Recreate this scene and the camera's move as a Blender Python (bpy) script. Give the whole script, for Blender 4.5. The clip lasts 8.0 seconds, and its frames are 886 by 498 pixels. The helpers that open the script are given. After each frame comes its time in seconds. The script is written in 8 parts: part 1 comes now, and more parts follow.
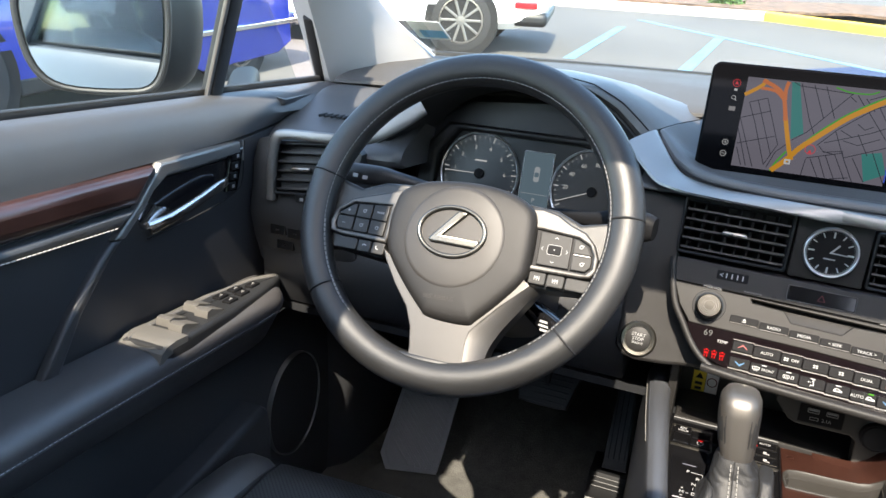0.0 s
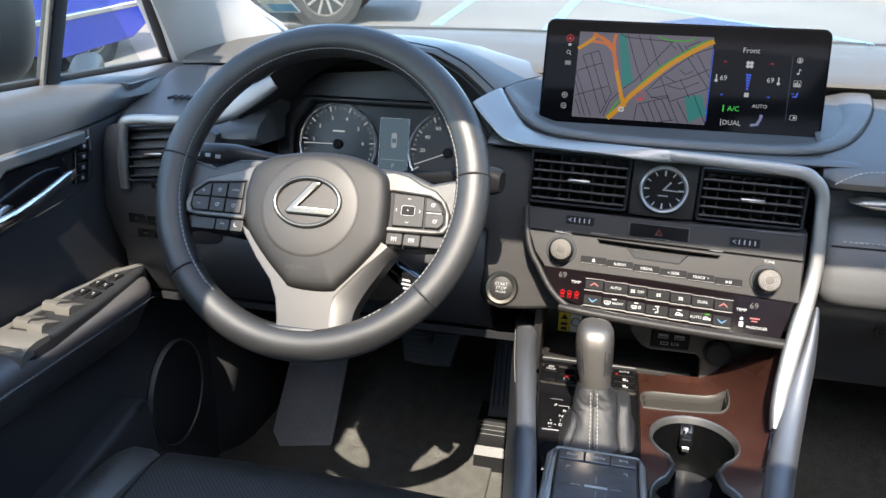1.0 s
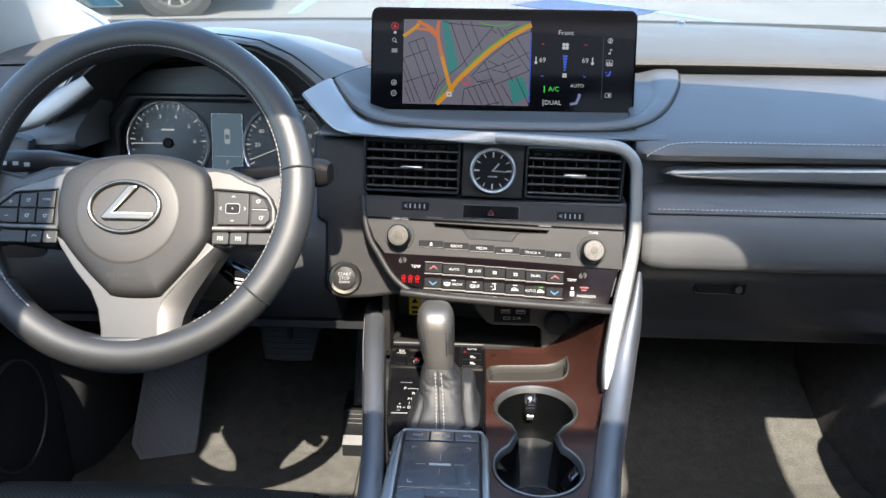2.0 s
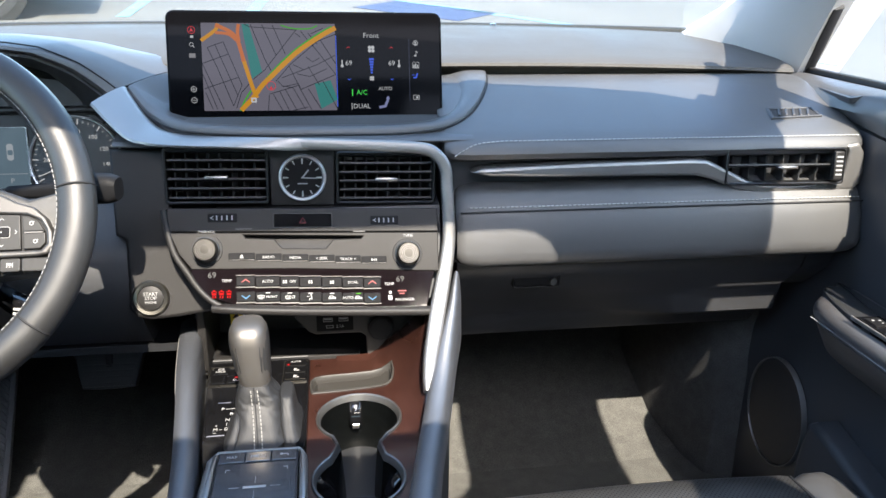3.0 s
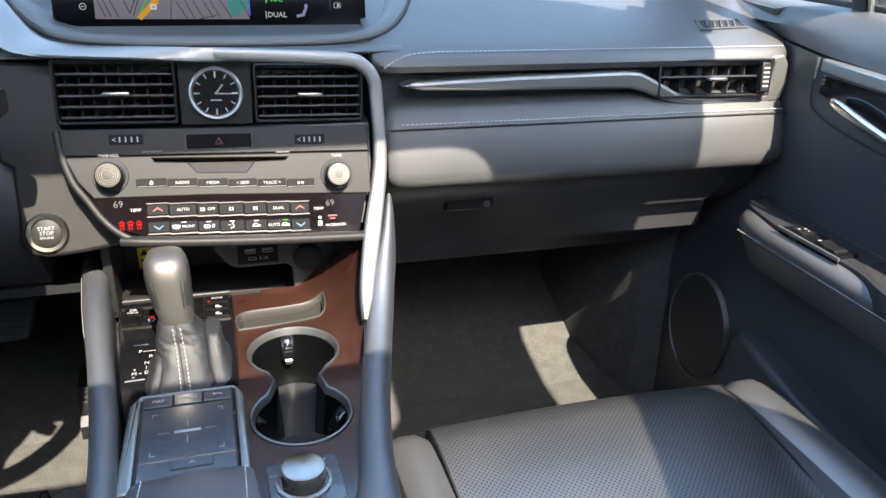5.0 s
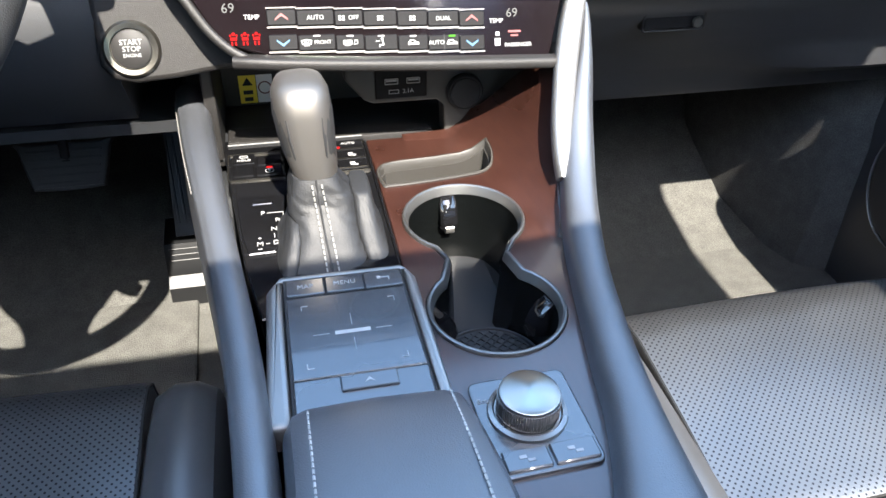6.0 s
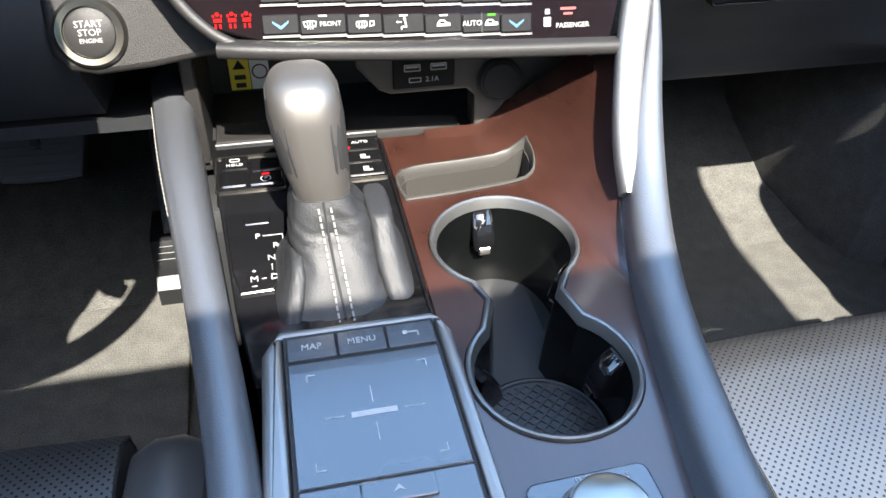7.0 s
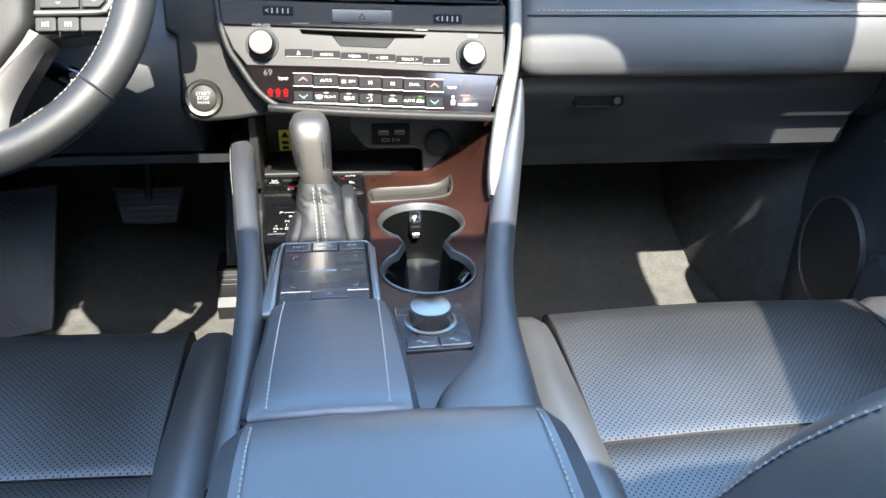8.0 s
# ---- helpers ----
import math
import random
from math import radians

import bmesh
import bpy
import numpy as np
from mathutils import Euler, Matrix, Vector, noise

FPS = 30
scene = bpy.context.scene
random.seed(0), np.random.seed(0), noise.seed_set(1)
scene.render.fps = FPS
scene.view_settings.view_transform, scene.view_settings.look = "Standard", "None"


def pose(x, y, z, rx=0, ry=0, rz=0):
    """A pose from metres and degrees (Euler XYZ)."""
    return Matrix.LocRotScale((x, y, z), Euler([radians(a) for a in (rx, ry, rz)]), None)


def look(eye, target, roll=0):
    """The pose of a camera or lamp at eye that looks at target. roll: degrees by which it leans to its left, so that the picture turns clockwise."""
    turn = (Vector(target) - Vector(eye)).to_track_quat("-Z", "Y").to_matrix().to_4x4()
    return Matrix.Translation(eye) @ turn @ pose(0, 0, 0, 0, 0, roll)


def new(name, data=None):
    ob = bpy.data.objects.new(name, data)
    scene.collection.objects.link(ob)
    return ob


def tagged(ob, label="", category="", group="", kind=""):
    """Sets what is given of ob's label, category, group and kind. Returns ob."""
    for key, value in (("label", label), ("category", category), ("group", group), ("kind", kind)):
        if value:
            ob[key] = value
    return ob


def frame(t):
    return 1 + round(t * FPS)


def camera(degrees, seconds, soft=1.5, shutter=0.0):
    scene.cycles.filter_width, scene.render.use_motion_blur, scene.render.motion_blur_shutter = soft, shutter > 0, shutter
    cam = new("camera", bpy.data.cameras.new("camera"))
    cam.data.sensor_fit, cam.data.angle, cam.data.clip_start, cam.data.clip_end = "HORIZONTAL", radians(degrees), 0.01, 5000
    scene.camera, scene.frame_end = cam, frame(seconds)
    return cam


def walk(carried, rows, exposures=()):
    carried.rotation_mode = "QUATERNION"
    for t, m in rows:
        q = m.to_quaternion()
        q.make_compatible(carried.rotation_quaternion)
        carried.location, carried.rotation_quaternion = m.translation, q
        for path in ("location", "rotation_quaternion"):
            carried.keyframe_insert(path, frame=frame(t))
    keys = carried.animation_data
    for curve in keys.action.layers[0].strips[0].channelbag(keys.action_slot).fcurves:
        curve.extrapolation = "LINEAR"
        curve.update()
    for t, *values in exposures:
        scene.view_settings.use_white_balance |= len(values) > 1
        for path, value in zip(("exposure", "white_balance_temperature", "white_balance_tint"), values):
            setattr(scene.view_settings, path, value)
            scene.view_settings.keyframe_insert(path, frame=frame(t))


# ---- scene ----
cam = camera(60.9, 8.0)
PATH = [
    (0, (-0.103, 0.035, 1.271), (-0.79, 1.806, 0.647), 4.2),
    (0.5, (-0.084, 0.025, 1.272), (-0.64, 1.831, 0.618), 2.6),
    (1, (-0.065, 0.021, 1.272), (-0.468, 1.858, 0.592), 1.4),
    (1.2, (-0.056, 0.02, 1.273), (-0.393, 1.866, 0.583), 1.0),
    (2.5, (0.011, 0.027, 1.278), (0.089, 1.895, 0.569), 0.5),
    (3, (0.037, 0.034, 1.277), (0.313, 1.887, 0.578), 0.8),
    (3.5, (0.062, 0.046, 1.271), (0.548, 1.864, 0.593), 1.2),
    (4, (0.087, 0.055, 1.262), (0.774, 1.819, 0.617), 1.5),
    (4.5, (0.1, 0.051, 1.263), (0.802, 1.796, 0.583), 1.7),
    (4.8, (0.06, 0.053, 1.261), (0.655, 1.805, 0.502), 1.9),
    (5, (0.002, 0.079, 1.235), (0.539, 1.817, 0.403), 2.1),
    (5.2, (-0.036, 0.107, 1.201), (0.448, 1.821, 0.289), 2.2),
    (6.3, (-0.075, 0.364, 1.115), (0.294, 1.886, -0.129), 1.8),
    (6.5, (-0.074, 0.397, 1.104), (0.297, 1.901, -0.162), 1.7),
    (7, (-0.07, 0.401, 1.105), (0.296, 1.909, -0.157), 1.7),
    (7.2, (-0.067, 0.349, 1.13), (0.284, 1.88, -0.107), 1.8),
    (7.5, (-0.059, 0.232, 1.167), (0.269, 1.835, 0.016), 1.8),
    (7.7, (-0.044, 0.149, 1.175), (0.255, 1.81, 0.102), 1.7),
    (8, (-0.024, 0.027, 1.161), (0.222, 1.783, 0.236), 1.5),
]
walk(cam, [(t, look(eye, target, roll)) for t, eye, target, roll in PATH],
     exposures=[(0, 3.48, 6800, 10), (1.0, 3.55, 6600, 10), (2.5, 3.68, 6500, 10), (3.5, 3.68, 6700, 10), (4.5, 3.65, 7000, 10), (5.2, 4.03, 6600, 10), (6.3, 4.33, 6300, 9), (7.0, 4.33, 6300, 9), (7.5, 4.23, 6250, 8), (8, 4.16, 6200, 7)])

# ---- light ----
SUN_WAY = Vector((-0.115, 0.89, -1.0)).normalized()      # the way the sunlight travels
sun_data = bpy.data.lights.new("sun", "SUN")
sun_data.energy, sun_data.angle, sun_data.color = 2.0, radians(0.5), (1.0, 0.915, 0.79)
sun = new("sun", sun_data)
sun.matrix_world = Matrix.Translation((0, -3, 6)) @ SUN_WAY.to_track_quat("-Z", "Y").to_matrix().to_4x4()

world = bpy.data.worlds.new("sky")
scene.world = world
world.use_nodes = True
wt = world.node_tree
sky = wt.nodes.new("ShaderNodeTexSky")
sky.sky_type, sky.sun_disc = "NISHITA", False
sky.sun_elevation = math.asin(-SUN_WAY.z)
sky.sun_rotation = math.atan2(-SUN_WAY.x, -SUN_WAY.y)
wt.links.new(sky.outputs[0], wt.nodes["Background"].inputs[0])
wt.nodes["Background"].inputs[1].default_value = 0.15
scene.view_settings.exposure = 3.1


# ---- helpers for meshes ----
BASE = {}


def part(name, bm, material, parent=None, label="", smooth=35):
    """Links a bmesh, given in world places, as one mesh object, under a thing or a part."""
    base = BASE.get(parent, Vector((0, 0, 0)))
    if parent is None and bm.verts:
        base = Vector([sum(c) / len(bm.verts) for c in zip(*(v.co for v in bm.verts))])
    bmesh.ops.recalc_face_normals(bm, faces=bm.faces)
    bmesh.ops.translate(bm, verts=bm.verts, vec=-base)
    for f in bm.faces:
        f.smooth = smooth > 0
    if smooth:
        lim = radians(smooth)
        for e in bm.edges:
            if len(e.link_faces) == 2 and e.calc_face_angle(0) > lim:
                e.smooth = False
    me = bpy.data.meshes.new(name)
    bm.to_mesh(me)
    bm.free()
    me.materials.append(material)
    ob = new(name, me)
    ob.parent = parent
    if parent is None:
        ob.location = base
    BASE[ob] = base
    return tagged(ob, label)


def thing(name, at, label, category, group="", kind=""):
    ob = new(name)
    ob.empty_display_size = 0.05
    ob.location = at
    BASE[ob] = Vector(at)
    return tagged(ob, label, category, group, kind)


def single(name, bm, material, label, category="", group="", kind="", smooth=35):
    return tagged(part(name, bm, material, None, label, smooth), label, category, group, kind)


def loft(rings, caps=True, closed=True, loop=False):
    """Skin over rings of equal length."""
    bm = bmesh.new()
    vs = [[bm.verts.new(p) for p in ring] for ring in rings]
    n = len(rings[0])
    pairs = list(zip(vs, vs[1:])) + ([(vs[-1], vs[0])] if loop else [])
    for a, b in pairs:
        for i in range(n if closed else n - 1):
            k = (i + 1) % n
            bm.faces.new((a[i], a[k], b[k], b[i]))
    if caps and closed and not loop:
        bm.faces.new(vs[0][::-1])
        bm.faces.new(vs[-1])
    return bm


def sheet(rows, thick):
    """An open skin of rows of points, given thickness."""
    bm = loft(rows, False, False)
    bmesh.ops.recalc_face_normals(bm, faces=bm.faces)
    bmesh.ops.solidify(bm, geom=bm.faces[:], thickness=thick)
    return bm


def crisp(bm, tol):
    """Keeps the flat faces along the axes flat beside their rounded edges."""
    bm.normal_update()
    for e in bm.edges:
        if len(e.link_faces) == 2:
            flat = [max(abs(c) for c in f.normal) > 1 - tol for f in e.link_faces]
            if flat[0] != flat[1]:
                e.smooth = False


def box(c, s, bev=0.002, seg=2, m=None):
    bm = bmesh.new()
    bmesh.ops.create_cube(bm, size=1.0, matrix=Matrix.Diagonal((*s, 1)))
    if bev:
        bmesh.ops.bevel(bm, geom=bm.edges[:], offset=bev, segments=seg, affect="EDGES", profile=0.5)
        crisp(bm, 1e-4)
    bmesh.ops.translate(bm, verts=bm.verts, vec=c)
    if m is not None:
        bm.transform(m)
    return bm


def prism(outline, z0, z1, m=None, bev=0.0, seg=2, holes=()):
    """A plate with the given outline (and holes) from z0 to z1, its upper rim rounded."""
    bm = bmesh.new()
    for ring in (outline, *holes):
        vs = [bm.verts.new((x, y, z0)) for x, y in ring]
        for a, b in zip(vs, vs[1:] + vs[:1]):
            bm.edges.new((a, b))
    if holes:
        bmesh.ops.triangle_fill(bm, use_beauty=True, edges=bm.edges[:])
    else:
        bm.faces.new(bm.verts[:])
    low = bm.faces[:]
    got = bmesh.ops.extrude_face_region(bm, geom=low)
    top = [v for v in got["geom"] if isinstance(v, bmesh.types.BMVert)]
    bmesh.ops.translate(bm, verts=top, vec=(0, 0, z1 - z0))
    bmesh.ops.recalc_face_normals(bm, faces=bm.faces)
    if bev:
        tops = set(top)
        rim = [e for e in bm.edges if e.verts[0] in tops and e.verts[1] in tops
               and len(e.link_faces) == 2 and e.calc_face_angle(0) > 1.0]
        bmesh.ops.bevel(bm, geom=rim, offset=bev, segments=seg, affect="EDGES", profile=0.5)
        bm.normal_update()
        for e in bm.edges:
            if len(e.link_faces) == 2 and (abs(e.link_faces[0].normal.z) > 0.9999) != (abs(e.link_faces[1].normal.z) > 0.9999):
                e.smooth = False
    if m is not None:
        bm.transform(m)
    return bm


def lathe(profile, seg=48, m=None):
    """A turned body from (radius, height) pairs."""
    rings = [[(r * math.cos(2 * math.pi * i / seg), r * math.sin(2 * math.pi * i / seg), z) for i in range(seg)] for r, z in profile]
    bm = loft(rings)
    if m is not None:
        bm.transform(m)
    return bm


def smooth_path(pts, n=8, closed=False):
    """Catmull-Rom through the points (tuples of any length)."""
    p = [np.array(q, float) for q in pts]
    out = []
    m = len(p)
    for i in range(m if closed else m - 1):
        a, b, c, d = (p[(i + k) % m] if closed else p[min(max(i + k, 0), m - 1)] for k in (-1, 0, 1, 2))
        for t in np.linspace(0, 1, n, endpoint=False):
            out.append(0.5 * (2 * b + (c - a) * t + (2 * a - 5 * b + 4 * c - d) * t * t + (3 * b - a - 3 * c + d) * t ** 3))
    if not closed:
        out.append(p[-1])
    return [tuple(float(v) for v in q) for q in out]


def sweep(pts, section, up=(0, 0, 1), closed=False):
    """A section of (across, up) pairs carried along a path; a point may hold two more numbers that scale the section."""
    rings = []
    n = len(pts)
    for i, q in enumerate(pts):
        p = Vector(q[:3])
        a = Vector(pts[(i - 1) % n if closed else max(i - 1, 0)][:3])
        b = Vector(pts[(i + 1) % n if closed else min(i + 1, n - 1)][:3])
        way = (b - a).normalized()
        side = way.cross(Vector(up)).normalized()
        top = side.cross(way)
        su, sv = (q[3], q[4]) if len(q) > 4 else (1, 1)
        rings.append([p + side * u * su + top * v * sv for u, v in section])
    return loft(rings, True, True, closed)


def rounded(w, h, r, n=4):
    """A rounded rectangle, as an outline."""
    out = []
    for cx, cy, a in ((w / 2 - r, h / 2 - r, 0), (r - w / 2, h / 2 - r, 90), (r - w / 2, r - h / 2, 180), (w / 2 - r, r - h / 2, 270)):
        for k in range(n + 1):
            t = radians(a + 90 * k / n)
            out.append((cx + r * math.cos(t), cy + r * math.sin(t)))
    return out


def ellipse(cx, cy, rx, ry, n=32, a0=0, a1=360):
    full = abs(a1 - a0) >= 360
    return [(cx + rx * math.cos(radians(a0 + (a1 - a0) * k / (n if full else n - 1))), cy + ry * math.sin(radians(a0 + (a1 - a0) * k / (n if full else n - 1)))) for k in range(n)]


def moved(outline, dx, dy):
    return [(x + dx, y + dy) for x, y in outline]


def circle(r, n=10):
    return [(r * math.cos(2 * math.pi * k / n), r * math.sin(2 * math.pi * k / n)) for k in range(n)]


def tube(pts, r, n=10, closed=False, up=(0, 0, 1)):
    return sweep(pts, circle(r, n), up, closed)


def join(*bms):
    out = bmesh.new()
    for b in bms:
        me = bpy.data.meshes.new("joint")
        b.to_mesh(me)
        b.free()
        out.from_mesh(me)
        bpy.data.meshes.remove(me)
    return out


def mirrored(bm):
    bm.transform(Matrix.Diagonal((-1, 1, 1, 1)))
    bmesh.ops.reverse_faces(bm, faces=bm.faces[:])
    return bm


def basis(o, right, up):
    """A matrix whose x is right, y is up (made square to it) and z comes out of the face."""
    r = Vector(right).normalized()
    n = r.cross(Vector(up)).normalized()
    u = n.cross(r)
    m = Matrix((r, u, n)).transposed().to_4x4()
    m.translation = o
    return m


def stitches(pts, step=0.006, size=0.0011, lift=0.0006, up=(0, 0, 1)):
    """A row of thread stitches along a path."""
    bm = bmesh.new()
    p = [Vector(q[:3]) for q in pts]
    left, upv = 0.0, Vector(up).normalized()
    for a, b in zip(p, p[1:]):
        d = (b - a).length
        if d < 1e-9:
            continue
        way = (b - a) / d
        at = step - left
        while at <= d:
            c = a + way * at + upv * lift
            side = way.cross(upv).normalized()
            h = way * step * 0.36
            ring = [side * size * 0.6, upv * size * 0.5, -side * size * 0.6, -upv * size * 0.5]
            v = [bm.verts.new(c + h * e + r) for e in (-1, 1) for r in ring]
            for k in range(4):
                bm.faces.new((v[k], v[(k + 1) % 4], v[4 + (k + 1) % 4], v[4 + k]))
            bm.faces.new(v[3::-1])
            bm.faces.new(v[4:])
            at += step
        left = (left + d) % step
    return bm


def writing(text, size, m, depth=0.0002, align="CENTER", stretch=1.0):
    """Letters as a mesh, in the plane of m."""
    cu = bpy.data.curves.new("letters", "FONT")
    cu.body, cu.size, cu.extrude, cu.align_x, cu.align_y = text, size, depth, align, "CENTER"
    cu.resolution_u = 2
    ob = bpy.data.objects.new("letters", cu)
    me = bpy.data.meshes.new_from_object(ob)
    bm = bmesh.new()
    bm.from_mesh(me)
    bpy.data.objects.remove(ob)
    bpy.data.curves.remove(cu)
    bpy.data.meshes.remove(me)
    bm.transform(m @ Matrix.Diagonal((stretch, 1, 1, 1)))
    return bm


def at(m, x, y, z=0.0):
    return m @ Matrix.Translation((x, y, z))


# ---- materials ----
def material(name, colour, rough=0.5, metal=0.0, spread=0.12, grain=400.0, bump=0.1, dist=0.0006, stain=6.0, coat=0.0, spec=0.5, sheen=0.0, fleck=0.0):
    """A surface with variation at two scales: fine relief, and broad stains in colour and gloss."""
    mat = bpy.data.materials.new(name)
    mat.use_nodes = True
    t = mat.node_tree
    b = t.nodes["Principled BSDF"]
    b.inputs["Metallic"].default_value = metal
    b.inputs["Coat Weight"].default_value = coat
    b.inputs["Specular IOR Level"].default_value = spec
    b.inputs["Sheen Weight"].default_value = sheen
    co = t.nodes.new("ShaderNodeTexCoord")
    broad = t.nodes.new("ShaderNodeTexNoise")
    broad.inputs["Scale"].default_value, broad.inputs["Detail"].default_value = stain, 5
    t.links.new(co.outputs["Object"], broad.inputs["Vector"])
    fine = t.nodes.new("ShaderNodeTexNoise")
    fine.inputs["Scale"].default_value, fine.inputs["Detail"].default_value = grain, 3
    t.links.new(co.outputs["Object"], fine.inputs["Vector"])
    ramp = t.nodes.new("ShaderNodeMapRange")
    ramp.inputs["From Min"].default_value, ramp.inputs["From Max"].default_value = 0.3, 0.7
    ramp.inputs["To Min"].default_value, ramp.inputs["To Max"].default_value = 1 - spread, 1 + spread
    t.links.new(broad.outputs[0], ramp.inputs[0])
    mix = t.nodes.new("ShaderNodeVectorMath")
    mix.operation = "SCALE"
    mix.inputs[0].default_value = colour
    t.links.new(ramp.outputs[0], mix.inputs["Scale"])
    t.links.new(mix.outputs[0], b.inputs["Base Color"])
    if fleck:
        fl = t.nodes.new("ShaderNodeMapRange")
        fl.inputs["From Min"].default_value, fl.inputs["From Max"].default_value = 0.36, 0.64
        fl.inputs["To Min"].default_value, fl.inputs["To Max"].default_value = 1 - fleck, 1 + fleck
        t.links.new(fine.outputs[0], fl.inputs[0])
        dot = t.nodes.new("ShaderNodeVectorMath")
        dot.operation = "SCALE"
        t.links.new(mix.outputs[0], dot.inputs[0])
        t.links.new(fl.outputs[0], dot.inputs["Scale"])
        t.links.new(dot.outputs[0], b.inputs["Base Color"])
    gloss = t.nodes.new("ShaderNodeMapRange")
    gloss.inputs["From Min"].default_value, gloss.inputs["From Max"].default_value = 0.3, 0.7
    gloss.inputs["To Min"].default_value, gloss.inputs["To Max"].default_value = max(rough - 0.06, 0.02), min(rough + 0.06, 1)
    t.links.new(broad.outputs[0], gloss.inputs[0])
    t.links.new(gloss.outputs[0], b.inputs["Roughness"])
    if bump:
        bp = t.nodes.new("ShaderNodeBump")
        bp.inputs["Strength"].default_value, bp.inputs["Distance"].default_value = bump, dist
        t.links.new(fine.outputs[0], bp.inputs["Height"])
        t.links.new(bp.outputs[0], b.inputs["Normal"])
    return mat


def leather(name, colour, rough, scale=650, bump=0.35, spread=0.1, spec=0.75, coat=0.0, ior=1.5):
    """Grained hide: small cells with creases between them."""
    mat = material(name, colour, rough, spread=spread, bump=0, stain=9, spec=spec, coat=coat)
    t = mat.node_tree
    t.nodes["Principled BSDF"].inputs["Coat Roughness"].default_value = 0.32
    t.nodes["Principled BSDF"].inputs["IOR"].default_value = ior
    co = next(n for n in t.nodes if n.type == "TEX_COORD")
    v = t.nodes.new("ShaderNodeTexVoronoi")
    v.feature = "DISTANCE_TO_EDGE"
    v.inputs["Scale"].default_value = scale
    t.links.new(co.outputs["Object"], v.inputs["Vector"])
    w = t.nodes.new("ShaderNodeTexNoise")
    w.inputs["Scale"].default_value, w.inputs["Detail"].default_value = 40, 4
    t.links.new(co.outputs["Object"], w.inputs["Vector"])
    lo = t.nodes.new("ShaderNodeMath")
    lo.operation = "MINIMUM"
    lo.inputs[1].default_value = 0.25
    t.links.new(v.outputs["Distance"], lo.inputs[0])
    add = t.nodes.new("ShaderNodeMath")
    add.operation = "ADD"
    t.links.new(lo.outputs[0], add.inputs[0])
    t.links.new(w.outputs[0], add.inputs[1])
    bp = t.nodes.new("ShaderNodeBump")
    bp.inputs["Strength"].default_value, bp.inputs["Distance"].default_value = bump, 0.0007
    t.links.new(add.outputs[0], bp.inputs["Height"])
    t.links.new(bp.outputs[0], t.nodes["Principled BSDF"].inputs["Normal"])
    return mat


def perforated(name, colour, rough, pitch=0.0045):
    """Leather with rows of punched holes, set in quincunx."""
    mat = leather(name, colour, rough, bump=0.2, coat=0.6, ior=1.6)
    t = mat.node_tree
    b = t.nodes["Principled BSDF"]
    co = next(n for n in t.nodes if n.type == "TEX_COORD")
    turn = t.nodes.new("ShaderNodeMapping")
    turn.inputs["Rotation"].default_value = (0, 0, radians(45))
    turn.inputs["Scale"].default_value = (1 / pitch, 1 / pitch, 0)
    t.links.new(co.outputs["Object"], turn.inputs[0])
    fr = t.nodes.new("ShaderNodeVectorMath")
    fr.operation = "FRACTION"
    t.links.new(turn.outputs[0], fr.inputs[0])
    off = t.nodes.new("ShaderNodeVectorMath")
    off.operation = "SUBTRACT"
    off.inputs[1].default_value = (0.5, 0.5, 0)
    t.links.new(fr.outputs[0], off.inputs[0])
    ln = t.nodes.new("ShaderNodeVectorMath")
    ln.operation = "LENGTH"
    t.links.new(off.outputs[0], ln.inputs[0])
    st = t.nodes.new("ShaderNodeMapRange")
    st.inputs["From Min"].default_value, st.inputs["From Max"].default_value = 0.17, 0.25
    st.inputs["To Min"].default_value = 0.05
    t.links.new(ln.outputs["Value"], st.inputs[0])
    old = b.inputs["Base Color"].links[0].from_socket
    mul = t.nodes.new("ShaderNodeVectorMath")
    mul.operation = "SCALE"
    t.links.new(old, mul.inputs[0])
    t.links.new(st.outputs[0], mul.inputs["Scale"])
    t.links.new(mul.outputs[0], b.inputs["Base Color"])
    oldn = b.inputs["Normal"].links[0].from_node
    bp = t.nodes.new("ShaderNodeBump")
    bp.inputs["Strength"].default_value, bp.inputs["Distance"].default_value = 0.25, 0.0005
    t.links.new(st.outputs[0], bp.inputs["Height"])
    t.links.new(oldn.outputs[0], bp.inputs["Normal"])
    t.links.new(bp.outputs[0], b.inputs["Normal"])
    sp = t.nodes.new("ShaderNodeMath")
    sp.operation = "MULTIPLY"
    sp.inputs[1].default_value = 1.0
    t.links.new(st.outputs[0], sp.inputs[0])
    t.links.new(sp.outputs[0], b.inputs["Specular IOR Level"])
    return mat


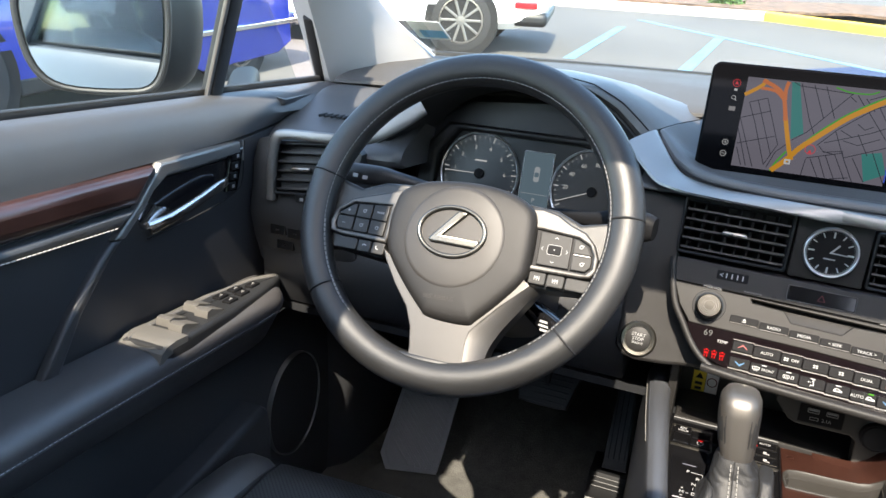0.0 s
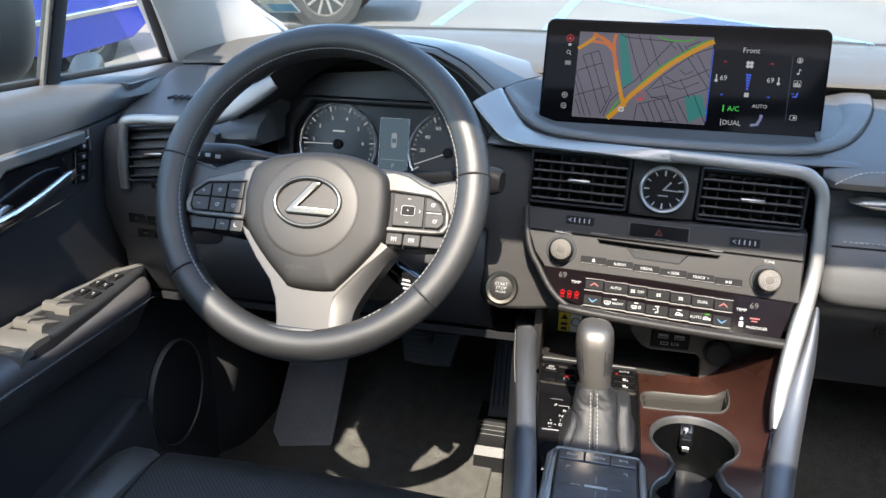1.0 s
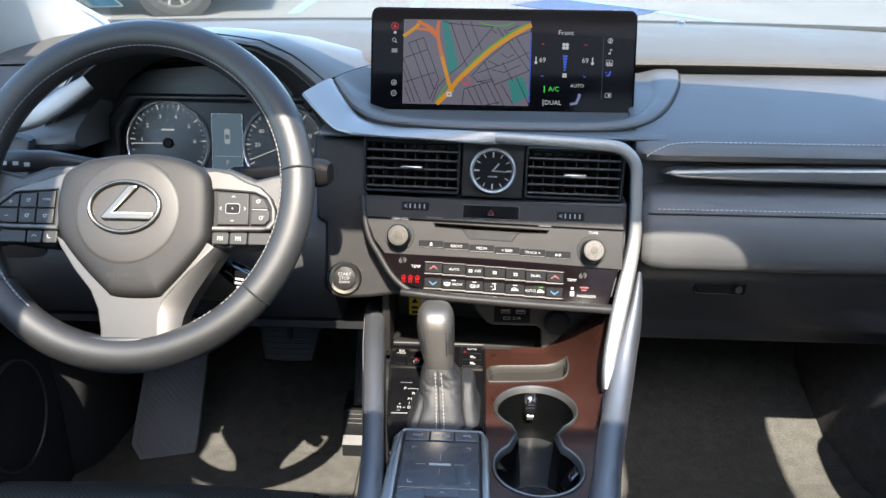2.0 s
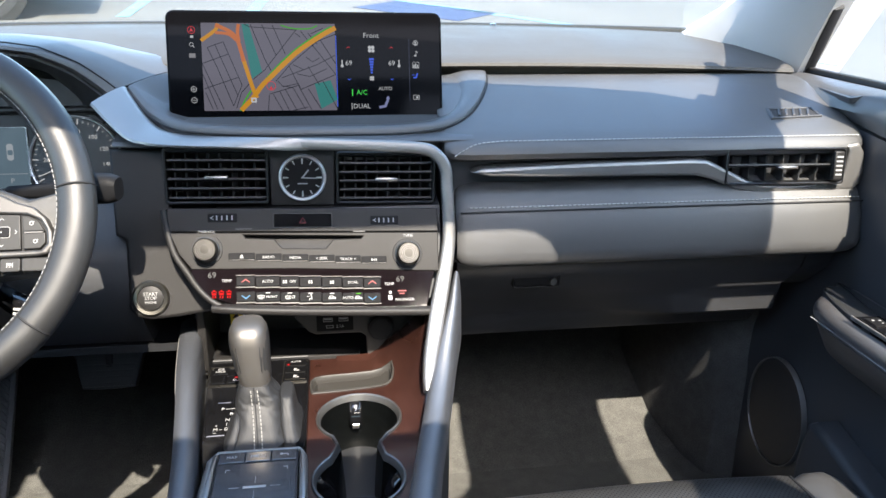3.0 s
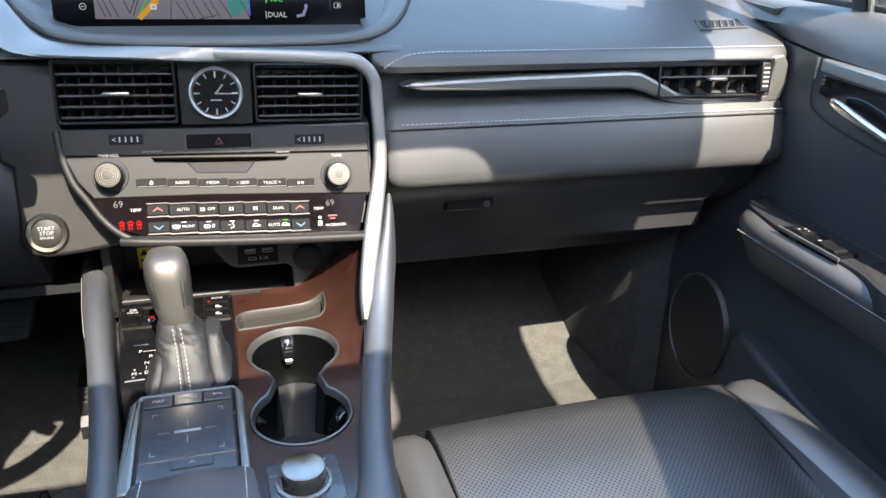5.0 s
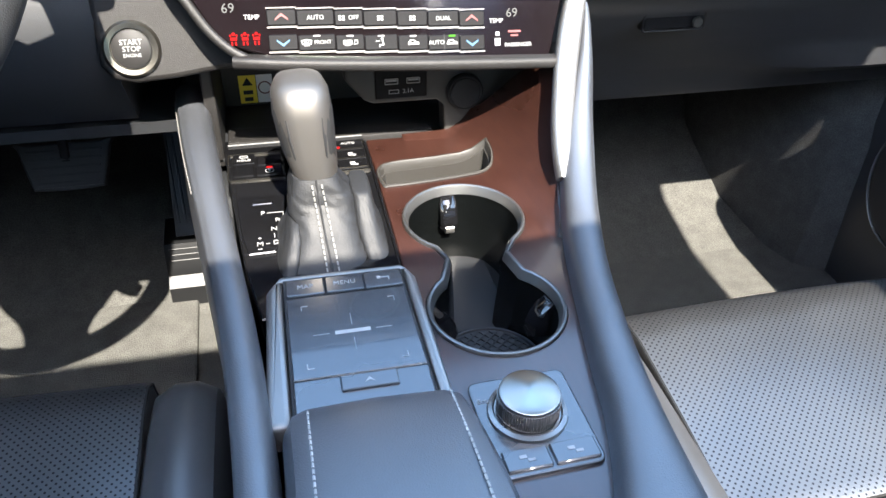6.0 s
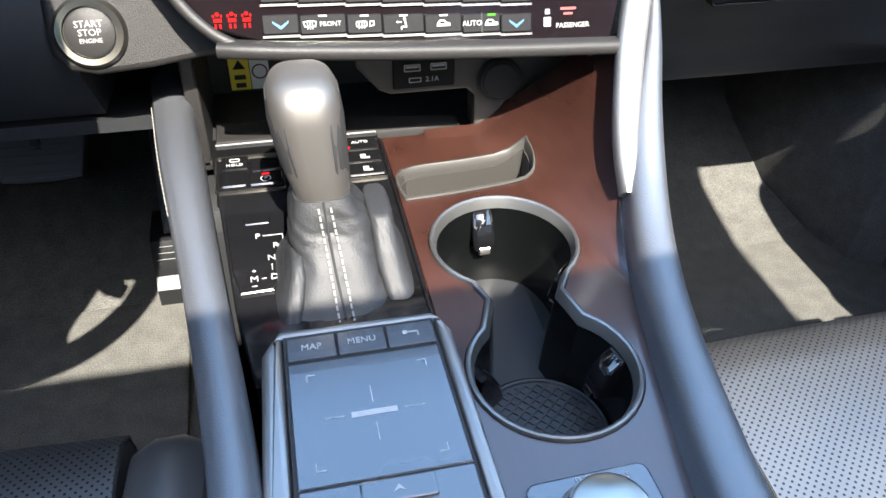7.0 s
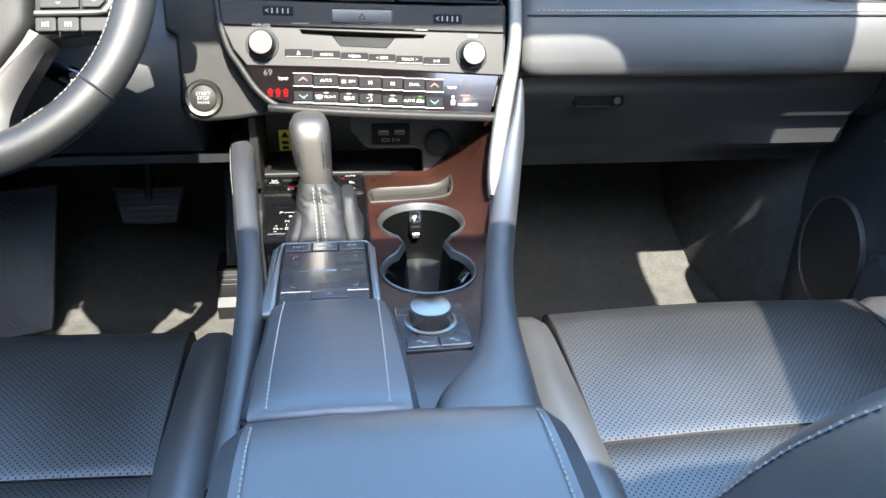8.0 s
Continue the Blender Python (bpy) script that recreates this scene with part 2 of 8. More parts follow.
def wood(name):
    """Dark red-brown veneer under lacquer, its grain running along y."""
    mat = material(name, (0.021, 0.0082, 0.0058), 0.32, coat=0.7, bump=0.02, spread=0.25, stain=14)
    t = mat.node_tree
    b = t.nodes["Principled BSDF"]
    co = next(n for n in t.nodes if n.type == "TEX_COORD")
    mp = t.nodes.new("ShaderNodeMapping")
    mp.inputs["Scale"].default_value = (260, 26, 260)
    t.links.new(co.outputs["Object"], mp.inputs[0])
    no = t.nodes.new("ShaderNodeTexNoise")
    no.inputs["Scale"].default_value, no.inputs["Detail"].default_value = 1.0, 6
    t.links.new(mp.outputs[0], no.inputs["Vector"])
    rg = t.nodes.new("ShaderNodeMapRange")
    rg.inputs["From Min"].default_value, rg.inputs["From Max"].default_value = 0.3, 0.7
    rg.inputs["To Min"].default_value, rg.inputs["To Max"].default_value = 0.85, 1.15
    t.links.new(no.outputs[0], rg.inputs[0])
    old = b.inputs["Base Color"].links[0].from_socket
    mul = t.nodes.new("ShaderNodeVectorMath")
    mul.operation = "SCALE"
    t.links.new(old, mul.inputs[0])
    t.links.new(rg.outputs[0], mul.inputs["Scale"])
    t.links.new(mul.outputs[0], b.inputs["Base Color"])
    b.inputs["Coat Roughness"].default_value = 0.12
    return mat


def glow(name, colour, strength=1.0):
    mat = bpy.data.materials.new(name)
    mat.use_nodes = True
    b = mat.node_tree.nodes["Principled BSDF"]
    b.inputs["Base Color"].default_value = (0.001, 0.001, 0.001, 1)
    b.inputs["Emission Color"].default_value = (*colour, 1)
    b.inputs["Emission Strength"].default_value = strength
    b.inputs["Specular IOR Level"].default_value = 0.02
    b.inputs["Roughness"].default_value = 0.08
    return mat


def glass(name, tint=(1, 1, 1), rough=0.0, clear=0.93):
    mat = bpy.data.materials.new(name)
    mat.use_nodes = True
    t = mat.node_tree
    t.nodes.remove(t.nodes["Principled BSDF"])
    out = t.nodes["Material Output"]
    tr, gl, mx, lw, pw = (t.nodes.new("ShaderNode" + k) for k in ("BsdfTransparent", "BsdfGlossy", "MixShader", "LayerWeight", "MapRange"))
    tr.inputs[0].default_value = (*(c * clear for c in tint), 1)
    gl.inputs["Roughness"].default_value = rough
    lw.inputs[0].default_value = 0.35
    pw.inputs["From Min"].default_value, pw.inputs["To Min"].default_value, pw.inputs["To Max"].default_value = 0.3, 0.02, 0.25
    t.links.new(lw.outputs["Facing"], pw.inputs[0])
    t.links.new(pw.outputs[0], mx.inputs[0])
    t.links.new(tr.outputs[0], mx.inputs[1])
    t.links.new(gl.outputs[0], mx.inputs[2])
    t.links.new(mx.outputs[0], out.inputs[0])
    return mat


HIDE = leather("console_hide", (0.032, 0.0342, 0.039), 0.42, spec=0.9, coat=0.25, ior=1.6)
DOOR_HIDE = leather("door_hide", (0.040, 0.038, 0.0385), 0.42, spec=0.8)
DASH_HIDE = leather("dash_hide", (0.034, 0.034, 0.0342), 0.48, 800, 0.3, spec=0.65)
DASH_TOP = leather("dash_top", (0.040, 0.0385, 0.0365), 0.62, 800, 0.3, spec=0.22)
SEAT_HIDE = leather("seat_hide", (0.033, 0.0330, 0.0334), 0.40, 520, 0.2, spec=1.0, coat=1.0, ior=1.65)
SEAT_PERF = perforated("perforated_hide", (0.0165, 0.0165, 0.0166), 0.42, 0.0042)
WHEEL_HIDE = leather("wheel_hide", (0.0120, 0.0120, 0.0120), 0.46, 700, 0.35, spec=0.45)
BOOT_HIDE = leather("boot_hide", (0.0125, 0.0128, 0.0136), 0.55, 450, 0.3, spec=0.25)
HUB = material("hub_plastic", (0.0082, 0.0075, 0.0069), 0.55, grain=1300, bump=0.3, spec=0.3)
FLOOR_RUBBER = material("ribbed_rubber", (0.042, 0.043, 0.046), 0.5, grain=300, bump=0.3, spec=0.5)
DOOR_PLASTIC = material("door_plastic", (0.0215, 0.0222, 0.0242), 0.42, grain=1300, bump=0.25, spec=0.55)
SOFT_PLASTIC = material("soft_plastic", (0.0205, 0.0212, 0.0232), 0.5, grain=1300, bump=0.25, spec=0.45)
HARD_PLASTIC = material("hard_plastic", (0.0120, 0.0126, 0.0138), 0.48, grain=900, bump=0.2, spec=0.4)
VENT_BLACK = material("vent_black", (0.0055, 0.0057, 0.0062), 0.42, grain=900, bump=0.1, spec=0.35)
TRIM_GREY = material("dark_satin_trim", (0.040, 0.040, 0.041), 0.42, metal=0.2, grain=1500, bump=0.05, spread=0.06)
SLOT_GREY = material("slot_grey", (0.023, 0.0215, 0.0195), 0.5, grain=1600, bump=0.2, spec=0.3)
FIELD = material("emblem_field", (0.0245, 0.0226, 0.0208), 0.48, grain=1600, bump=0.1, spec=0.3)
BEZEL = leather("warm_grey_plastic", (0.0105, 0.0098, 0.0094), 0.52, 900, 0.35, spec=0.25)
FACE = material("radio_face", (0.0088, 0.0080, 0.0072), 0.42, grain=1600, bump=0.05, spec=0.25)
GLOSS = material("piano_black", (0.004, 0.004, 0.0045), 0.10, coat=0.3, grain=900, bump=0.02, spread=0.3)
CLIMATE = material("climate_black", (0.0036, 0.0022, 0.0027), 0.12, coat=0.2, bump=0.0)
BUTTON = material("button_black", (0.006, 0.006, 0.0065), 0.55, bump=0.05, spec=0.08)
POD_SILVER = material("pod_silver", (0.105, 0.100, 0.092), 0.45, metal=0.3, grain=1500, bump=0.03)
CUP_SILVER = material("cup_silver", (0.16, 0.157, 0.150), 0.38, metal=0.9, grain=1500, bump=0.04, spread=0.05)
SPOKE = material("spoke_silver", (0.070, 0.067, 0.064), 0.45, metal=0.85, grain=2500, bump=0.05, spread=0.06)
KNOB = material("turned_metal", (0.12, 0.114, 0.10), 0.30, metal=0.95, grain=1500, bump=0.03, spread=0.05)
BRIGHT = material("polished_ring", (0.40, 0.40, 0.395), 0.30, metal=0.6, bump=0, spread=0.03)
SATIN = material("satin_silver", (0.205, 0.200, 0.192), 0.42, metal=0.78, grain=2500, bump=0.06, spread=0.06)
CHROME = material("chrome", (0.55, 0.55, 0.55), 0.15, metal=1.0, bump=0.0, spread=0.03)
DARK_METAL = material("dark_satin_metal", (0.22, 0.21, 0.20), 0.28, metal=0.85, grain=1500, bump=0.03)
WOOD = wood("walnut_veneer")
RADIO_KNOB = material("dull_turned_metal", (0.052, 0.049, 0.044), 0.36, metal=0.95, grain=1500, bump=0.03, spread=0.05)
KNOB_METAL = material("smoked_metal", (0.115, 0.106, 0.096), 0.47, metal=0.85, grain=2500, bump=0.05, spread=0.08)
CUP_BLACK = material("cup_black", (0.0018, 0.0021, 0.0021), 0.24, grain=1200, bump=0.03, spec=0.35)
PRIVACY = glass("tinted_glass", (0.80, 0.90, 0.86), clear=0.5)
CARPET = material("carpet", (0.062, 0.0608, 0.0560), 0.95, grain=650, bump=0.6, dist=0.003, spread=0.15, stain=45, spec=0.05, fleck=0.28)
RUBBER = material("rubber", (0.010, 0.010, 0.0105), 0.7, grain=300, bump=0.3, spec=0.3)
HEADLINER = material("headliner_cloth", (0.60, 0.595, 0.58), 0.9, grain=1200, bump=0.3, spread=0.05)
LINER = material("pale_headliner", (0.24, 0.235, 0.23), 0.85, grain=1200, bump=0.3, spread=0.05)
BOOT_THREAD = material("boot_thread", (0.15, 0.147, 0.138), 0.7, bump=0)
KICK = material("kick_carpet", (0.052, 0.0520, 0.0505), 0.9, grain=700, bump=0.25, dist=0.002, spread=0.15, stain=45, spec=0.05, fleck=0.25)
THREAD = material("pale_thread", (0.30, 0.295, 0.28), 0.7, bump=0)
WHITE_INK = material("white_print", (0.21, 0.21, 0.21), 0.5, bump=0, spread=0.02)
GREY_INK = material("grey_print", (0.22, 0.22, 0.22), 0.5, bump=0, spread=0.02)
CAR_GLASS = material("dark_car_glass", (0.015, 0.018, 0.02), 0.05, bump=0)
WINDOW = glass("clear_glass", (0.93, 0.97, 0.95))

# ---- the place outside ----
ASPHALT = material("sun_bleached_asphalt", (0.080, 0.0735, 0.067), 0.9, grain=60, bump=0.4, dist=0.01, spread=0.18, stain=0.5, fleck=0.2)
LINE_BLUE = material("pale_blue_paint", (0.085, 0.165, 0.21), 0.8, grain=60, bump=0.3, dist=0.004, spread=0.25, stain=4)
KERB = material("concrete", (0.48, 0.45, 0.40), 0.9, grain=80, bump=0.4, dist=0.004, spread=0.15, stain=2)
KERB_YELLOW = material("yellow_kerb_paint", (0.62, 0.42, 0.04), 0.8, grain=60, bump=0.3, dist=0.004, spread=0.25, stain=3)
MULCH = material("bark_mulch", (0.12, 0.075, 0.05), 0.95, grain=25, bump=1.0, dist=0.03, spread=0.5, stain=5)
SLOPE = 0.085


def lot(x, y, up=0.0):
    """A place on the gently rising car park."""
    return (x, y, SLOPE * y + up - 0.02)


def flat_strip(a, b, w, up=0.006, h=0.004):
    a, b = Vector(a), Vector(b)
    d = (b - a).normalized()
    s = Vector((-d.y, d.x)) * w / 2
    ring = [a - s, b - s, b + s, a + s]
    return loft([[lot(p.x, p.y, up - h) for p in ring], [lot(p.x, p.y, up) for p in ring]])


single("ground", loft([[lot(-220, -220, -0.3), lot(220, -220, -0.3), lot(220, 260, -0.3), lot(-220, 260, -0.3)],
                       [lot(-220, -220), lot(220, -220), lot(220, 260), lot(-220, 260)]]), ASPHALT,
       "sun-bleached grey asphalt of a car park", "ground", kind="structure")

# ---- the car's shell ----


def shell():
    # left edge is notched, out of view, so sun reaches the driver's switch pod
    roof = prism([(-0.565, -1.95), (0.60, -1.95), (0.585, 0.40), (0.585, 0.58), (0.50, 0.62), (0.40, 0.642), (0.28, 0.66), (0.14, 0.674), (0.0, 0.678), (-0.14, 0.674), (-0.28, 0.66), (-0.40, 0.642), (-0.50, 0.62), (-0.585, 0.58), (-0.585, 0.335), (-0.556, 0.325), (-0.556, 0.042), (-0.582, 0.032)], 1.515, 1.545,
                 # first hole: the sunroof; second: added, unseen, lets sun onto the passenger seat
                 holes=[moved(rounded(0.74, 0.330, 0.06), 0.0, 0.2275), [(0.235, -0.285), (0.24, -0.30), (0.46, -0.30), (0.475, -0.285), (0.545, 0.0), (0.535, 0.015), (0.25, 0.015), (0.235, 0.0)]])
    single("ceiling", roof, HEADLINER, "pale grey headliner with an open sunroof and an added sun opening", "ceiling", kind="structure")
    floor = prism([(-0.72, -1.9), (0.72, -1.9), (0.72, 1.25), (-0.72, 1.25)], 0.42, 0.46)
    single("floor", floor, CARPET, "black carpet over the floor pan", "floor", kind="structure")
    toe = sheet([[(x, y, z) for x in np.linspace(-0.72, 0.72, 9)] for y, z in ((1.08, 0.446), (1.15, 0.459), (1.22, 0.474), (1.34, 0.55), (1.44, 0.72), (1.47, 0.95), (1.46, 1.10), (1.423, 1.15))], 0.01)
    single("toe_board", toe, CARPET, "dark carpeted toe board at the front of the footwells", "floor", kind="structure")
    for s in (1, -1):
        edge = ((0.55, 1.525), (0.58, 1.490), (0.605, 1.475), (0.625, 1.48), (0.64, 1.52), (0.57, 1.56)) if s > 0 else ((0.50, 1.525), (0.53, 1.500), (0.57, 1.490), (0.588, 1.495), (0.594, 1.52), (0.52, 1.56))
        # w steps the left rail's width, unseen, only to block or pass sun
        rail = loft([[(s * (x + (w if x > 0.54 else 0)), y, z) for x, z in edge] for y, w in ((0.60, 0.06 if s < 0 else 0), (0.335, 0.06 if s < 0 else 0), (0.325, -0.030 if s < 0 else 0), (0.042, -0.030 if s < 0 else 0), (0.032, 0.09 if s < 0 else 0), (-0.4, 0.09 if s < 0 else 0), (-1.2, 0), (-1.95, 0))])
        single("trim_roof_" + ("right" if s > 0 else "left"), rail, HEADLINER, "pale grey roof rail trim", "trim", kind="structure")
        # front pillar: broad inner face from the windscreen's corner to the small side window
        edge_a = smooth_path([(0.62, 1.30, 1.165), (0.648, 1.25, 1.198), (0.675, 1.20, 1.240), (0.665, 1.05, 1.315), (0.615, 0.80, 1.425), (0.55, 0.56, 1.51)], 3)
        edge_d = smooth_path([(0.735, 1.150, 1.06), (0.729, 1.108, 1.12), (0.706, 1.012, 1.228), (0.668, 0.865, 1.36), (0.638, 0.72, 1.43), (0.61, 0.56, 1.48)], 3)
        rows = []
        for a, d in zip(edge_a, edge_d):
            a, d = Vector(a), Vector(d)
            mid = (a + d) / 2 + Vector((-0.012, -0.02, 0.004))
            rows.append([(s * p.x, p.y, p.z) for p in (a, a.lerp(mid, 0.55) + Vector((-0.006, -0.004, 0)), mid, d.lerp(mid, 0.4) + Vector((-0.004, -0.01, 0)), d, d + Vector((0.04, 0.02, 0.0)), a + Vector((0.05, 0.06, 0.02)))])
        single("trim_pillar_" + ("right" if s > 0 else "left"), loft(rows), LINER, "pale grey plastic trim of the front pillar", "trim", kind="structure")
        arch = ((0.45, (0.697, 1.02), (0.652, 1.05), (0.634, 1.11), (0.614, 1.22), (0.598, 1.30), (0.58, 1.47)), (0.66, (0.700, 1.03), (0.660, 1.05), (0.645, 1.088), (0.628, 1.20), (0.61, 1.30), (0.59, 1.47)),
                (0.80, (0.700, 1.04), (0.67, 1.08), (0.655, 1.12), (0.64, 1.20), (0.62, 1.30), (0.60, 1.47)), (0.95, (0.700, 1.04), (0.67, 1.08), (0.655, 1.12), (0.64, 1.20), (0.62, 1.30), (0.60, 1.47)), (1.12, (0.700, 1.04), (0.67, 1.08), (0.655, 1.12), (0.64, 1.20), (0.62, 1.30), (0.60, 1.47)))
        if s < 0:
            arch = tuple((z, *arch[4][1:]) for z in (0.45, 0.75, 1.12))
        kick = loft([[(s * x, y, z) for x, y in (*row, (0.75, 1.49), (0.75, 1.04))] for z, *row in arch])
        single("kick_panel_" + ("right" if s > 0 else "left"), kick, KICK if s > 0 else SOFT_PLASTIC, "black kick panel of the footwell", "wall", kind="structure")
        # rear pillars and side walls
        for y0, y1 in ((-0.16, 0.035), (-1.95, -1.25)):
            post = loft(
                        [[(s * (xx + dx), y, z) for dx, y in ((0, y0), (0, y1), (0.05, y1), (0.05, y0))] for xx, z in ((0.72, 0.45), (0.735, 1.13), (0.585, 1.50))])
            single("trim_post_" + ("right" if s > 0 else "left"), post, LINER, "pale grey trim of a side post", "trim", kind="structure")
        wall = box((s * 0.755, -0.72, 0.79), (0.05, 1.25, 0.72), 0.01)
        single("wall_" + ("right" if s > 0 else "left"), wall, SOFT_PLASTIC, "black lining of the rear side", "wall", kind="structure")
        # glazing of the side
        pane = sheet([[(s * 0.765, y, 1.10) for y in (1.08, 0.5, -0.1)], [(s * 0.60, y, 1.475) for y in (0.60, 0.2, -0.1)]], 0.004)
        g = single("window_" + ("right" if s > 0 else "left"), pane, WINDOW, "clear side window of the car", "window", kind="structure", smooth=0)
        g.visible_shadow = False
        pane = sheet([[(s * 0.755, y, 1.12) for y in (-0.12, -0.7, -1.3)], [(s * 0.60, y, 1.495) for y in (-0.12, -0.7, -1.3)]], 0.004)
        single("window_rear_" + ("right" if s > 0 else "left"), pane, PRIVACY, "tinted side window of the rear door", "window", kind="structure", smooth=0)
    rear = box((0, -1.97, 0.80), (1.5, 0.05, 0.75), 0.01)
    single("wall_rear", rear, SOFT_PLASTIC, "black lining behind the rear seats", "wall", kind="structure")
    pane = sheet([[(x, -1.965, 1.17) for x in (-0.72, 0, 0.72)], [(x, -1.90, 1.53) for x in (-0.58, 0, 0.58)]], 0.004)
    single("window_rear", pane, PRIVACY, "tinted rear window", "window", kind="structure")
    ws = sheet([[(0.68 * u, 1.40 - 0.05 * u * u, 1.165) for u in np.linspace(-1, 1, 9)],
                [(0.62 * u, 0.98 - 0.04 * u * u, 1.385) for u in np.linspace(-1, 1, 9)],
                [(0.55 * u, 0.60 - 0.02 * u * u, 1.53) for u in np.linspace(-1, 1, 9)]], 0.005)
    g = single("window_windscreen", ws, WINDOW, "clear windscreen", "window", kind="structure")
    g.visible_shadow = False
    band = sweep([(0.70 * u, 1.395 - 0.06 * u * u, 1.182 - 0.006 * u * u) for u in np.linspace(-1, 1, 21)], rounded(0.02, 0.014, 0.005, 2))
    single("trim_windscreen", band, RUBBER, "black seal along the foot of the windscreen", "trim", kind="structure")


shell()


# ---- dashboard ----
dash = thing("dashboard", (0, 1.0, 0.80), "black leather-covered dashboard with pale stitching and silver blades", "dashboard")

TOP = [(1.42, 1.10), (1.42, 1.185), (1.30, 1.185), (1.18, 1.179), (1.095, 1.1655), (1.070, 1.161), (1.061, 1.157), (1.060, 1.153), (1.066, 1.150), (1.09, 1.148), (1.10, 1.10)]
PAD = [(1.12, 1.10), (1.09, 1.138), (1.062, 1.1405), (1.050, 1.1405), (1.00, 1.129), (0.95, 1.1115), (0.91, 1.0965), (0.892, 1.088), (0.883, 1.080), (0.8805, 1.073), (0.884, 1.066), (0.90, 1.060), (0.99, 1.055)]


def band_x(profile, x0, x1, n, shrink=0.03, lift=None):
    """A profile of (y, z) carried along x, its ends rounded over."""
    rings = []
    cy = sum(p[0] for p in profile) / len(profile)
    cz = sum(p[1] for p in profile) / len(profile)
    xs = [x0, x0 + 0.004, x0 + 0.012] + list(np.linspace(x0 + 0.03, x1 - 0.03, n)) + [x1 - 0.012, x1 - 0.004, x1]
    for x in xs:
        d = min(x - x0, x1 - x)
        k = 1.0 if d >= 0.03 else 1 - shrink * (1 - math.sqrt(max(0.0, 1 - (1 - d / 0.03) ** 2)))
        dz = lift(x) if lift else 0.0
        rings.append([(x, cy + (y - cy) * k, cz + (z - cz) * k + dz) for y, z in profile])
    return loft(rings)


def crown(x):
    return -0.055 * max(0.0, abs(x) - 0.25) ** 2


part("upper_pad", band_x(TOP, -0.70, 0.70, 30, 0.02, crown), DASH_TOP, dash)
part("front_pad", band_x(PAD, 0.165, 0.70, 20, 0.10), DASH_HIDE, dash)
part("front_pad", band_x(PAD, -0.70, -0.50, 10, 0.10), DASH_HIDE, dash)
part("centre_pad", band_x([(1.10, 1.06), (1.05, 1.12), (0.95, 1.106), (0.91, 1.0945), (0.900, 1.0925), (0.894, 1.0905), (0.892, 1.0885), (0.8925, 1.0865), (0.91, 1.085), (0.99, 1.055)], -0.205, 0.20, 10, 0.02), DASH_HIDE, dash)
LOW = [(0.90, 1.034), (0.884, 1.024), (0.873, 1.008), (0.8665, 0.992), (0.8620, 0.975), (0.8590, 0.958), (0.8585, 0.950), (0.8610, 0.942), (0.867, 0.937), (0.88, 0.934), (0.94, 0.934), (0.94, 1.034)]
part("lower_pad", band_x(LOW, 0.178, 0.705, 20, 0.25), DASH_HIDE, dash)
part("backing", band_x([(0.905, 1.075), (0.905, 0.93), (1.0, 0.93), (1.0, 1.075)], 0.17, 0.69, 4, 0.0), SOFT_PLASTIC, dash)
part("stitching", stitches(smooth_path([(0.172, 0.876, 1.0705), (0.185, 0.8815, 1.0775), (0.205, 0.8875, 1.0845), (0.235, 0.8895, 1.0868)], 5) + [(x, 0.8895, 1.0868) for x in np.linspace(0.24, 0.69, 30)], 0.0055, 0.0011, 0.0004, (0, -0.7, 0.7)), THREAD, dash)
part("stitching", stitches([(x, 0.8735, 1.0105) for x in np.linspace(0.19, 0.70, 30)], 0.0055, 0.0011, 0.0006, (0, -0.9, 0.4)), THREAD, dash)
part("seam", tube([(x, 0.8705, 1.006) for x in np.linspace(0.182, 0.702, 20)], 0.0011, 6), RUBBER, dash)

def glove_row(x):
    """The lid's section; its lower half swells towards the door."""
    flat = [(0.908, 0.935), (0.905, 0.920), (0.911, 0.900), (0.954, 0.860), (0.967, 0.842), (0.986, 0.818), (0.990, 0.813), (1.000, 0.795), (1.006, 0.780), (1.013, 0.772), (1.06, 0.772), (1.06, 0.935)]
    full = [(0.908, 0.935), (0.905, 0.920), (0.911, 0.900), (0.947, 0.860), (0.9515, 0.842), (0.956, 0.818), (0.962, 0.813), (0.998, 0.795), (1.006, 0.780), (1.013, 0.772), (1.06, 0.772), (1.06, 0.935)]
    u = min(1.0, max(0.0, (x - 0.38) / 0.16))
    u = u * u * (3 - 2 * u)
    return [(x, a[0] + (b[0] - a[0]) * u, a[1] + (b[1] - a[1]) * u) for a, b in zip(flat, full)]


part("glovebox_lid", loft([glove_row(x) for x in [0.185, 0.30] + list(np.linspace(0.38, 0.56, 10)) + [0.662]]), SOFT_PLASTIC, dash)
part("lower_side_panel", band_x([(0.908, 0.935), (0.905, 0.920), (0.911, 0.900), (0.958, 0.856), (1.06, 0.84), (1.06, 0.935)], 0.665, 0.705, 3, 0.02), SOFT_PLASTIC, dash)
under = sheet([[(x, y, z) for x in (0.18, 0.4, 0.70)] for y, z in ((1.030, 0.780), (1.10, 0.778), (1.30, 0.86), (1.45, 1.0))], 0.01)
part("under_panel", under, HARD_PLASTIC, dash)
under = sheet([[(x, y, z) for x in (-0.70, -0.4, -0.16)] for y, z in ((0.90, 0.84), (1.05, 0.84), (1.30, 0.90), (1.45, 1.0))], 0.01)
part("under_panel", under, HARD_PLASTIC, dash)
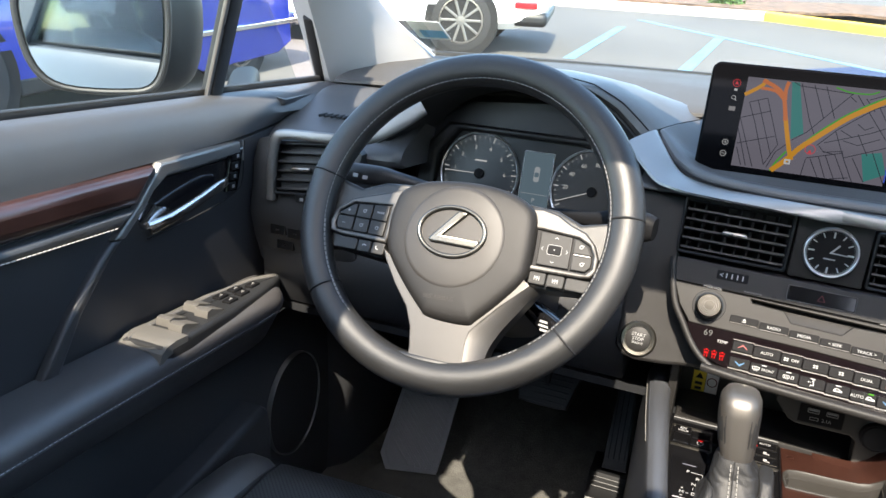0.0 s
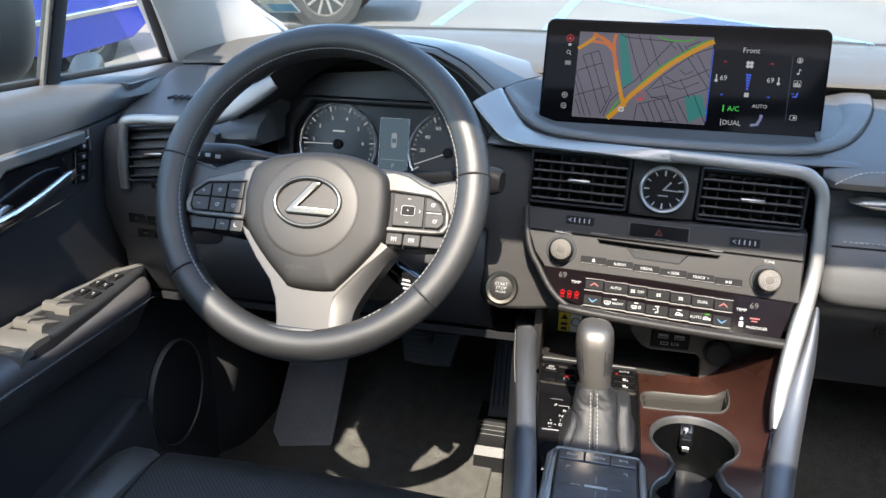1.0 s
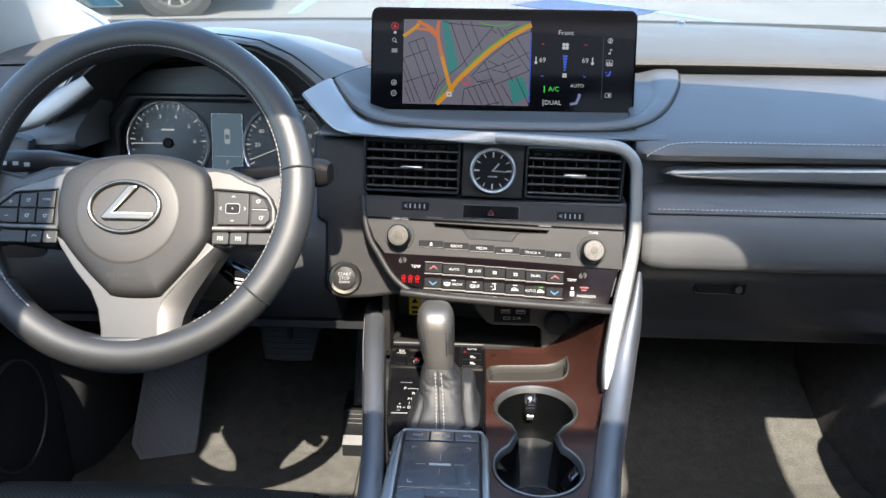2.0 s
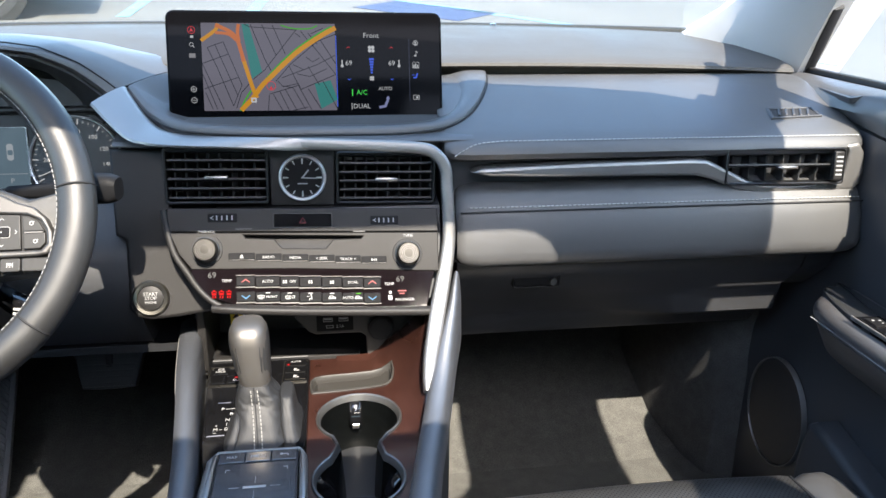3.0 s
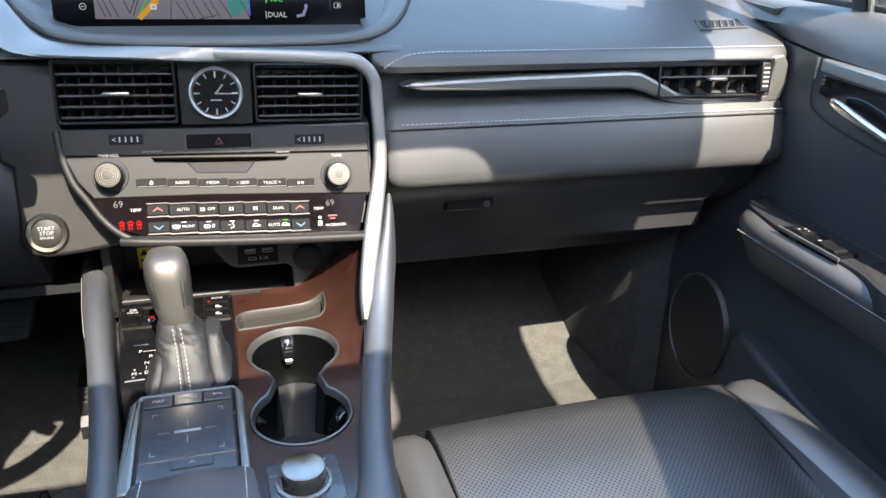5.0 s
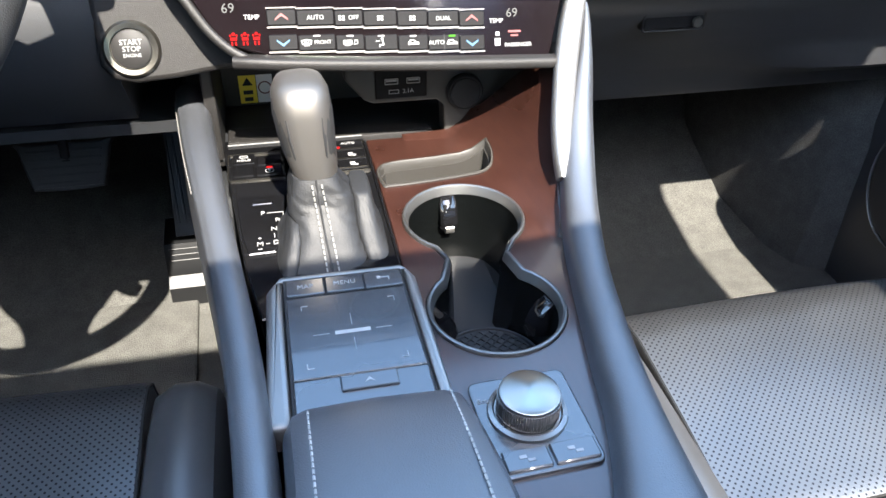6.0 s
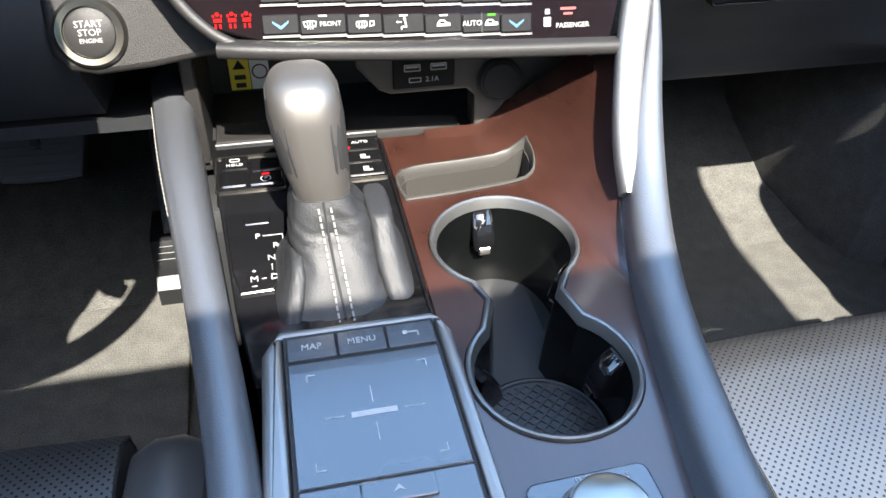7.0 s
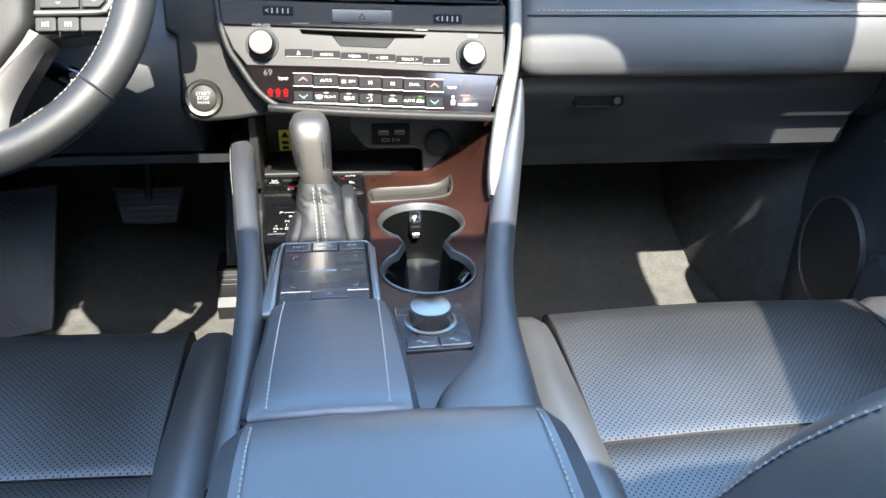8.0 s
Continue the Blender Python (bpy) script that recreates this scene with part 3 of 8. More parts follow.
# silver blade that runs out into the frame of the side vent
blade_m = basis((0, 0.888, 0), (1, 0, 0), (0, 0, 1))
blade = [(0.196, 1.0515), (0.21, 1.056), (0.333, 1.0595), (0.47, 1.0615), (0.490, 1.060), (0.512, 1.050), (0.545, 1.0335), (0.565, 1.0285), (0.61, 1.0265), (0.672, 1.0285),
         (0.676, 1.040), (0.677, 1.068), (0.672, 1.076), (0.69, 1.078), (0.699, 1.066), (0.703, 1.045), (0.702, 1.026), (0.692, 1.0175), (0.62, 1.0155), (0.56, 1.0165), (0.535, 1.021),
         (0.50, 1.035), (0.478, 1.041), (0.40, 1.0425), (0.30, 1.0435), (0.22, 1.046)]
part("blade", prism(blade, -0.012, 0.008, blade_m, 0.004, 3), SATIN, dash, "satin silver blade")

# ---- centre console ----
TOPZ = 0.815
console = thing("centre_console", (0.0, 0.6, 0.46), "centre console with walnut veneer, leather rails and two cup holders", "console")


def cup_outline(grow=0.0):
    r1, r2, w = 0.0445 + grow, 0.0435 + grow, 0.021 + grow
    a, b = Vector((0.053, 0.748)), Vector((0.049, 0.642))
    out = []
    t1 = math.degrees(math.asin(min(0.95, (w + 0.007) / r1)))
    t2 = math.degrees(math.asin(min(0.95, (w + 0.007) / r2)))
    for k in range(29):
        t = radians(-90 + t1 + (360 - 2 * t1) * k / 28)
        out.append((a.x + r1 * math.cos(t), a.y + r1 * math.sin(t)))
    out.append((0.051 - w, 0.698))
    for k in range(29):
        t = radians(90 + t2 + (360 - 2 * t2) * k / 28)
        out.append((b.x + r2 * math.cos(t), b.y + r2 * math.sin(t)))
    out.append((0.051 + w, 0.698))
    return out


SLOT = [(0.001, 0.806), (0.004, 0.836), (0.05, 0.842), (0.0915, 0.8465), (0.0965, 0.841), (0.0960, 0.823), (0.087, 0.812), (0.05, 0.806), (0.01, 0.803)]
SLOT = smooth_path(SLOT, 4, True)


def rise(x, y):
    """How far the veneer sweeps up towards the foot of the silver surround."""
    q = x + 0.25 * y - 0.285
    return 0.0 if q < 0 else 23 * q * q if q < 0.04 else 0.0368 + 1.84 * (q - 0.04)


def swept(bm):
    """Bends a flat piece of the veneer's plane along its sweep."""
    for q in np.linspace(0.285, 0.353, 16):
        bmesh.ops.bisect_plane(bm, geom=bm.verts[:] + bm.edges[:] + bm.faces[:], plane_co=(q, 0, 0), plane_no=(1, 0.25, 0))
    for v in bm.verts:
        v.co.z += rise(v.co.x, v.co.y)
    return bm


back_edge = smooth_path([(0.076, 0.8872), (0.0945, 0.8868), (0.102, 0.880), (0.114, 0.870), (0.126, 0.860), (0.134, 0.850), (0.1405, 0.842), (0.1475, 0.834)], 3)
right_in = smooth_path([(0.1500, 0.826), (0.1450, 0.810), (0.1395, 0.793), (0.1345, 0.776), (0.1305, 0.760), (0.1265, 0.742), (0.1225, 0.722), (0.119, 0.70), (0.110, 0.64), (0.093, 0.56), (0.076, 0.48), (0.04, 0.415), (0.014, 0.40)], 2)
veneer = [(-0.0035, 0.885), (0.05, 0.885)] + back_edge + right_in + [(-0.01, 0.40), (-0.0035, 0.56)]
part("veneer_panel", swept(prism(veneer, TOPZ - 0.02, TOPZ, None, 0.0015, 1, [cup_outline(0.0015), SLOT])), WOOD, console, "dark walnut veneer")
part("cup_rim", loft([[(*p, TOPZ + z) for p in cup_outline(g)] for g, z in ((0.0024, -0.004), (0.0024, 0.0008), (0.0019, 0.0020), (0.0008, 0.0024), (-0.0004, 0.0018), (-0.0010, 0.0005), (-0.0022, -0.0040), (-0.0026, -0.0050), (-0.0022, -0.0060), (0.0020, -0.0060))], False, True, True), CUP_SILVER, console, "satin silver cup holder rim")
rows = []
for z, g in ((TOPZ - 0.0055, 0.0018), (TOPZ - 0.045, -0.001), (TOPZ - 0.087, -0.003)):
    rows.append([(*p, z) for p in cup_outline(-0.0043 + g)])
cupwell = loft(rows, False)
cupwell.faces.new([v for v in cupwell.verts if abs(v.co.z - (TOPZ - 0.087)) < 1e-6])
part("cup_well", cupwell, CUP_BLACK, console)
part("cup_step", lathe([(0.0412, TOPZ - 0.0865), (0.0412, TOPZ - 0.0545), (0.0400, TOPZ - 0.0530), (0.0, TOPZ - 0.0530)], 40, Matrix.Translation((0.049, 0.642, 0))), CUP_BLACK, console)
def rail(right):
    """One leather side rail, from the dashboard to the armrest."""
    if right:
        spine = [(0.1765, 0.858, 0.932, 0.22, 0.8), (0.1735, 0.845, 0.922, 0.35, 0.9), (0.167, 0.822, 0.901, 0.5, 1), (0.157, 0.794, 0.877, 0.65, 1), (0.148, 0.766, 0.857, 0.78, 1), (0.139, 0.735, 0.841, 0.84, 1), (0.130, 0.70, 0.830, 0.85, 1), (0.118, 0.65, 0.8245, 0.85, 1), (0.104, 0.58, 0.824, 0.9, 1), (0.096, 0.53, 0.825, 1.0, 1), (0.084, 0.47, 0.828, 1.5, 1), (0.068, 0.42, 0.831, 2.4, 1), (0.062, 0.37, 0.832, 2.7, 1)]
        section = [(-0.0165, -0.022), (-0.016, 0.0), (-0.011, 0.009), (0.0, 0.012), (0.010, 0.008), (0.0155, -0.004), (0.0165, -0.02), (0.012, -0.05), (-0.010, -0.05)]
        # sweep's side points to the right of the way; the path runs rearward, so it is mirrored
        section = [(-u, v) for u, v in section]
    else:
        spine = [(-0.148, 0.925, 0.852, 1.0, 1), (-0.138, 0.83, 0.848, 0.95, 1), (-0.124, 0.72, 0.838, 0.8, 1), (-0.114, 0.64, 0.832, 0.8, 1), (-0.107, 0.56, 0.83, 0.8, 1), (-0.103, 0.46, 0.83, 0.8, 1), (-0.102, 0.36, 0.83, 0.8, 1)]
        section = [(-0.014, -0.02), (-0.0135, 0.0), (-0.008, 0.008), (0.0, 0.010), (0.009, 0.007), (0.0135, -0.003), (0.017, -0.06), (0.019, -0.36), (-0.008, -0.36)]
    n = 7
    section = smooth_path(section[:n], 4) + section[n:]
    return sweep(smooth_path(spine, 6), section)


part("side_rail", rail(True), HIDE, console)
part("side_panel", loft([[(x - w, y, 0.46), (x + w, y, 0.46), (x + w, y, z), (x - w, y, z)] for x, y, z, w in smooth_path([(0.168, 0.862, 0.885, 0.004), (0.160, 0.822, 0.862, 0.006), (0.150, 0.785, 0.838, 0.009), (0.140, 0.745, 0.815, 0.011), (0.128, 0.70, 0.800, 0.011), (0.116, 0.65, 0.797, 0.011), (0.103, 0.58, 0.797, 0.012), (0.092, 0.50, 0.797, 0.013), (0.090, 0.37, 0.800, 0.013)], 3)]), HARD_PLASTIC, console)
part("side_rail", rail(False), HIDE, console)
part("stitching", stitches(smooth_path([(-0.1615, 0.92, 0.850), (-0.1508, 0.83, 0.846), (-0.1425, 0.775, 0.841)], 5), 0.0048, 0.0008, 0.0005, (-1, 0, 0.4)), BOOT_THREAD, console)
part("core", box((0.0, 0.42, 0.60), (0.20, 1.0, 0.30), 0.02), HARD_PLASTIC, console)
part("front_wall", box((0.0, 1.0, 0.62), (0.30, 0.30, 0.34), 0.02), HARD_PLASTIC, console)
shift_plate = [(-0.127, 0.905), (-0.004, 0.900), (-0.0045, 0.66), (-0.100, 0.66), (-0.110, 0.72)]
part("shift_plate", prism(shift_plate, TOPZ - 0.02, TOPZ - 0.001, None, 0.001, 1), GLOSS, console, "glossy black plate round the gear lever")
part("armrest_lid", sweep(smooth_path([(-0.042, 0.565, 0.828, 0.93, 0.8), (-0.042, 0.55, 0.842, 0.97, 1), (-0.040, 0.50, 0.853, 1, 1), (-0.039, 0.43, 0.862, 1.06, 1), (-0.039, 0.392, 0.864, 1.08, 1), (-0.039, 0.385, 0.856, 1.08, 0.8)], 4),
     [(0.049, -0.04), (0.051, -0.012), (0.046, -0.003), (0.038, 0.0), (0.0, 0.0015), (-0.038, 0.0), (-0.046, -0.003), (-0.051, -0.012), (-0.049, -0.04)]), HIDE, console)
part("armrest_box", sweep(smooth_path([(0.0, 0.388, 0.850, 0.95, 0.9), (0.0, 0.38, 0.864, 1, 1), (0.0, 0.33, 0.872, 1.02, 1), (0.0, 0.2, 0.872, 1.02, 1), (0.0, 0.05, 0.866, 1.02, 1), (0.0, 0.02, 0.85, 0.98, .9)], 4),
     [(0.098, -0.2), (0.104, -0.03), (0.101, -0.010), (0.088, 0.0), (0.0, 0.003), (-0.088, 0.0), (-0.101, -0.010), (-0.104, -0.03), (-0.098, -0.2)]), HIDE, console)

# ---- seats ----
def seat(side):
    """A front seat: cushion with perforated centre and plain bolsters, and a backrest."""
    ob = thing("front_seat", (side * 0.385, 0.45, 0.46), "black leather front seat with perforated centre panels", "seat", "front seats")

    def row(y, z, x0, x1, crown_h, n=9):
        return [(side * (x0 + (x1 - x0) * k / (n - 1)), y, z + crown_h * math.sin(math.pi * k / (n - 1))) for k in range(n)]

    base = box((side * 0.39, 0.42, 0.56), (0.44, 0.58, 0.16), 0.05, 4)
    part("cushion_base", base, SEAT_HIDE, ob)
    prof = [(0.712, 0.60), (0.738, 0.635), (0.750, 0.668), (0.746, 0.690), (0.730, 0.701), (0.70, 0.704), (0.62, 0.698), (0.55, 0.6900), (0.5385, 0.6886), (0.5345, 0.6868), (0.5335, 0.681)]
    part("front_panel", sheet([row(y, z, 0.196, 0.572, 0.006) for y, z in prof], 0.02), SEAT_PERF, ob)
    prof = [(0.5325, 0.681), (0.5315, 0.6866), (0.5275, 0.6882), (0.50, 0.6875), (0.42, 0.678), (0.30, 0.665)]
    part("rear_panel", sheet([row(y, z, 0.196, 0.572, 0.006) for y, z in prof], 0.02), SEAT_PERF, ob)
    for x0, x1, hgt in ((0.140, 0.198, 0.0), (0.570, 0.636, 0.004)):
        path = [(0.700, 0.56, 0.85), (0.735, 0.62, 0.95), (0.748, 0.66, 1.0), (0.735, 0.692, 1.0), (0.70, 0.705, 1.0), (0.60, 0.708, 1.0), (0.48, 0.708, 1.0), (0.34, 0.705, 1.0)]
        cx, w = side * (x0 + x1) / 2, (x1 - x0) / 2
        rings = []
        for y, z, k in smooth_path(path, 4):
            rings.append([(cx + w * u * k, y + dy, z + hgt + dz) for u, dy, dz in ((-1, -0.03, -0.09), (-1, -0.012, -0.02), (-0.8, -0.003, -0.005), (-0.3, 0, 0.003), (0.3, 0, 0.003), (0.8, -0.003, -0.005), (1, -0.012, -0.02), (1, -0.03, -0.09))])
        part("bolster", loft(rings), SEAT_HIDE, ob)
    line = [(y, z + 0.0015) for y, z in ((0.748, 0.672), (0.742, 0.690), (0.728, 0.7005), (0.70, 0.704), (0.62, 0.698), (0.55, 0.690), (0.5345, 0.687), (0.50, 0.6875), (0.42, 0.678), (0.34, 0.669))]
    for x in (0.1965, 0.5715):
        part("seam", tube([(side * x, y, z) for y, z in line], 0.0013, 6), RUBBER, ob)
    part("stitching", stitches([(side * 0.6335, y, z) for y, z in smooth_path([(0.735, 0.676), (0.70, 0.692), (0.62, 0.695), (0.50, 0.695), (0.36, 0.692)], 4)], 0.0055, 0.0013, 0.0004, (side * 0.8, 0, 0.6)), THREAD, ob)
    # backrest leans away behind the cushion
    rings, edge = [], []
    for z, yf, w, dep in smooth_path([(0.66, 0.335, 0.225, 0.05), (0.74, 0.320, 0.240, 0.075), (0.86, 0.262, 0.250, 0.085), (0.98, 0.198, 0.240, 0.08), (1.10, 0.110, 0.205, 0.06), (1.17, 0.030, 0.175, 0.045), (1.20, -0.030, 0.14, 0.03)], 4):
        cx = 0.392
        sec = smooth_path([(-1, -0.9), (-1, 0.1), (-0.94, 0.42), (-0.84, 0.5), (-0.70, 0.2), (-0.6, 0.0), (0, -0.06), (0.6, 0.0), (0.70, 0.2), (0.84, 0.5), (0.94, 0.42), (1, 0.1), (1, -0.9), (0.5, -1.3), (-0.5, -1.3)], 2, True)
        rings.append([(side * (cx + w * u), yf + f * dep, z) for u, f in sec])
        edge.append((side * (cx - w * 0.975), yf + 0.31 * dep + 0.001, z))
    part("stitching", stitches(edge, 0.0065, 0.0016, 0.0006, (-side * 0.8, 0.6, 0)), GREY_INK, ob)
    part("backrest", loft(rings), SEAT_HIDE, ob)
    rings = []
    for z, w, d in ((1.26, 0.10, 0.03), (1.275, 0.125, 0.045), (1.36, 0.135, 0.05), (1.43, 0.12, 0.045), (1.45, 0.09, 0.025)):
        rings.append([(side * 0.392 + w * u, -0.19 + d * v - 0.25 * (z - 1.35), z) for u, v in rounded(2, 2, 0.7, 3)])
    part("headrest", loft(rings), SEAT_HIDE, ob)
    for u in (-0.05, 0.05):
        part("headrest_post", tube([(side * 0.392 + u, -0.03, 1.15), (side * 0.392 + u, -0.17, 1.28)], 0.006, up=(0, 1, 0)), CHROME, ob)
    return ob


seat(1)
seat(-1)

# ---- doors ----
def door(side):
    """A front door's lining: padded sill, walnut and silver trims, armrest, loudspeaker and pocket."""
    nm = "driver" if side < 0 else "passenger"
    ob = thing("car_door", (side * 0.72, 0.5, 0.46), "black door lining on the %s side with walnut strip" % nm, "car door", "front doors")

    def put(name, bm, mat, parent=None, label=""):
        return part(name, mirrored(bm) if side < 0 else bm, mat, parent or ob, label)

    def sill(y):
        return float(np.interp(y, (-0.1, 0.5, 0.69, 0.83, 0.93, 1.1), (1.068, 1.073, 1.079, 1.086, 1.097, 1.112)))

    ys = list(np.linspace(-0.06, 0.78, 18)) + list(np.linspace(0.80, 1.09, 14))

    def flare(y):
        return float(np.interp(y, (0.80, 0.86, 0.92, 1.09), (0.0, 0.008, 0.020, 0.030)))

    put("sill_pad", loft([[(0.765, y, 1.10), (0.757, y, 1.128), (0.748, y, 1.136), (0.735 - flare(y) * 0.3, y, 1.1385), (0.722 - flare(y), y, 1.134 - flare(y) * 0.1), (0.714 - flare(y), y, 1.126 - flare(y) * 0.1), (0.708 - flare(y) * 0.9, y, 1.112), (0.705 - flare(y) * 0.5, y, sill(y) + 0.012), (0.704, y, sill(y)), (0.72, y, sill(y) - 0.006)] for y in ys]), DASH_HIDE)
    put("lining", loft([[(0.765, y, 1.10), (0.704, y, sill(y) - 0.004), (0.702, y, 1.02), (0.706, y, 0.93), (0.710, y, 0.88), (0.702, y, 0.80), (0.694, y, 0.74), (0.69, y, 0.60), (0.69, y, 0.46), (0.765, y, 0.46)] for y in ys]), DOOR_PLASTIC)
    dm = basis((0.702, 0, 0), (0, -1, 0), (0, 0, 1))

    def yz(pts):
        return [(-y, z) for y, z in pts]

    # silver trim: an arm along the sill and a long leg that falls to the armrest
    trim = [(0.822, 1.083), (0.75, 1.0815), (0.68, 1.079), (0.664, 1.062), (0.640, 1.036), (0.606, 1.008), (0.622, 1.006), (0.652, 1.032), (0.668, 1.050), (0.69, 1.064), (0.76, 1.066), (0.822, 1.069)]
    put("silver_trim", prism(yz(trim), -0.004, 0.008, dm, 0.003, 2), SATIN, None, "satin silver trim")
    leg = [(0.605, 1.007), (0.588, 0.992), (0.545, 0.945), (0.505, 0.888), (0.526, 0.884), (0.560, 0.940), (0.605, 0.992), (0.621, 1.005)]
    put("trim_leg", prism(yz(leg), -0.004, 0.007, dm, 0.005, 3), TRIM_GREY, None, "dark satin grey leg of the trim")
    strip = [(0.672, 1.077), (0.50, 1.0735), (0.2, 1.069), (-0.05, 1.067), (-0.05, 1.035), (0.2, 1.036), (0.50, 1.037), (0.640, 1.039)]
    put("veneer_strip", prism(yz(strip), -0.004, 0.013, dm, 0.012, 5), WOOD, None, "dark walnut strip")
    cap = [(0.636, 1.036), (0.5, 1.034), (0.2, 1.032), (-0.05, 1.031), (-0.05, 1.018), (0.2, 1.019), (0.5, 1.021), (0.615, 1.022)]
    put("stitched_edge", prism(yz(cap), -0.004, 0.013, dm, 0.006, 4), DASH_HIDE)
    put("stitching", stitches([(0.6890, y, 1.0225) for y in np.linspace(0.61, 0.0, 20)], 0.0055, 0.0012, 0.0005, (-1, 0, 0)), THREAD)
    bowl = [(0.824, 1.064), (0.76, 1.062), (0.69, 1.060), (0.664, 1.044), (0.648, 1.020), (0.66, 1.012), (0.72, 1.022), (0.79, 1.034), (0.822, 1.042)]
    put("handle_bowl", prism(yz(bowl), -0.004, 0.002, dm, 0.001, 1), GLOSS, None, "glossy black bowl behind the handle")
    lever = [(0.690, 0.785, 1.040, 1, 1), (0.684, 0.765, 1.038, 1, 1.2), (0.682, 0.72, 1.0275, 1, 1.1), (0.685, 0.68, 1.0165, 1, 1.2), (0.692, 0.655, 1.010, 1, 1.4)]
    put("door_handle", sweep(smooth_path(lever, 5), rounded(0.008, 0.011, 0.0035, 3)), CHROME, None, "chrome door handle")
    put("handle_foot", prism(yz([(0.690, 1.026), (0.668, 1.034), (0.648, 1.016), (0.652, 1.008), (0.688, 1.014)]), 0.0, 0.009, dm, 0.003, 2), CHROME)
    # armrest
    rows = []
    for y, xi, drop in smooth_path([(0.874, 0.697, 0.010), (0.870, 0.676, 0.005), (0.860, 0.657, 0.002), (0.840, 0.643, 0.0), (0.80, 0.636, 0.0), (0.70, 0.636, 0.0), (0.50, 0.637, 0.0), (0.25, 0.637, 0.0), (-0.05, 0.637, 0.0)], 3):
        zt = 0.886 - 0.012 * max(0, (0.5 - y)) - drop
        rows.append([(0.706, y, zt + 0.003), (min(xi + 0.026, 0.704), y, zt + 0.001), (min(xi + 0.014, 0.703), y, zt - 0.0015), (xi + 0.006, y, zt - 0.0055), (xi + 0.0015, y, zt - 0.012), (xi, y, zt - 0.019), (xi + 0.002, y, zt - 0.0265), (xi + 0.0045, y, zt - 0.0275), (xi + 0.004, y, zt - 0.030), (min(xi + 0.012, 0.70), y, zt - 0.045), (min(xi + 0.028, 0.702), y, zt - 0.075), (0.706, y, zt - 0.10)])
    put("armrest", loft(rows), DOOR_HIDE)
    put("stitching", stitches([(0.6375, y, 0.862 - 0.012 * max(0, 0.5 - y)) for y in np.linspace(0.84, 0.0, 30)], 0.0055, 0.0011, 0.0004, (-1, 0, 0)), GREY_INK)
    # loudspeaker
    sm = basis((0.6915, 0.94, 0.65), (0, -1, 0), (0, 0, 1))
    ring = prism(ellipse(0, 0, 0.0712, 0.0862, 48), 0.0, 0.0085, sm, 0.0006, 2, [ellipse(0, 0, 0.0698, 0.0848, 48)])
    put("speaker_ring", ring, SATIN, None, "thin silver ring")
    put("speaker_grille", prism(ellipse(0, 0, 0.0696, 0.0846, 48), -0.002, 0.0065, sm, 0.003, 2), HARD_PLASTIC)
    # pocket
    pocket = [(0.838, 0.46), (0.836, 0.66), (0.828, 0.705), (0.815, 0.715), (0.78, 0.708), (0.70, 0.69), (0.5, 0.66), (0.2, 0.63), (-0.05, 0.62), (-0.05, 0.46)]
    put("door_pocket", prism(yz(pocket), -0.002, 0.035, basis((0.69, 0, 0), (0, -1, 0), (0, 0, 1)), 0.010, 3), SOFT_PLASTIC)
    # window bar and seal
    put("window_bar", sweep([(0.745, 0.828, 1.13), (0.690, 0.808, 1.27), (0.608, 0.775, 1.475)], rounded(0.020, 0.022, 0.004, 2), (0, 1, 0)), HARD_PLASTIC)
    put("quarter_frame", sweep(smooth_path([(0.750, 1.112, 1.130), (0.742, 1.084, 1.160), (0.730, 1.050, 1.195), (0.716, 1.012, 1.235)], 3), rounded(0.010, 0.016, 0.004, 2), (1, 0, 0)), HARD_PLASTIC)
    put("bar_strip", sweep([(0.738, 0.812, 1.135), (0.684, 0.793, 1.27), (0.602, 0.760, 1.475)], rounded(0.006, 0.006, 0.002, 2), (0, 1, 0)), DARK_METAL)
    put("window_seal", sweep([(0.748, y, 1.140) for y in (1.10, 0.83, 0.4, -0.06)], rounded(0.012, 0.010, 0.003, 2)), RUBBER)
    return ob, put


passenger_door, put_right = door(1)
driver_door, put_left = door(-1)

# ---- centre stack ----
TILT_X = (1, 0, -0.022)
MS = basis((0, 0.862, 1.015), TILT_X, (0, 0.371, 0.928))
MV = basis((0, 0.886, 1.050), TILT_X, (0, 0.10, 1.0))
RED = glow("red_lamp", (1.0, 0.02, 0.02), 0.10)
PALE = glow("pale_lamp", (0.75, 0.72, 0.65), 0.05)
GREEN = glow("green_lamp", (0.25, 0.9, 0.1), 0.08)
RED_INK = material("red_print", (0.11, 0.007, 0.007), 0.5, bump=0)
BLUE_INK = material("blue_print", (0.006, 0.060, 0.13), 0.5, bump=0)


def bar(m, x, y, w, h, z0=0.0, z1=0.0003):
    return box((x, y, (z0 + z1) / 2), (w, h, z1 - z0), 0, 1, m)


def bars(m, rows, z0=0.0, z1=0.0003):
    """Plain bars: (x, y, width, height)."""
    return join(*[bar(m, x, y, w, h, z0, z1) for x, y, w, h in rows])


def key(name, m, x, y, w, h, parent, mat=None, proud=0.0016, label=""):
    return part(name, prism(moved(rounded(w, h, min(0.0012, h / 3), 2), x, y), -0.002, proud, m, 0.0006, 1), mat or BUTTON, parent, label)


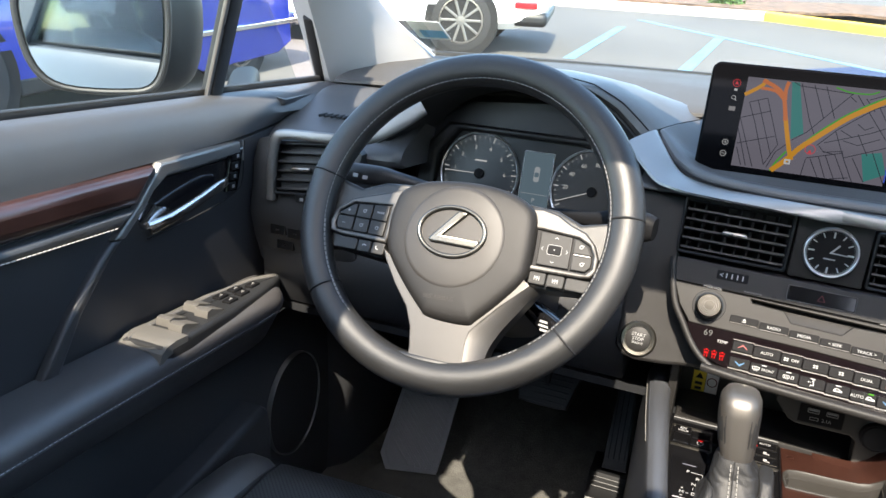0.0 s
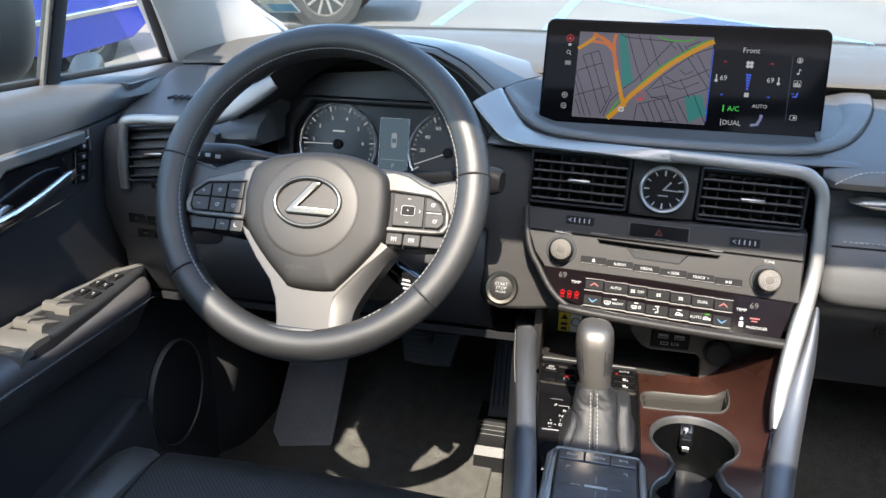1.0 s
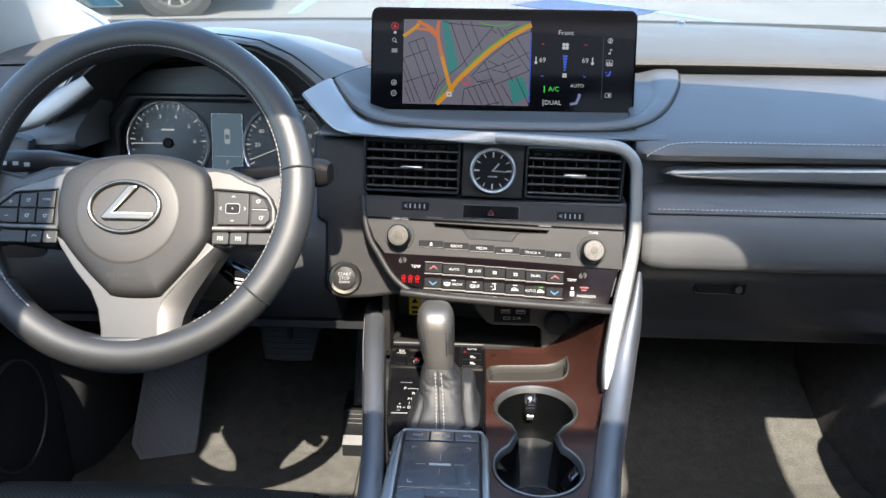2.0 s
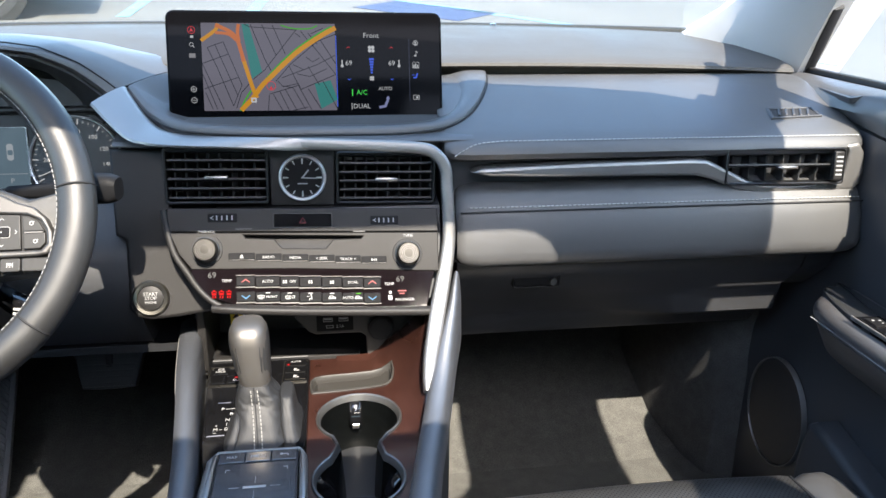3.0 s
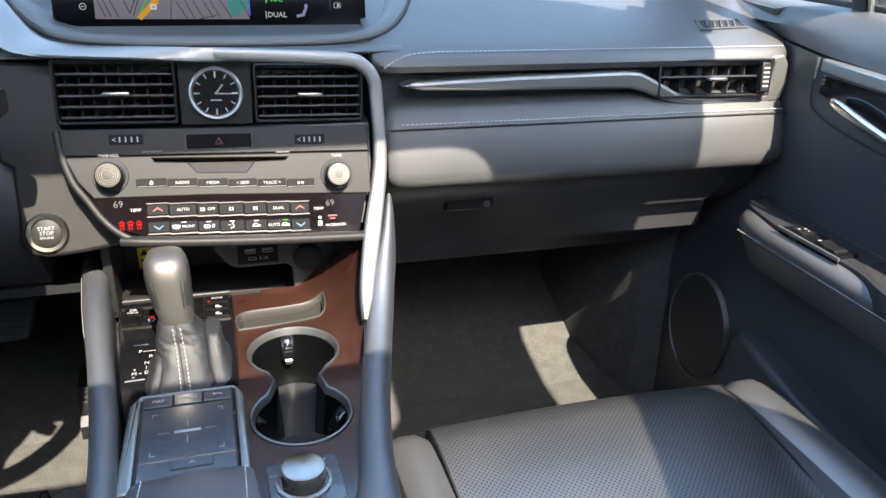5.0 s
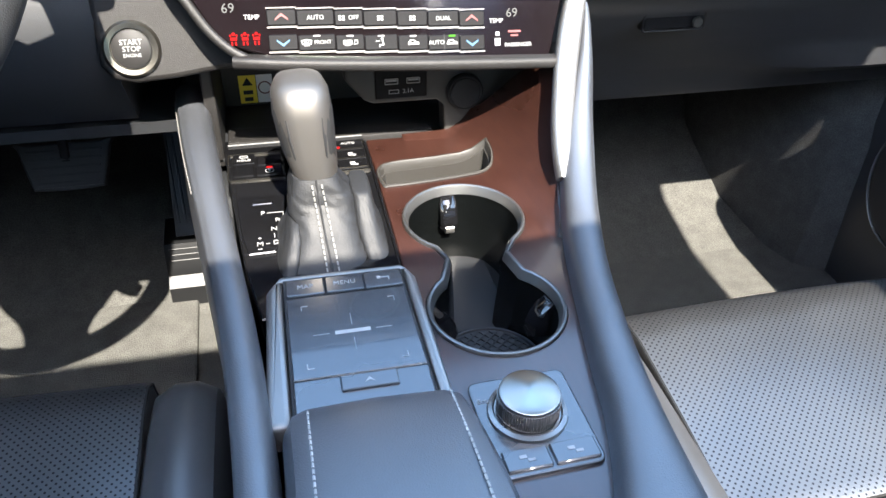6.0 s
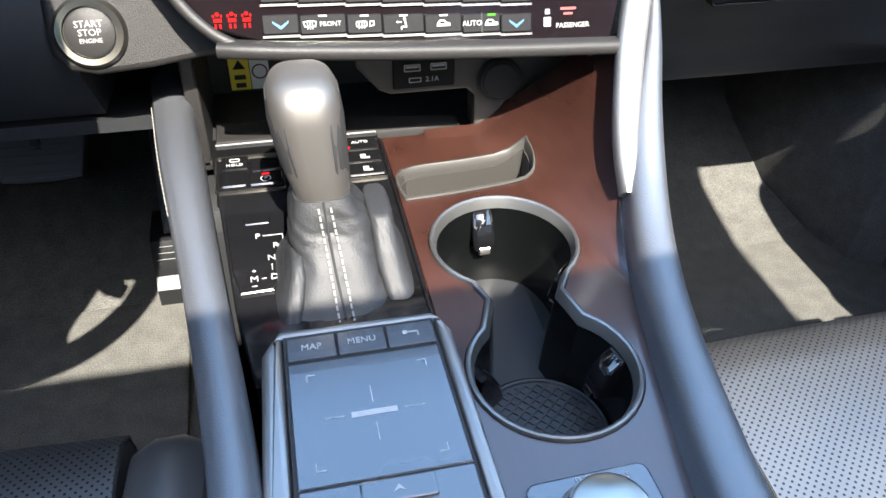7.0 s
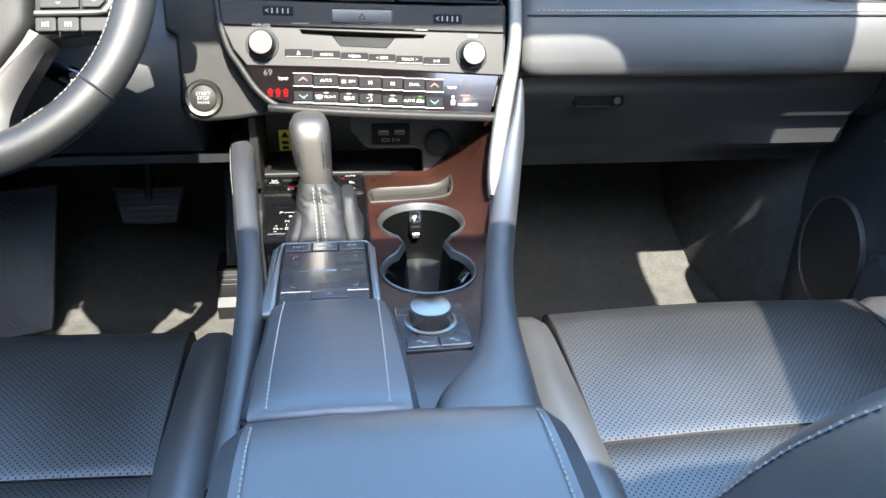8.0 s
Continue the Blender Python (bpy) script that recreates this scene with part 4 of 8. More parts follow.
def air_vent(name, m, x0, x1, y0, y1, n, parent, tab=True, bars_up=0):
    """Slatted outlet in a dark box."""
    w, h, cx, cy = x1 - x0, y1 - y0, (x0 + x1) / 2, (y0 + y1) / 2
    well = prism(moved(rounded(w, h, 0.004, 3), cx, cy), -0.06, 0.004, m, 0.001, 1, [moved(rounded(w - 0.006, h - 0.006, 0.003, 3), cx, cy)])
    v = part(name, well, VENT_BLACK, parent)
    part("backing", box((cx, cy, -0.058), (w, h, 0.004), 0, 1, m), RUBBER, v)
    for k in range(bars_up):
        x = x0 + w * (k + 0.5) / bars_up
        part("vane", box((x, cy, -0.024), (0.0022, h - 0.006, 0.030), 0.0006, 1, m @ Matrix.Translation((x, cy, -0.02)) @ pose(0, 0, 0, 0, 18, 0) @ Matrix.Translation((-x, -cy, 0.02))), RUBBER, v)
    for k in range(n):
        y = y0 + h * (k + 0.5) / n
        sl = box((0, 0, 0), (w - 0.007, 0.0030, 0.016), 0.0009, 2, at(m, cx, y, -0.006) @ pose(0, 0, 0, -14, 0, 0))
        part("slat", sl, VENT_BLACK, v)
    if tab:
        part("vane_tab", box((cx, cy - h * 0.02, 0.004), (0.026, 0.0042, 0.010), 0.0016, 2, m), DARK_METAL, v, "satin metal tab")
    return v


stack = thing("centre_stack", (0, 0.86, 0.88), "centre stack with air vents, analogue clock, radio and climate keys", "control panel")
part("body", loft([[(x, y, z) for y, z in ((0.93, 1.088), (0.93, 1.022), (0.880, 1.014), (0.841, 0.912), (0.90, 0.908), (1.02, 0.91), (1.02, 1.088))] for x in (-0.100, 0.158)]), SOFT_PLASTIC, stack)
part("body", loft([[(x, y, z) for y, z in ((0.93, 1.088), (0.93, 1.022), (0.905, 1.014), (0.895, 0.912), (0.92, 0.908), (1.02, 0.91), (1.02, 1.088))] for x in (-0.155, -0.099)]), SOFT_PLASTIC, stack)
air_vent("air_vent", MV, -0.152, -0.038, -0.030, 0.034, 6, stack, True, 9)
air_vent("air_vent", MV, 0.038, 0.153, -0.031, 0.030, 6, stack, True, 9)
part("clock_plate", prism(moved(rounded(0.072, 0.066, 0.003), 0, 0.001), -0.03, 0.003, MV, 0.001, 1), BEZEL, stack)
# hazard key and thumb wheels, on the strip over the radio
part("strip", prism([(-0.150, -0.020), (0.153, -0.023), (0.153, 0.004), (-0.148, 0.006)], -0.01, 0.0012, MS, 0.001, 1), BEZEL, stack)
hz = key("hazard_key", MS, -0.001, -0.0088, 0.064, 0.0145, stack, GLOSS)
part("key_outline", prism(moved(rounded(0.0660, 0.0165, 0.0016), -0.001, -0.0088), 0.0012, 0.0022, MS, 0.0003, 1, [moved(rounded(0.0645, 0.0150, 0.0010), -0.001, -0.0088)]), TRIM_GREY, hz)
part("triangle", join(*[tube([(MS @ Vector((-0.001 + 0.0042 * math.cos(radians(90 + 120 * k)), -0.0098 + 0.0042 * math.sin(radians(90 + 120 * k)), 0.0020))) for k in (a, a + 1)], 0.0004, 4, up=(0, 1, 0.1)) for a in (0, 1, 2)]), RED_INK, hz)
for x, y in ((-0.089, -0.0050), (0.091, -0.0095)):
    tw = part("thumb_wheel", prism(moved(rounded(0.032, 0.0100, 0.0015), x, y), -0.003, 0.0018, MS, 0.0008, 1), BUTTON, stack)
    part("ridges", bars(MS, [(x - 0.006 + 0.0055 * k, y, 0.0013, 0.0052) for k in range(4)], 0.0018, 0.0026), WHITE_INK, tw)
    part("mark", join(*[bar(at(MS, x - 0.0122, y) @ pose(0, 0, 0, 0, 0, a), 0.0012, d, 0.004, 0.0007, 0.0018, 0.0022) for a, d in ((35, 0.0), (-35, 0.0))]), WHITE_INK, tw)

# radio
radio = thing("radio", MS @ Vector((0, -0.045, 0)), "grey radio with disc slot, two metal knobs and keys", "radio")
face = [(-0.146, -0.021), (0.153, -0.024), (0.153, -0.0690), (-0.010, -0.0632), (-0.1225, -0.0620), (-0.136, -0.045)]
slot = [(-0.066, -0.0245), (0.066, -0.0275), (0.064, -0.0300), (0.033, -0.0305), (0.024, -0.0410), (-0.024, -0.0398), (-0.033, -0.0292), (-0.064, -0.0278)]
part("face_plate", prism(face, -0.004, 0.0022, MS, 0.001, 1, [slot]), FACE, radio)
part("slot_scoop", loft([[MS @ Vector(p) for p in row] for row in ([(-0.034, -0.0294, -0.004), (0.034, -0.0304, -0.004), (0.034, -0.0310, -0.016), (-0.034, -0.0300, -0.016)], [(-0.026, -0.0400, 0.0020), (0.026, -0.0412, 0.0020), (0.028, -0.0420, -0.016), (-0.028, -0.0410, -0.016)])]), BEZEL, radio)
part("disc_slot", box((0, -0.0290, -0.016), (0.140, 0.018, 0.003), 0, 1, MS), RUBBER, radio)
for x, y in ((-0.106, -0.0405), (0.117, -0.0480)):
    km = at(MS, x, y, 0.002)
    kn = part("knob", lathe([(0.0145, 0), (0.0145, 0.003), (0.0128, 0.004), (0.0125, 0.016), (0.0115, 0.0178), (0.0, 0.0180)], 40, km), RADIO_KNOB, radio, "turned metal knob")
    part("knob_skirt", lathe([(0.0172, 0.0), (0.0168, 0.0018), (0.0145, 0.0020), (0.0, 0.002)], 40, km), RUBBER, kn)
    part("ring_mark", join(*[lathe([(r, 0.0178), (r, 0.0183), (r - 0.0004, 0.0183), (r - 0.0004, 0.0178)], 36, km) for r in (0.0095, 0.0075, 0.0055)]), DARK_METAL, kn)
names = [("", 0), ("RADIO", 1), ("MEDIA", 2), ("< SEEK", 3), ("TRACK >", 4), ("", 5)]
for text, k in names:
    x = -0.0685 + 0.0294 * k
    y = -0.0485 - 0.0447 * (x + 0.068) * 0.95
    ky = key("key", MS, x, y, 0.0286, 0.0080, radio, BUTTON, 0.0034)
    part("glint", bar(MS, x, y - 0.0037, 0.027, 0.0004, 0.0030, 0.0035), DARK_METAL, ky)
    if text:
        part("lettering", writing(text, 0.0044, at(MS, x, y, 0.0036)), WHITE_INK, ky)
    elif k == 0:
        part("mark", join(prism([(x - 0.002, y), (x + 0.002, y), (x, y + 0.0023)], 0.0034, 0.0037, MS), bar(MS, x, y - 0.0013, 0.004, 0.0008, 0.0034, 0.0037)), WHITE_INK, ky)
    else:
        part("mark", join(prism([(x - 0.0030, y - 0.0016), (x, y), (x - 0.0030, y + 0.0016)], 0.0034, 0.0037, MS), bars(MS, [(x + 0.001, y, 0.0008, 0.003), (x + 0.0026, y, 0.0008, 0.003)], 0.0034, 0.0037)), WHITE_INK, ky)
part("lettering", writing("PWR\u00b7VOL", 0.0044, at(MS, -0.106, -0.0205, 0.0026)), WHITE_INK, radio)
part("lettering", writing("TUNE", 0.0044, at(MS, 0.118, -0.0275, 0.0026)), WHITE_INK, radio)
part("print_bar", bar(MS, -0.066, -0.0175, 0.018, 0.0014, 0.0012, 0.0026), TRIM_GREY, radio)
part("print_bar", bar(MS, 0.062, -0.0220, 0.014, 0.0010, 0.0012, 0.0026), TRIM_GREY, radio)

# climate keys
climate = thing("climate_panel", MS @ Vector((0, -0.088, 0)), "glossy black climate panel with two rows of small keys", "control panel")
cl = smooth_path([(-0.125, -0.0620), (-0.114, -0.0807), (-0.101, -0.0937), (-0.076, -0.1025)], 4)
part("panel", prism(cl + [(0.0, -0.108), (0.138, -0.112), (0.148, -0.0688), (-0.01, -0.0628)], -0.01, 0.0015, MS, 0.001, 1), CLIMATE, climate)
edges1 = [-0.075, -0.054, -0.027, -0.006, 0.019, 0.042, 0.066, 0.086]
tops = ["^", "AUTO", "OFF", "fan", "fan", "DUAL", "^"]
lows = ["v", "FRONT", "rear", "seat", "car", "AUTO", "v"]


def symbol(kind, x, y):
    """Small printed pictures on the keys."""
    z0, z1 = 0.0036, 0.0039
    if kind == "fan":
        return join(*[prism(moved(ellipse(0.0018 * math.cos(radians(a)), 0.0014 * math.sin(radians(a)), 0.0011, 0.0008, 10), x, y), z0, z1, MS) for a in (45, 135, 225, 315)])
    if kind == "rear":
        return join(prism(moved(rounded(0.0066, 0.0034, 0.0008, 2), x - 0.0018, y), z0, z1, MS, 0, 1, [moved(rounded(0.0056, 0.0024, 0.0006, 2), x - 0.0018, y)]), bars(MS, [(x - 0.0034, y - 0.0004, 0.0005, 0.0044), (x - 0.0018, y - 0.0004, 0.0005, 0.0044), (x - 0.0002, y - 0.0004, 0.0005, 0.0044)], z0, z1 + 0.0001),
                    prism([(x + 0.0026, y - 0.0017), (x + 0.0056, y - 0.0012), (x + 0.0056, y + 0.0017), (x + 0.0032, y + 0.0017)], z0, z1, MS, 0, 1, [[(x + 0.0032, y - 0.0011), (x + 0.0050, y - 0.0007), (x + 0.0050, y + 0.0011), (x + 0.0036, y + 0.0011)]]))
    if kind == "screen":
        return join(prism([(x - 0.0032, y - 0.0014), (x + 0.0032, y - 0.0014), (x + 0.0040, y + 0.0018), (x, y + 0.0024), (x - 0.0040, y + 0.0018)], z0, z1, MS, 0, 1, [[(x - 0.0026, y - 0.0008), (x + 0.0026, y - 0.0008), (x + 0.0032, y + 0.0013), (x, y + 0.0018), (x - 0.0032, y + 0.0013)]]), bars(MS, [(x - 0.0014, y - 0.0006, 0.0005, 0.0040), (x, y - 0.0006, 0.0005, 0.0040), (x + 0.0014, y - 0.0006, 0.0005, 0.0040)], z0, z1 + 0.0001))
    if kind == "seat":
        return join(prism(ellipse(x + 0.0006, y + 0.0026, 0.0009, 0.0009, 10), z0, z1, MS), bar(at(MS, x + 0.0012, y - 0.0001) @ pose(0, 0, 0, 0, 0, 12), 0, 0, 0.0009, 0.0036, z0, z1), bars(MS, [(x + 0.0002, y - 0.0018, 0.0032, 0.0009), (x - 0.0014, y - 0.0026, 0.0007, 0.0018), (x - 0.0026, y + 0.0010, 0.0030, 0.0005)], z0, z1), prism([(x - 0.0044, y + 0.0010), (x - 0.0034, y + 0.0018), (x - 0.0034, y + 0.0002)], z0, z1, MS))
    return join(prism([(x - 0.0042, y - 0.0016), (x + 0.0042, y - 0.0016), (x + 0.0040, y + 0.0002), (x + 0.0020, y + 0.0006), (x + 0.0006, y + 0.0020), (x - 0.0024, y + 0.0020), (x - 0.0038, y + 0.0003)], z0, z1, MS, 0, 1, [[(x - 0.0024, y - 0.0002), (x + 0.0016, y - 0.0002), (x + 0.0002, y + 0.0012), (x - 0.0020, y + 0.0012)]]))


for r, (y0, texts) in enumerate(((-0.0758, tops), (-0.0931, lows))):
    for k, text in enumerate(texts):
        x, w = (edges1[k] + edges1[k + 1]) / 2, edges1[k + 1] - edges1[k] - 0.0010
        y = y0 - 0.035 * (x + 0.068)
        ky = key("key", MS, x, y, w + 0.0004, 0.0108, climate, BUTTON, 0.0036)
        part("glint", bar(MS, x, y - 0.0067, w + 0.0010, 0.0013, 0.0015, 0.0034), DARK_METAL, ky, "bright metal line")
        if r == 0:
            part("glint", bar(MS, x, y + 0.0066, w + 0.0010, 0.0009, 0.0015, 0.0032), DARK_METAL, ky, "bright metal line")
        if k in (0, 6):
            s = 1 if r == 0 else -1
            part("mark", prism([(x - 0.0046, y - s * 0.0020), (x, y + s * 0.0010), (x + 0.0046, y - s * 0.0020), (x + 0.0046, y - s * 0.0008), (x, y + s * 0.0030), (x - 0.0046, y - s * 0.0008)], 0.0036, 0.0040, MS), RED_INK if r == 0 else BLUE_INK, ky)
        elif text in ("fan", "rear", "seat", "car"):
            part("mark", symbol(text, x, y), WHITE_INK, ky)
        else:
            off = 0.0042 if text == "FRONT" else 0.0035 if text == "OFF" else 0
            if r == 1 and k == 5:
                off = -0.0058
            part("lettering", writing(text, 0.0044 if text != "FRONT" else 0.0038, at(MS, x + off, y, 0.0038)), WHITE_INK, ky)
            if off > 0:
                part("mark", symbol("fan" if text == "OFF" else "screen", x - 0.0075 if text == "FRONT" else x - 0.0052, y), WHITE_INK, ky)
        if r == 1 and k == 5:
            part("mark", symbol("car", x + 0.0062, y), WHITE_INK, ky)
            part("key_gap", bar(MS, x + 0.0002, y, 0.0007, 0.0120, 0.0030, 0.0038), RUBBER, ky)
            part("lamp", bar(MS, x + 0.0062, y + 0.0046, 0.0050, 0.0014, 0.0036, 0.0042), GREEN, ky, "lit green lamp")
        elif r == 1 and 0 < k < 6:
            part("lamp", bar(MS, x, y + 0.0046, 0.0048, 0.0010, 0.0036, 0.0040), GREY_INK, ky)
for x, y in ((-0.101, -0.0690), (0.108, -0.0776)):
    part("display", writing("69", 0.0095, at(MS, x, y, 0.0018)), PALE, climate, "lit temperature figures")
part("lettering", writing("TEMP", 0.0046, at(MS, -0.0852, -0.0753, 0.0018)), WHITE_INK, climate)
part("lettering", writing("TEMP", 0.0046, at(MS, 0.0955, -0.0830, 0.0018)), WHITE_INK, climate)
part("lettering", writing("PASSENGER", 0.0042, at(MS, 0.113, -0.1010, 0.0018)), WHITE_INK, climate)
part("print_bar", bars(MS, [(0.0965, -0.0925, 0.003, 0.003), (0.0965, -0.0985, 0.0045, 0.0055)], 0.0015, 0.0018), WHITE_INK, climate)
part("warning_lamp", bars(MS, [(0.110, -0.0910, 0.010, 0.0016), (0.110, -0.0940, 0.006, 0.0014)], 0.0015, 0.0018), RED_INK, climate)
for k in range(3):
    x, y = -0.0990 + 0.0080 * k, -0.0900
    part("seat_lamp", join(prism(ellipse(x, y + 0.0036, 0.0012, 0.0012, 10), 0.0015, 0.0019, MS), bars(MS, [(x - 0.0022, y + 0.0026, 0.0012, 0.0016), (x + 0.0022, y + 0.0026, 0.0012, 0.0016), (x, y + 0.0002, 0.0046, 0.0022), (x - 0.0013, y - 0.0030, 0.0012, 0.0026), (x + 0.0013, y - 0.0030, 0.0012, 0.0026)], 0.0015, 0.0019)), RED, climate, "lit red seat lamp")

# surround: broad grey bezel that holds the start button and runs on as a lip under the climate keys
MB = basis((-0.175, 0.8585, 0.920), (1, 0.02, -0.02), (0, 0.30, 0.954))
bez = smooth_path([(0.0265, 0.168), (0.026, 0.10), (0.036, 0.062), (0.051, 0.037), (0.061, 0.0195), (0.074, 0.0070), (0.099, -0.0015)], 5)
bez = [(-0.040, 0.170), (-0.036, 0.072), (-0.0255, 0.066), (-0.024, -0.012), (-0.016, -0.0215), (0.0, -0.0250), (0.03, -0.0225), (0.06, -0.0180), (0.099, -0.0150)] + bez[::-1]
part("bezel", prism(bez, -0.03, 0.003, MB, 0.004, 3), BEZEL, stack)
edge_line = smooth_path([(-0.152, 0.004), (-0.148, -0.020), (-0.1405, -0.045), (-0.1285, -0.0640), (-0.1165, -0.0825), (-0.1030, -0.0965), (-0.088, -0.1055)], 5)
part("bezel_edge", sweep([MS @ Vector((x, y, -0.0135)) for x, y in edge_line], rounded(0.0070, 0.035, 0.0030, 4), MS.to_3x3() @ Vector((0, 0, 1))), BEZEL, stack)
lip = [(-0.100, -0.1050, 0.000), (-0.085, -0.1062, 0.003), (-0.06, -0.1080, 0.004), (0.0, -0.1108, 0.004), (0.07, -0.1130, 0.004), (0.143, -0.1145, 0.003)]
part("lip", sweep([MS @ Vector(p) for p in smooth_path(lip, 6)], rounded(0.013, 0.0090, 0.0038, 4)), BEZEL, stack)
# silver surround of the stack and its leg down to the console
spine = [(-0.025, 0.8770, 1.0925, 0.5, 0.5), (-0.008, 0.8745, 1.0922, 0.76, 0.88), (0.020, 0.873, 1.0912, 0.82, 1), (0.08, 0.873, 1.0882, 0.82, 1), (0.135, 0.873, 1.0842, 0.85, 1), (0.153, 0.872, 1.076, 0.85, 1), (0.1625, 0.870, 1.062, 0.85, 1),
         (0.1645, 0.866, 1.040, 0.85, 1), (0.1658, 0.854, 0.988, 0.9, 1), (0.1615, 0.843, 0.956, 1.0, 1), (0.1550, 0.830, 0.930, 1.1, 1), (0.1475, 0.812, 0.906, 1.1, 1), (0.1415, 0.795, 0.888, 1.05, 1), (0.1355, 0.777, 0.871, 0.95, 1), (0.131, 0.759, 0.856, 0.8, 1), (0.128, 0.744, 0.843, 0.5, 1)]
part("silver_surround", sweep(smooth_path(spine, 6), rounded(0.0165, 0.012, 0.0045, 3), (0, -1, 0.2)), SATIN, stack, "satin silver surround")

outer = [(-0.231, 0.925, 1.1290), (-0.211, 0.905, 1.1140), (-0.188, 0.886, 1.0980), (-0.170, 0.876, 1.0945), (-0.149, 0.870, 1.0926), (-0.112, 0.866, 1.0912), (-0.085, 0.8652, 1.0904), (-0.050, 0.8654, 1.0886), (-0.010, 0.8658, 1.0862), (0.025, 0.8715, 1.0860)]
inner = [(-0.203, 0.968, 1.1425), (-0.187, 0.945, 1.1250), (-0.172, 0.925, 1.1110), (-0.158, 0.910, 1.1040), (-0.140, 0.896, 1.1010), (-0.113, 0.885, 1.0996), (-0.085, 0.8795, 1.1000), (-0.050, 0.8750, 1.0998), (-0.010, 0.8695, 1.0990), (0.025, 0.8730, 1.0960)]
wing = []
for a, b in zip(smooth_path(outer, 5), smooth_path(inner, 5)):
    a, b = Vector(a), Vector(b)
    out = Vector((0, -0.0022, 0.0022)) * min(1.0, max(0.2, (0.01 - a.x) / 0.12))
    drop = Vector((0.001, 0.016, -0.004))
    wing.append([a + drop, a - out * 0.2, a.lerp(b, 0.06) + out * 0.6, a.lerp(b, 0.25) + out, a.lerp(b, 0.6) + out * 1.1, a.lerp(b, 0.9) + out * 0.7, b + out * 0.1, b + drop])
part("silver_wing", loft(wing), SATIN, stack, "satin silver wing beside the instruments")

start = thing("start_button", (-0.175, 0.856, 0.920), "round engine start button in a bright ring", "button")
bm_start = at(MB, 0, 0, 0.003)
part("ring", lathe([(0.0205, 0), (0.0205, 0.002), (0.0185, 0.0045), (0.0150, 0.0040), (0.0148, 0.001), (0.0, 0.001)], 48, bm_start), KNOB, start, "satin metal ring")
part("cap", lathe([(0.0140, 0), (0.0140, 0.003), (0.0128, 0.0038), (0.0, 0.0040)], 48, bm_start), BEZEL, start)
for dy, tx, sz in ((0.0048, "START", 0.0054), (0.0, "STOP", 0.0054), (-0.0046, "ENGINE", 0.0036)):
    part("lettering", writing(tx, sz, at(bm_start, 0, dy, 0.0041)), WHITE_INK, start)

# analogue clock
CLOCK_RING = material("bright_ring", (0.50, 0.50, 0.49), 0.32, metal=0.8, bump=0.0, spread=0.03)
clock = thing("analogue_clock", MV @ Vector((0, 0, 0.003)), "round analogue clock with black dial in a chrome ring", "clock")
mc = at(MV, 0.0, 0.0005, 0.003) @ Matrix.Diagonal((1.12, 1.12, 1, 1))
part("ring", lathe([(0.0240, 0), (0.0240, 0.003), (0.0234, 0.0058), (0.0224, 0.0066), (0.0214, 0.0058), (0.0208, 0.0024), (0.0, 0.002)], 56, mc), CLOCK_RING, clock, "polished bright ring")
part("dial", lathe([(0.0208, 0.002), (0.0208, 0.0024), (0.0, 0.0025)], 48, mc), BUTTON, clock)
for k in range(12):
    wide, short = (0.0009, 0.0140) if k % 3 == 0 else (0.0006, 0.0152)
    part("hour_mark", prism([(-wide * 0.7, short), (wide * 0.7, short), (wide, 0.0195), (-wide, 0.0195)], 0.0024, 0.0033, mc @ pose(0, 0, 0, 0, 0, 30 * k), 0.0002, 1), BRIGHT, clock)
part("minute_track", join(*[box((0, 0.0200, 0.0026), (0.00035, 0.0012, 0.0004), 0, 1, mc @ pose(0, 0, 0, 0, 0, 6 * k)) for k in range(60)]), GREY_INK, clock)
part("hour_hand", box((0, 0.0048, 0.0034), (0.0016, 0.0110, 0.0005), 0.0002, 1, mc @ pose(0, 0, 0, 0, 0, -38)), WHITE_INK, clock)
part("minute_hand", box((0, 0.0068, 0.0040), (0.0012, 0.0160, 0.0005), 0.0002, 1, mc @ pose(0, 0, 0, 0, 0, -92)), WHITE_INK, clock)
part("maker_bar", bar(mc, 0, -0.0062, 0.010, 0.0012, 0.0025, 0.0028), GREY_INK, clock)

# ---- cubby under the stack ----
cubby = thing("storage_cubby", (0.0, 0.95, 0.80), "black storage cubby with two USB sockets and a round power socket", "storage tray")
part("back_wall", box((-0.01, 0.992, 0.845), (0.26, 0.01, 0.09), 0.002), SLOT_GREY, cubby)
part("ledge", prism([(-0.122, 0.897), (-0.003, 0.892), (0.060, 0.893), (0.060, 0.906), (-0.003, 0.918), (-0.122, 0.926)], 0.80, 0.8165, None, 0.003, 2), BEZEL, cubby)
part("tray_floor", box((-0.01, 0.945, 0.806), (0.25, 0.12, 0.006), 0.002), HARD_PLASTIC, cubby)
part("side_wall", box((-0.130, 0.945, 0.845), (0.010, 0.12, 0.09), 0.002), BEZEL, cubby)
fm = basis((0, 0.888, 0.860), (1, 0, 0), (0, 0.05, 1))
frontal = [(-0.018, 0.030), (0.150, 0.030), (0.150, -0.046), (0.069, -0.046), (0.068, -0.018), (0.062, -0.0125), (0.006, -0.0125), (-0.002, -0.009), (-0.018, 0.010)]
part("socket_panel", prism(frontal, -0.02, 0.0, fm, 0.002, 2), SLOT_GREY, cubby)
plate = part("usb_plate", prism(moved(rounded(0.045, 0.026, 0.0015), 0.030, 0.005), 0.0, 0.0022, fm, 0.0008, 1), BUTTON, cubby)
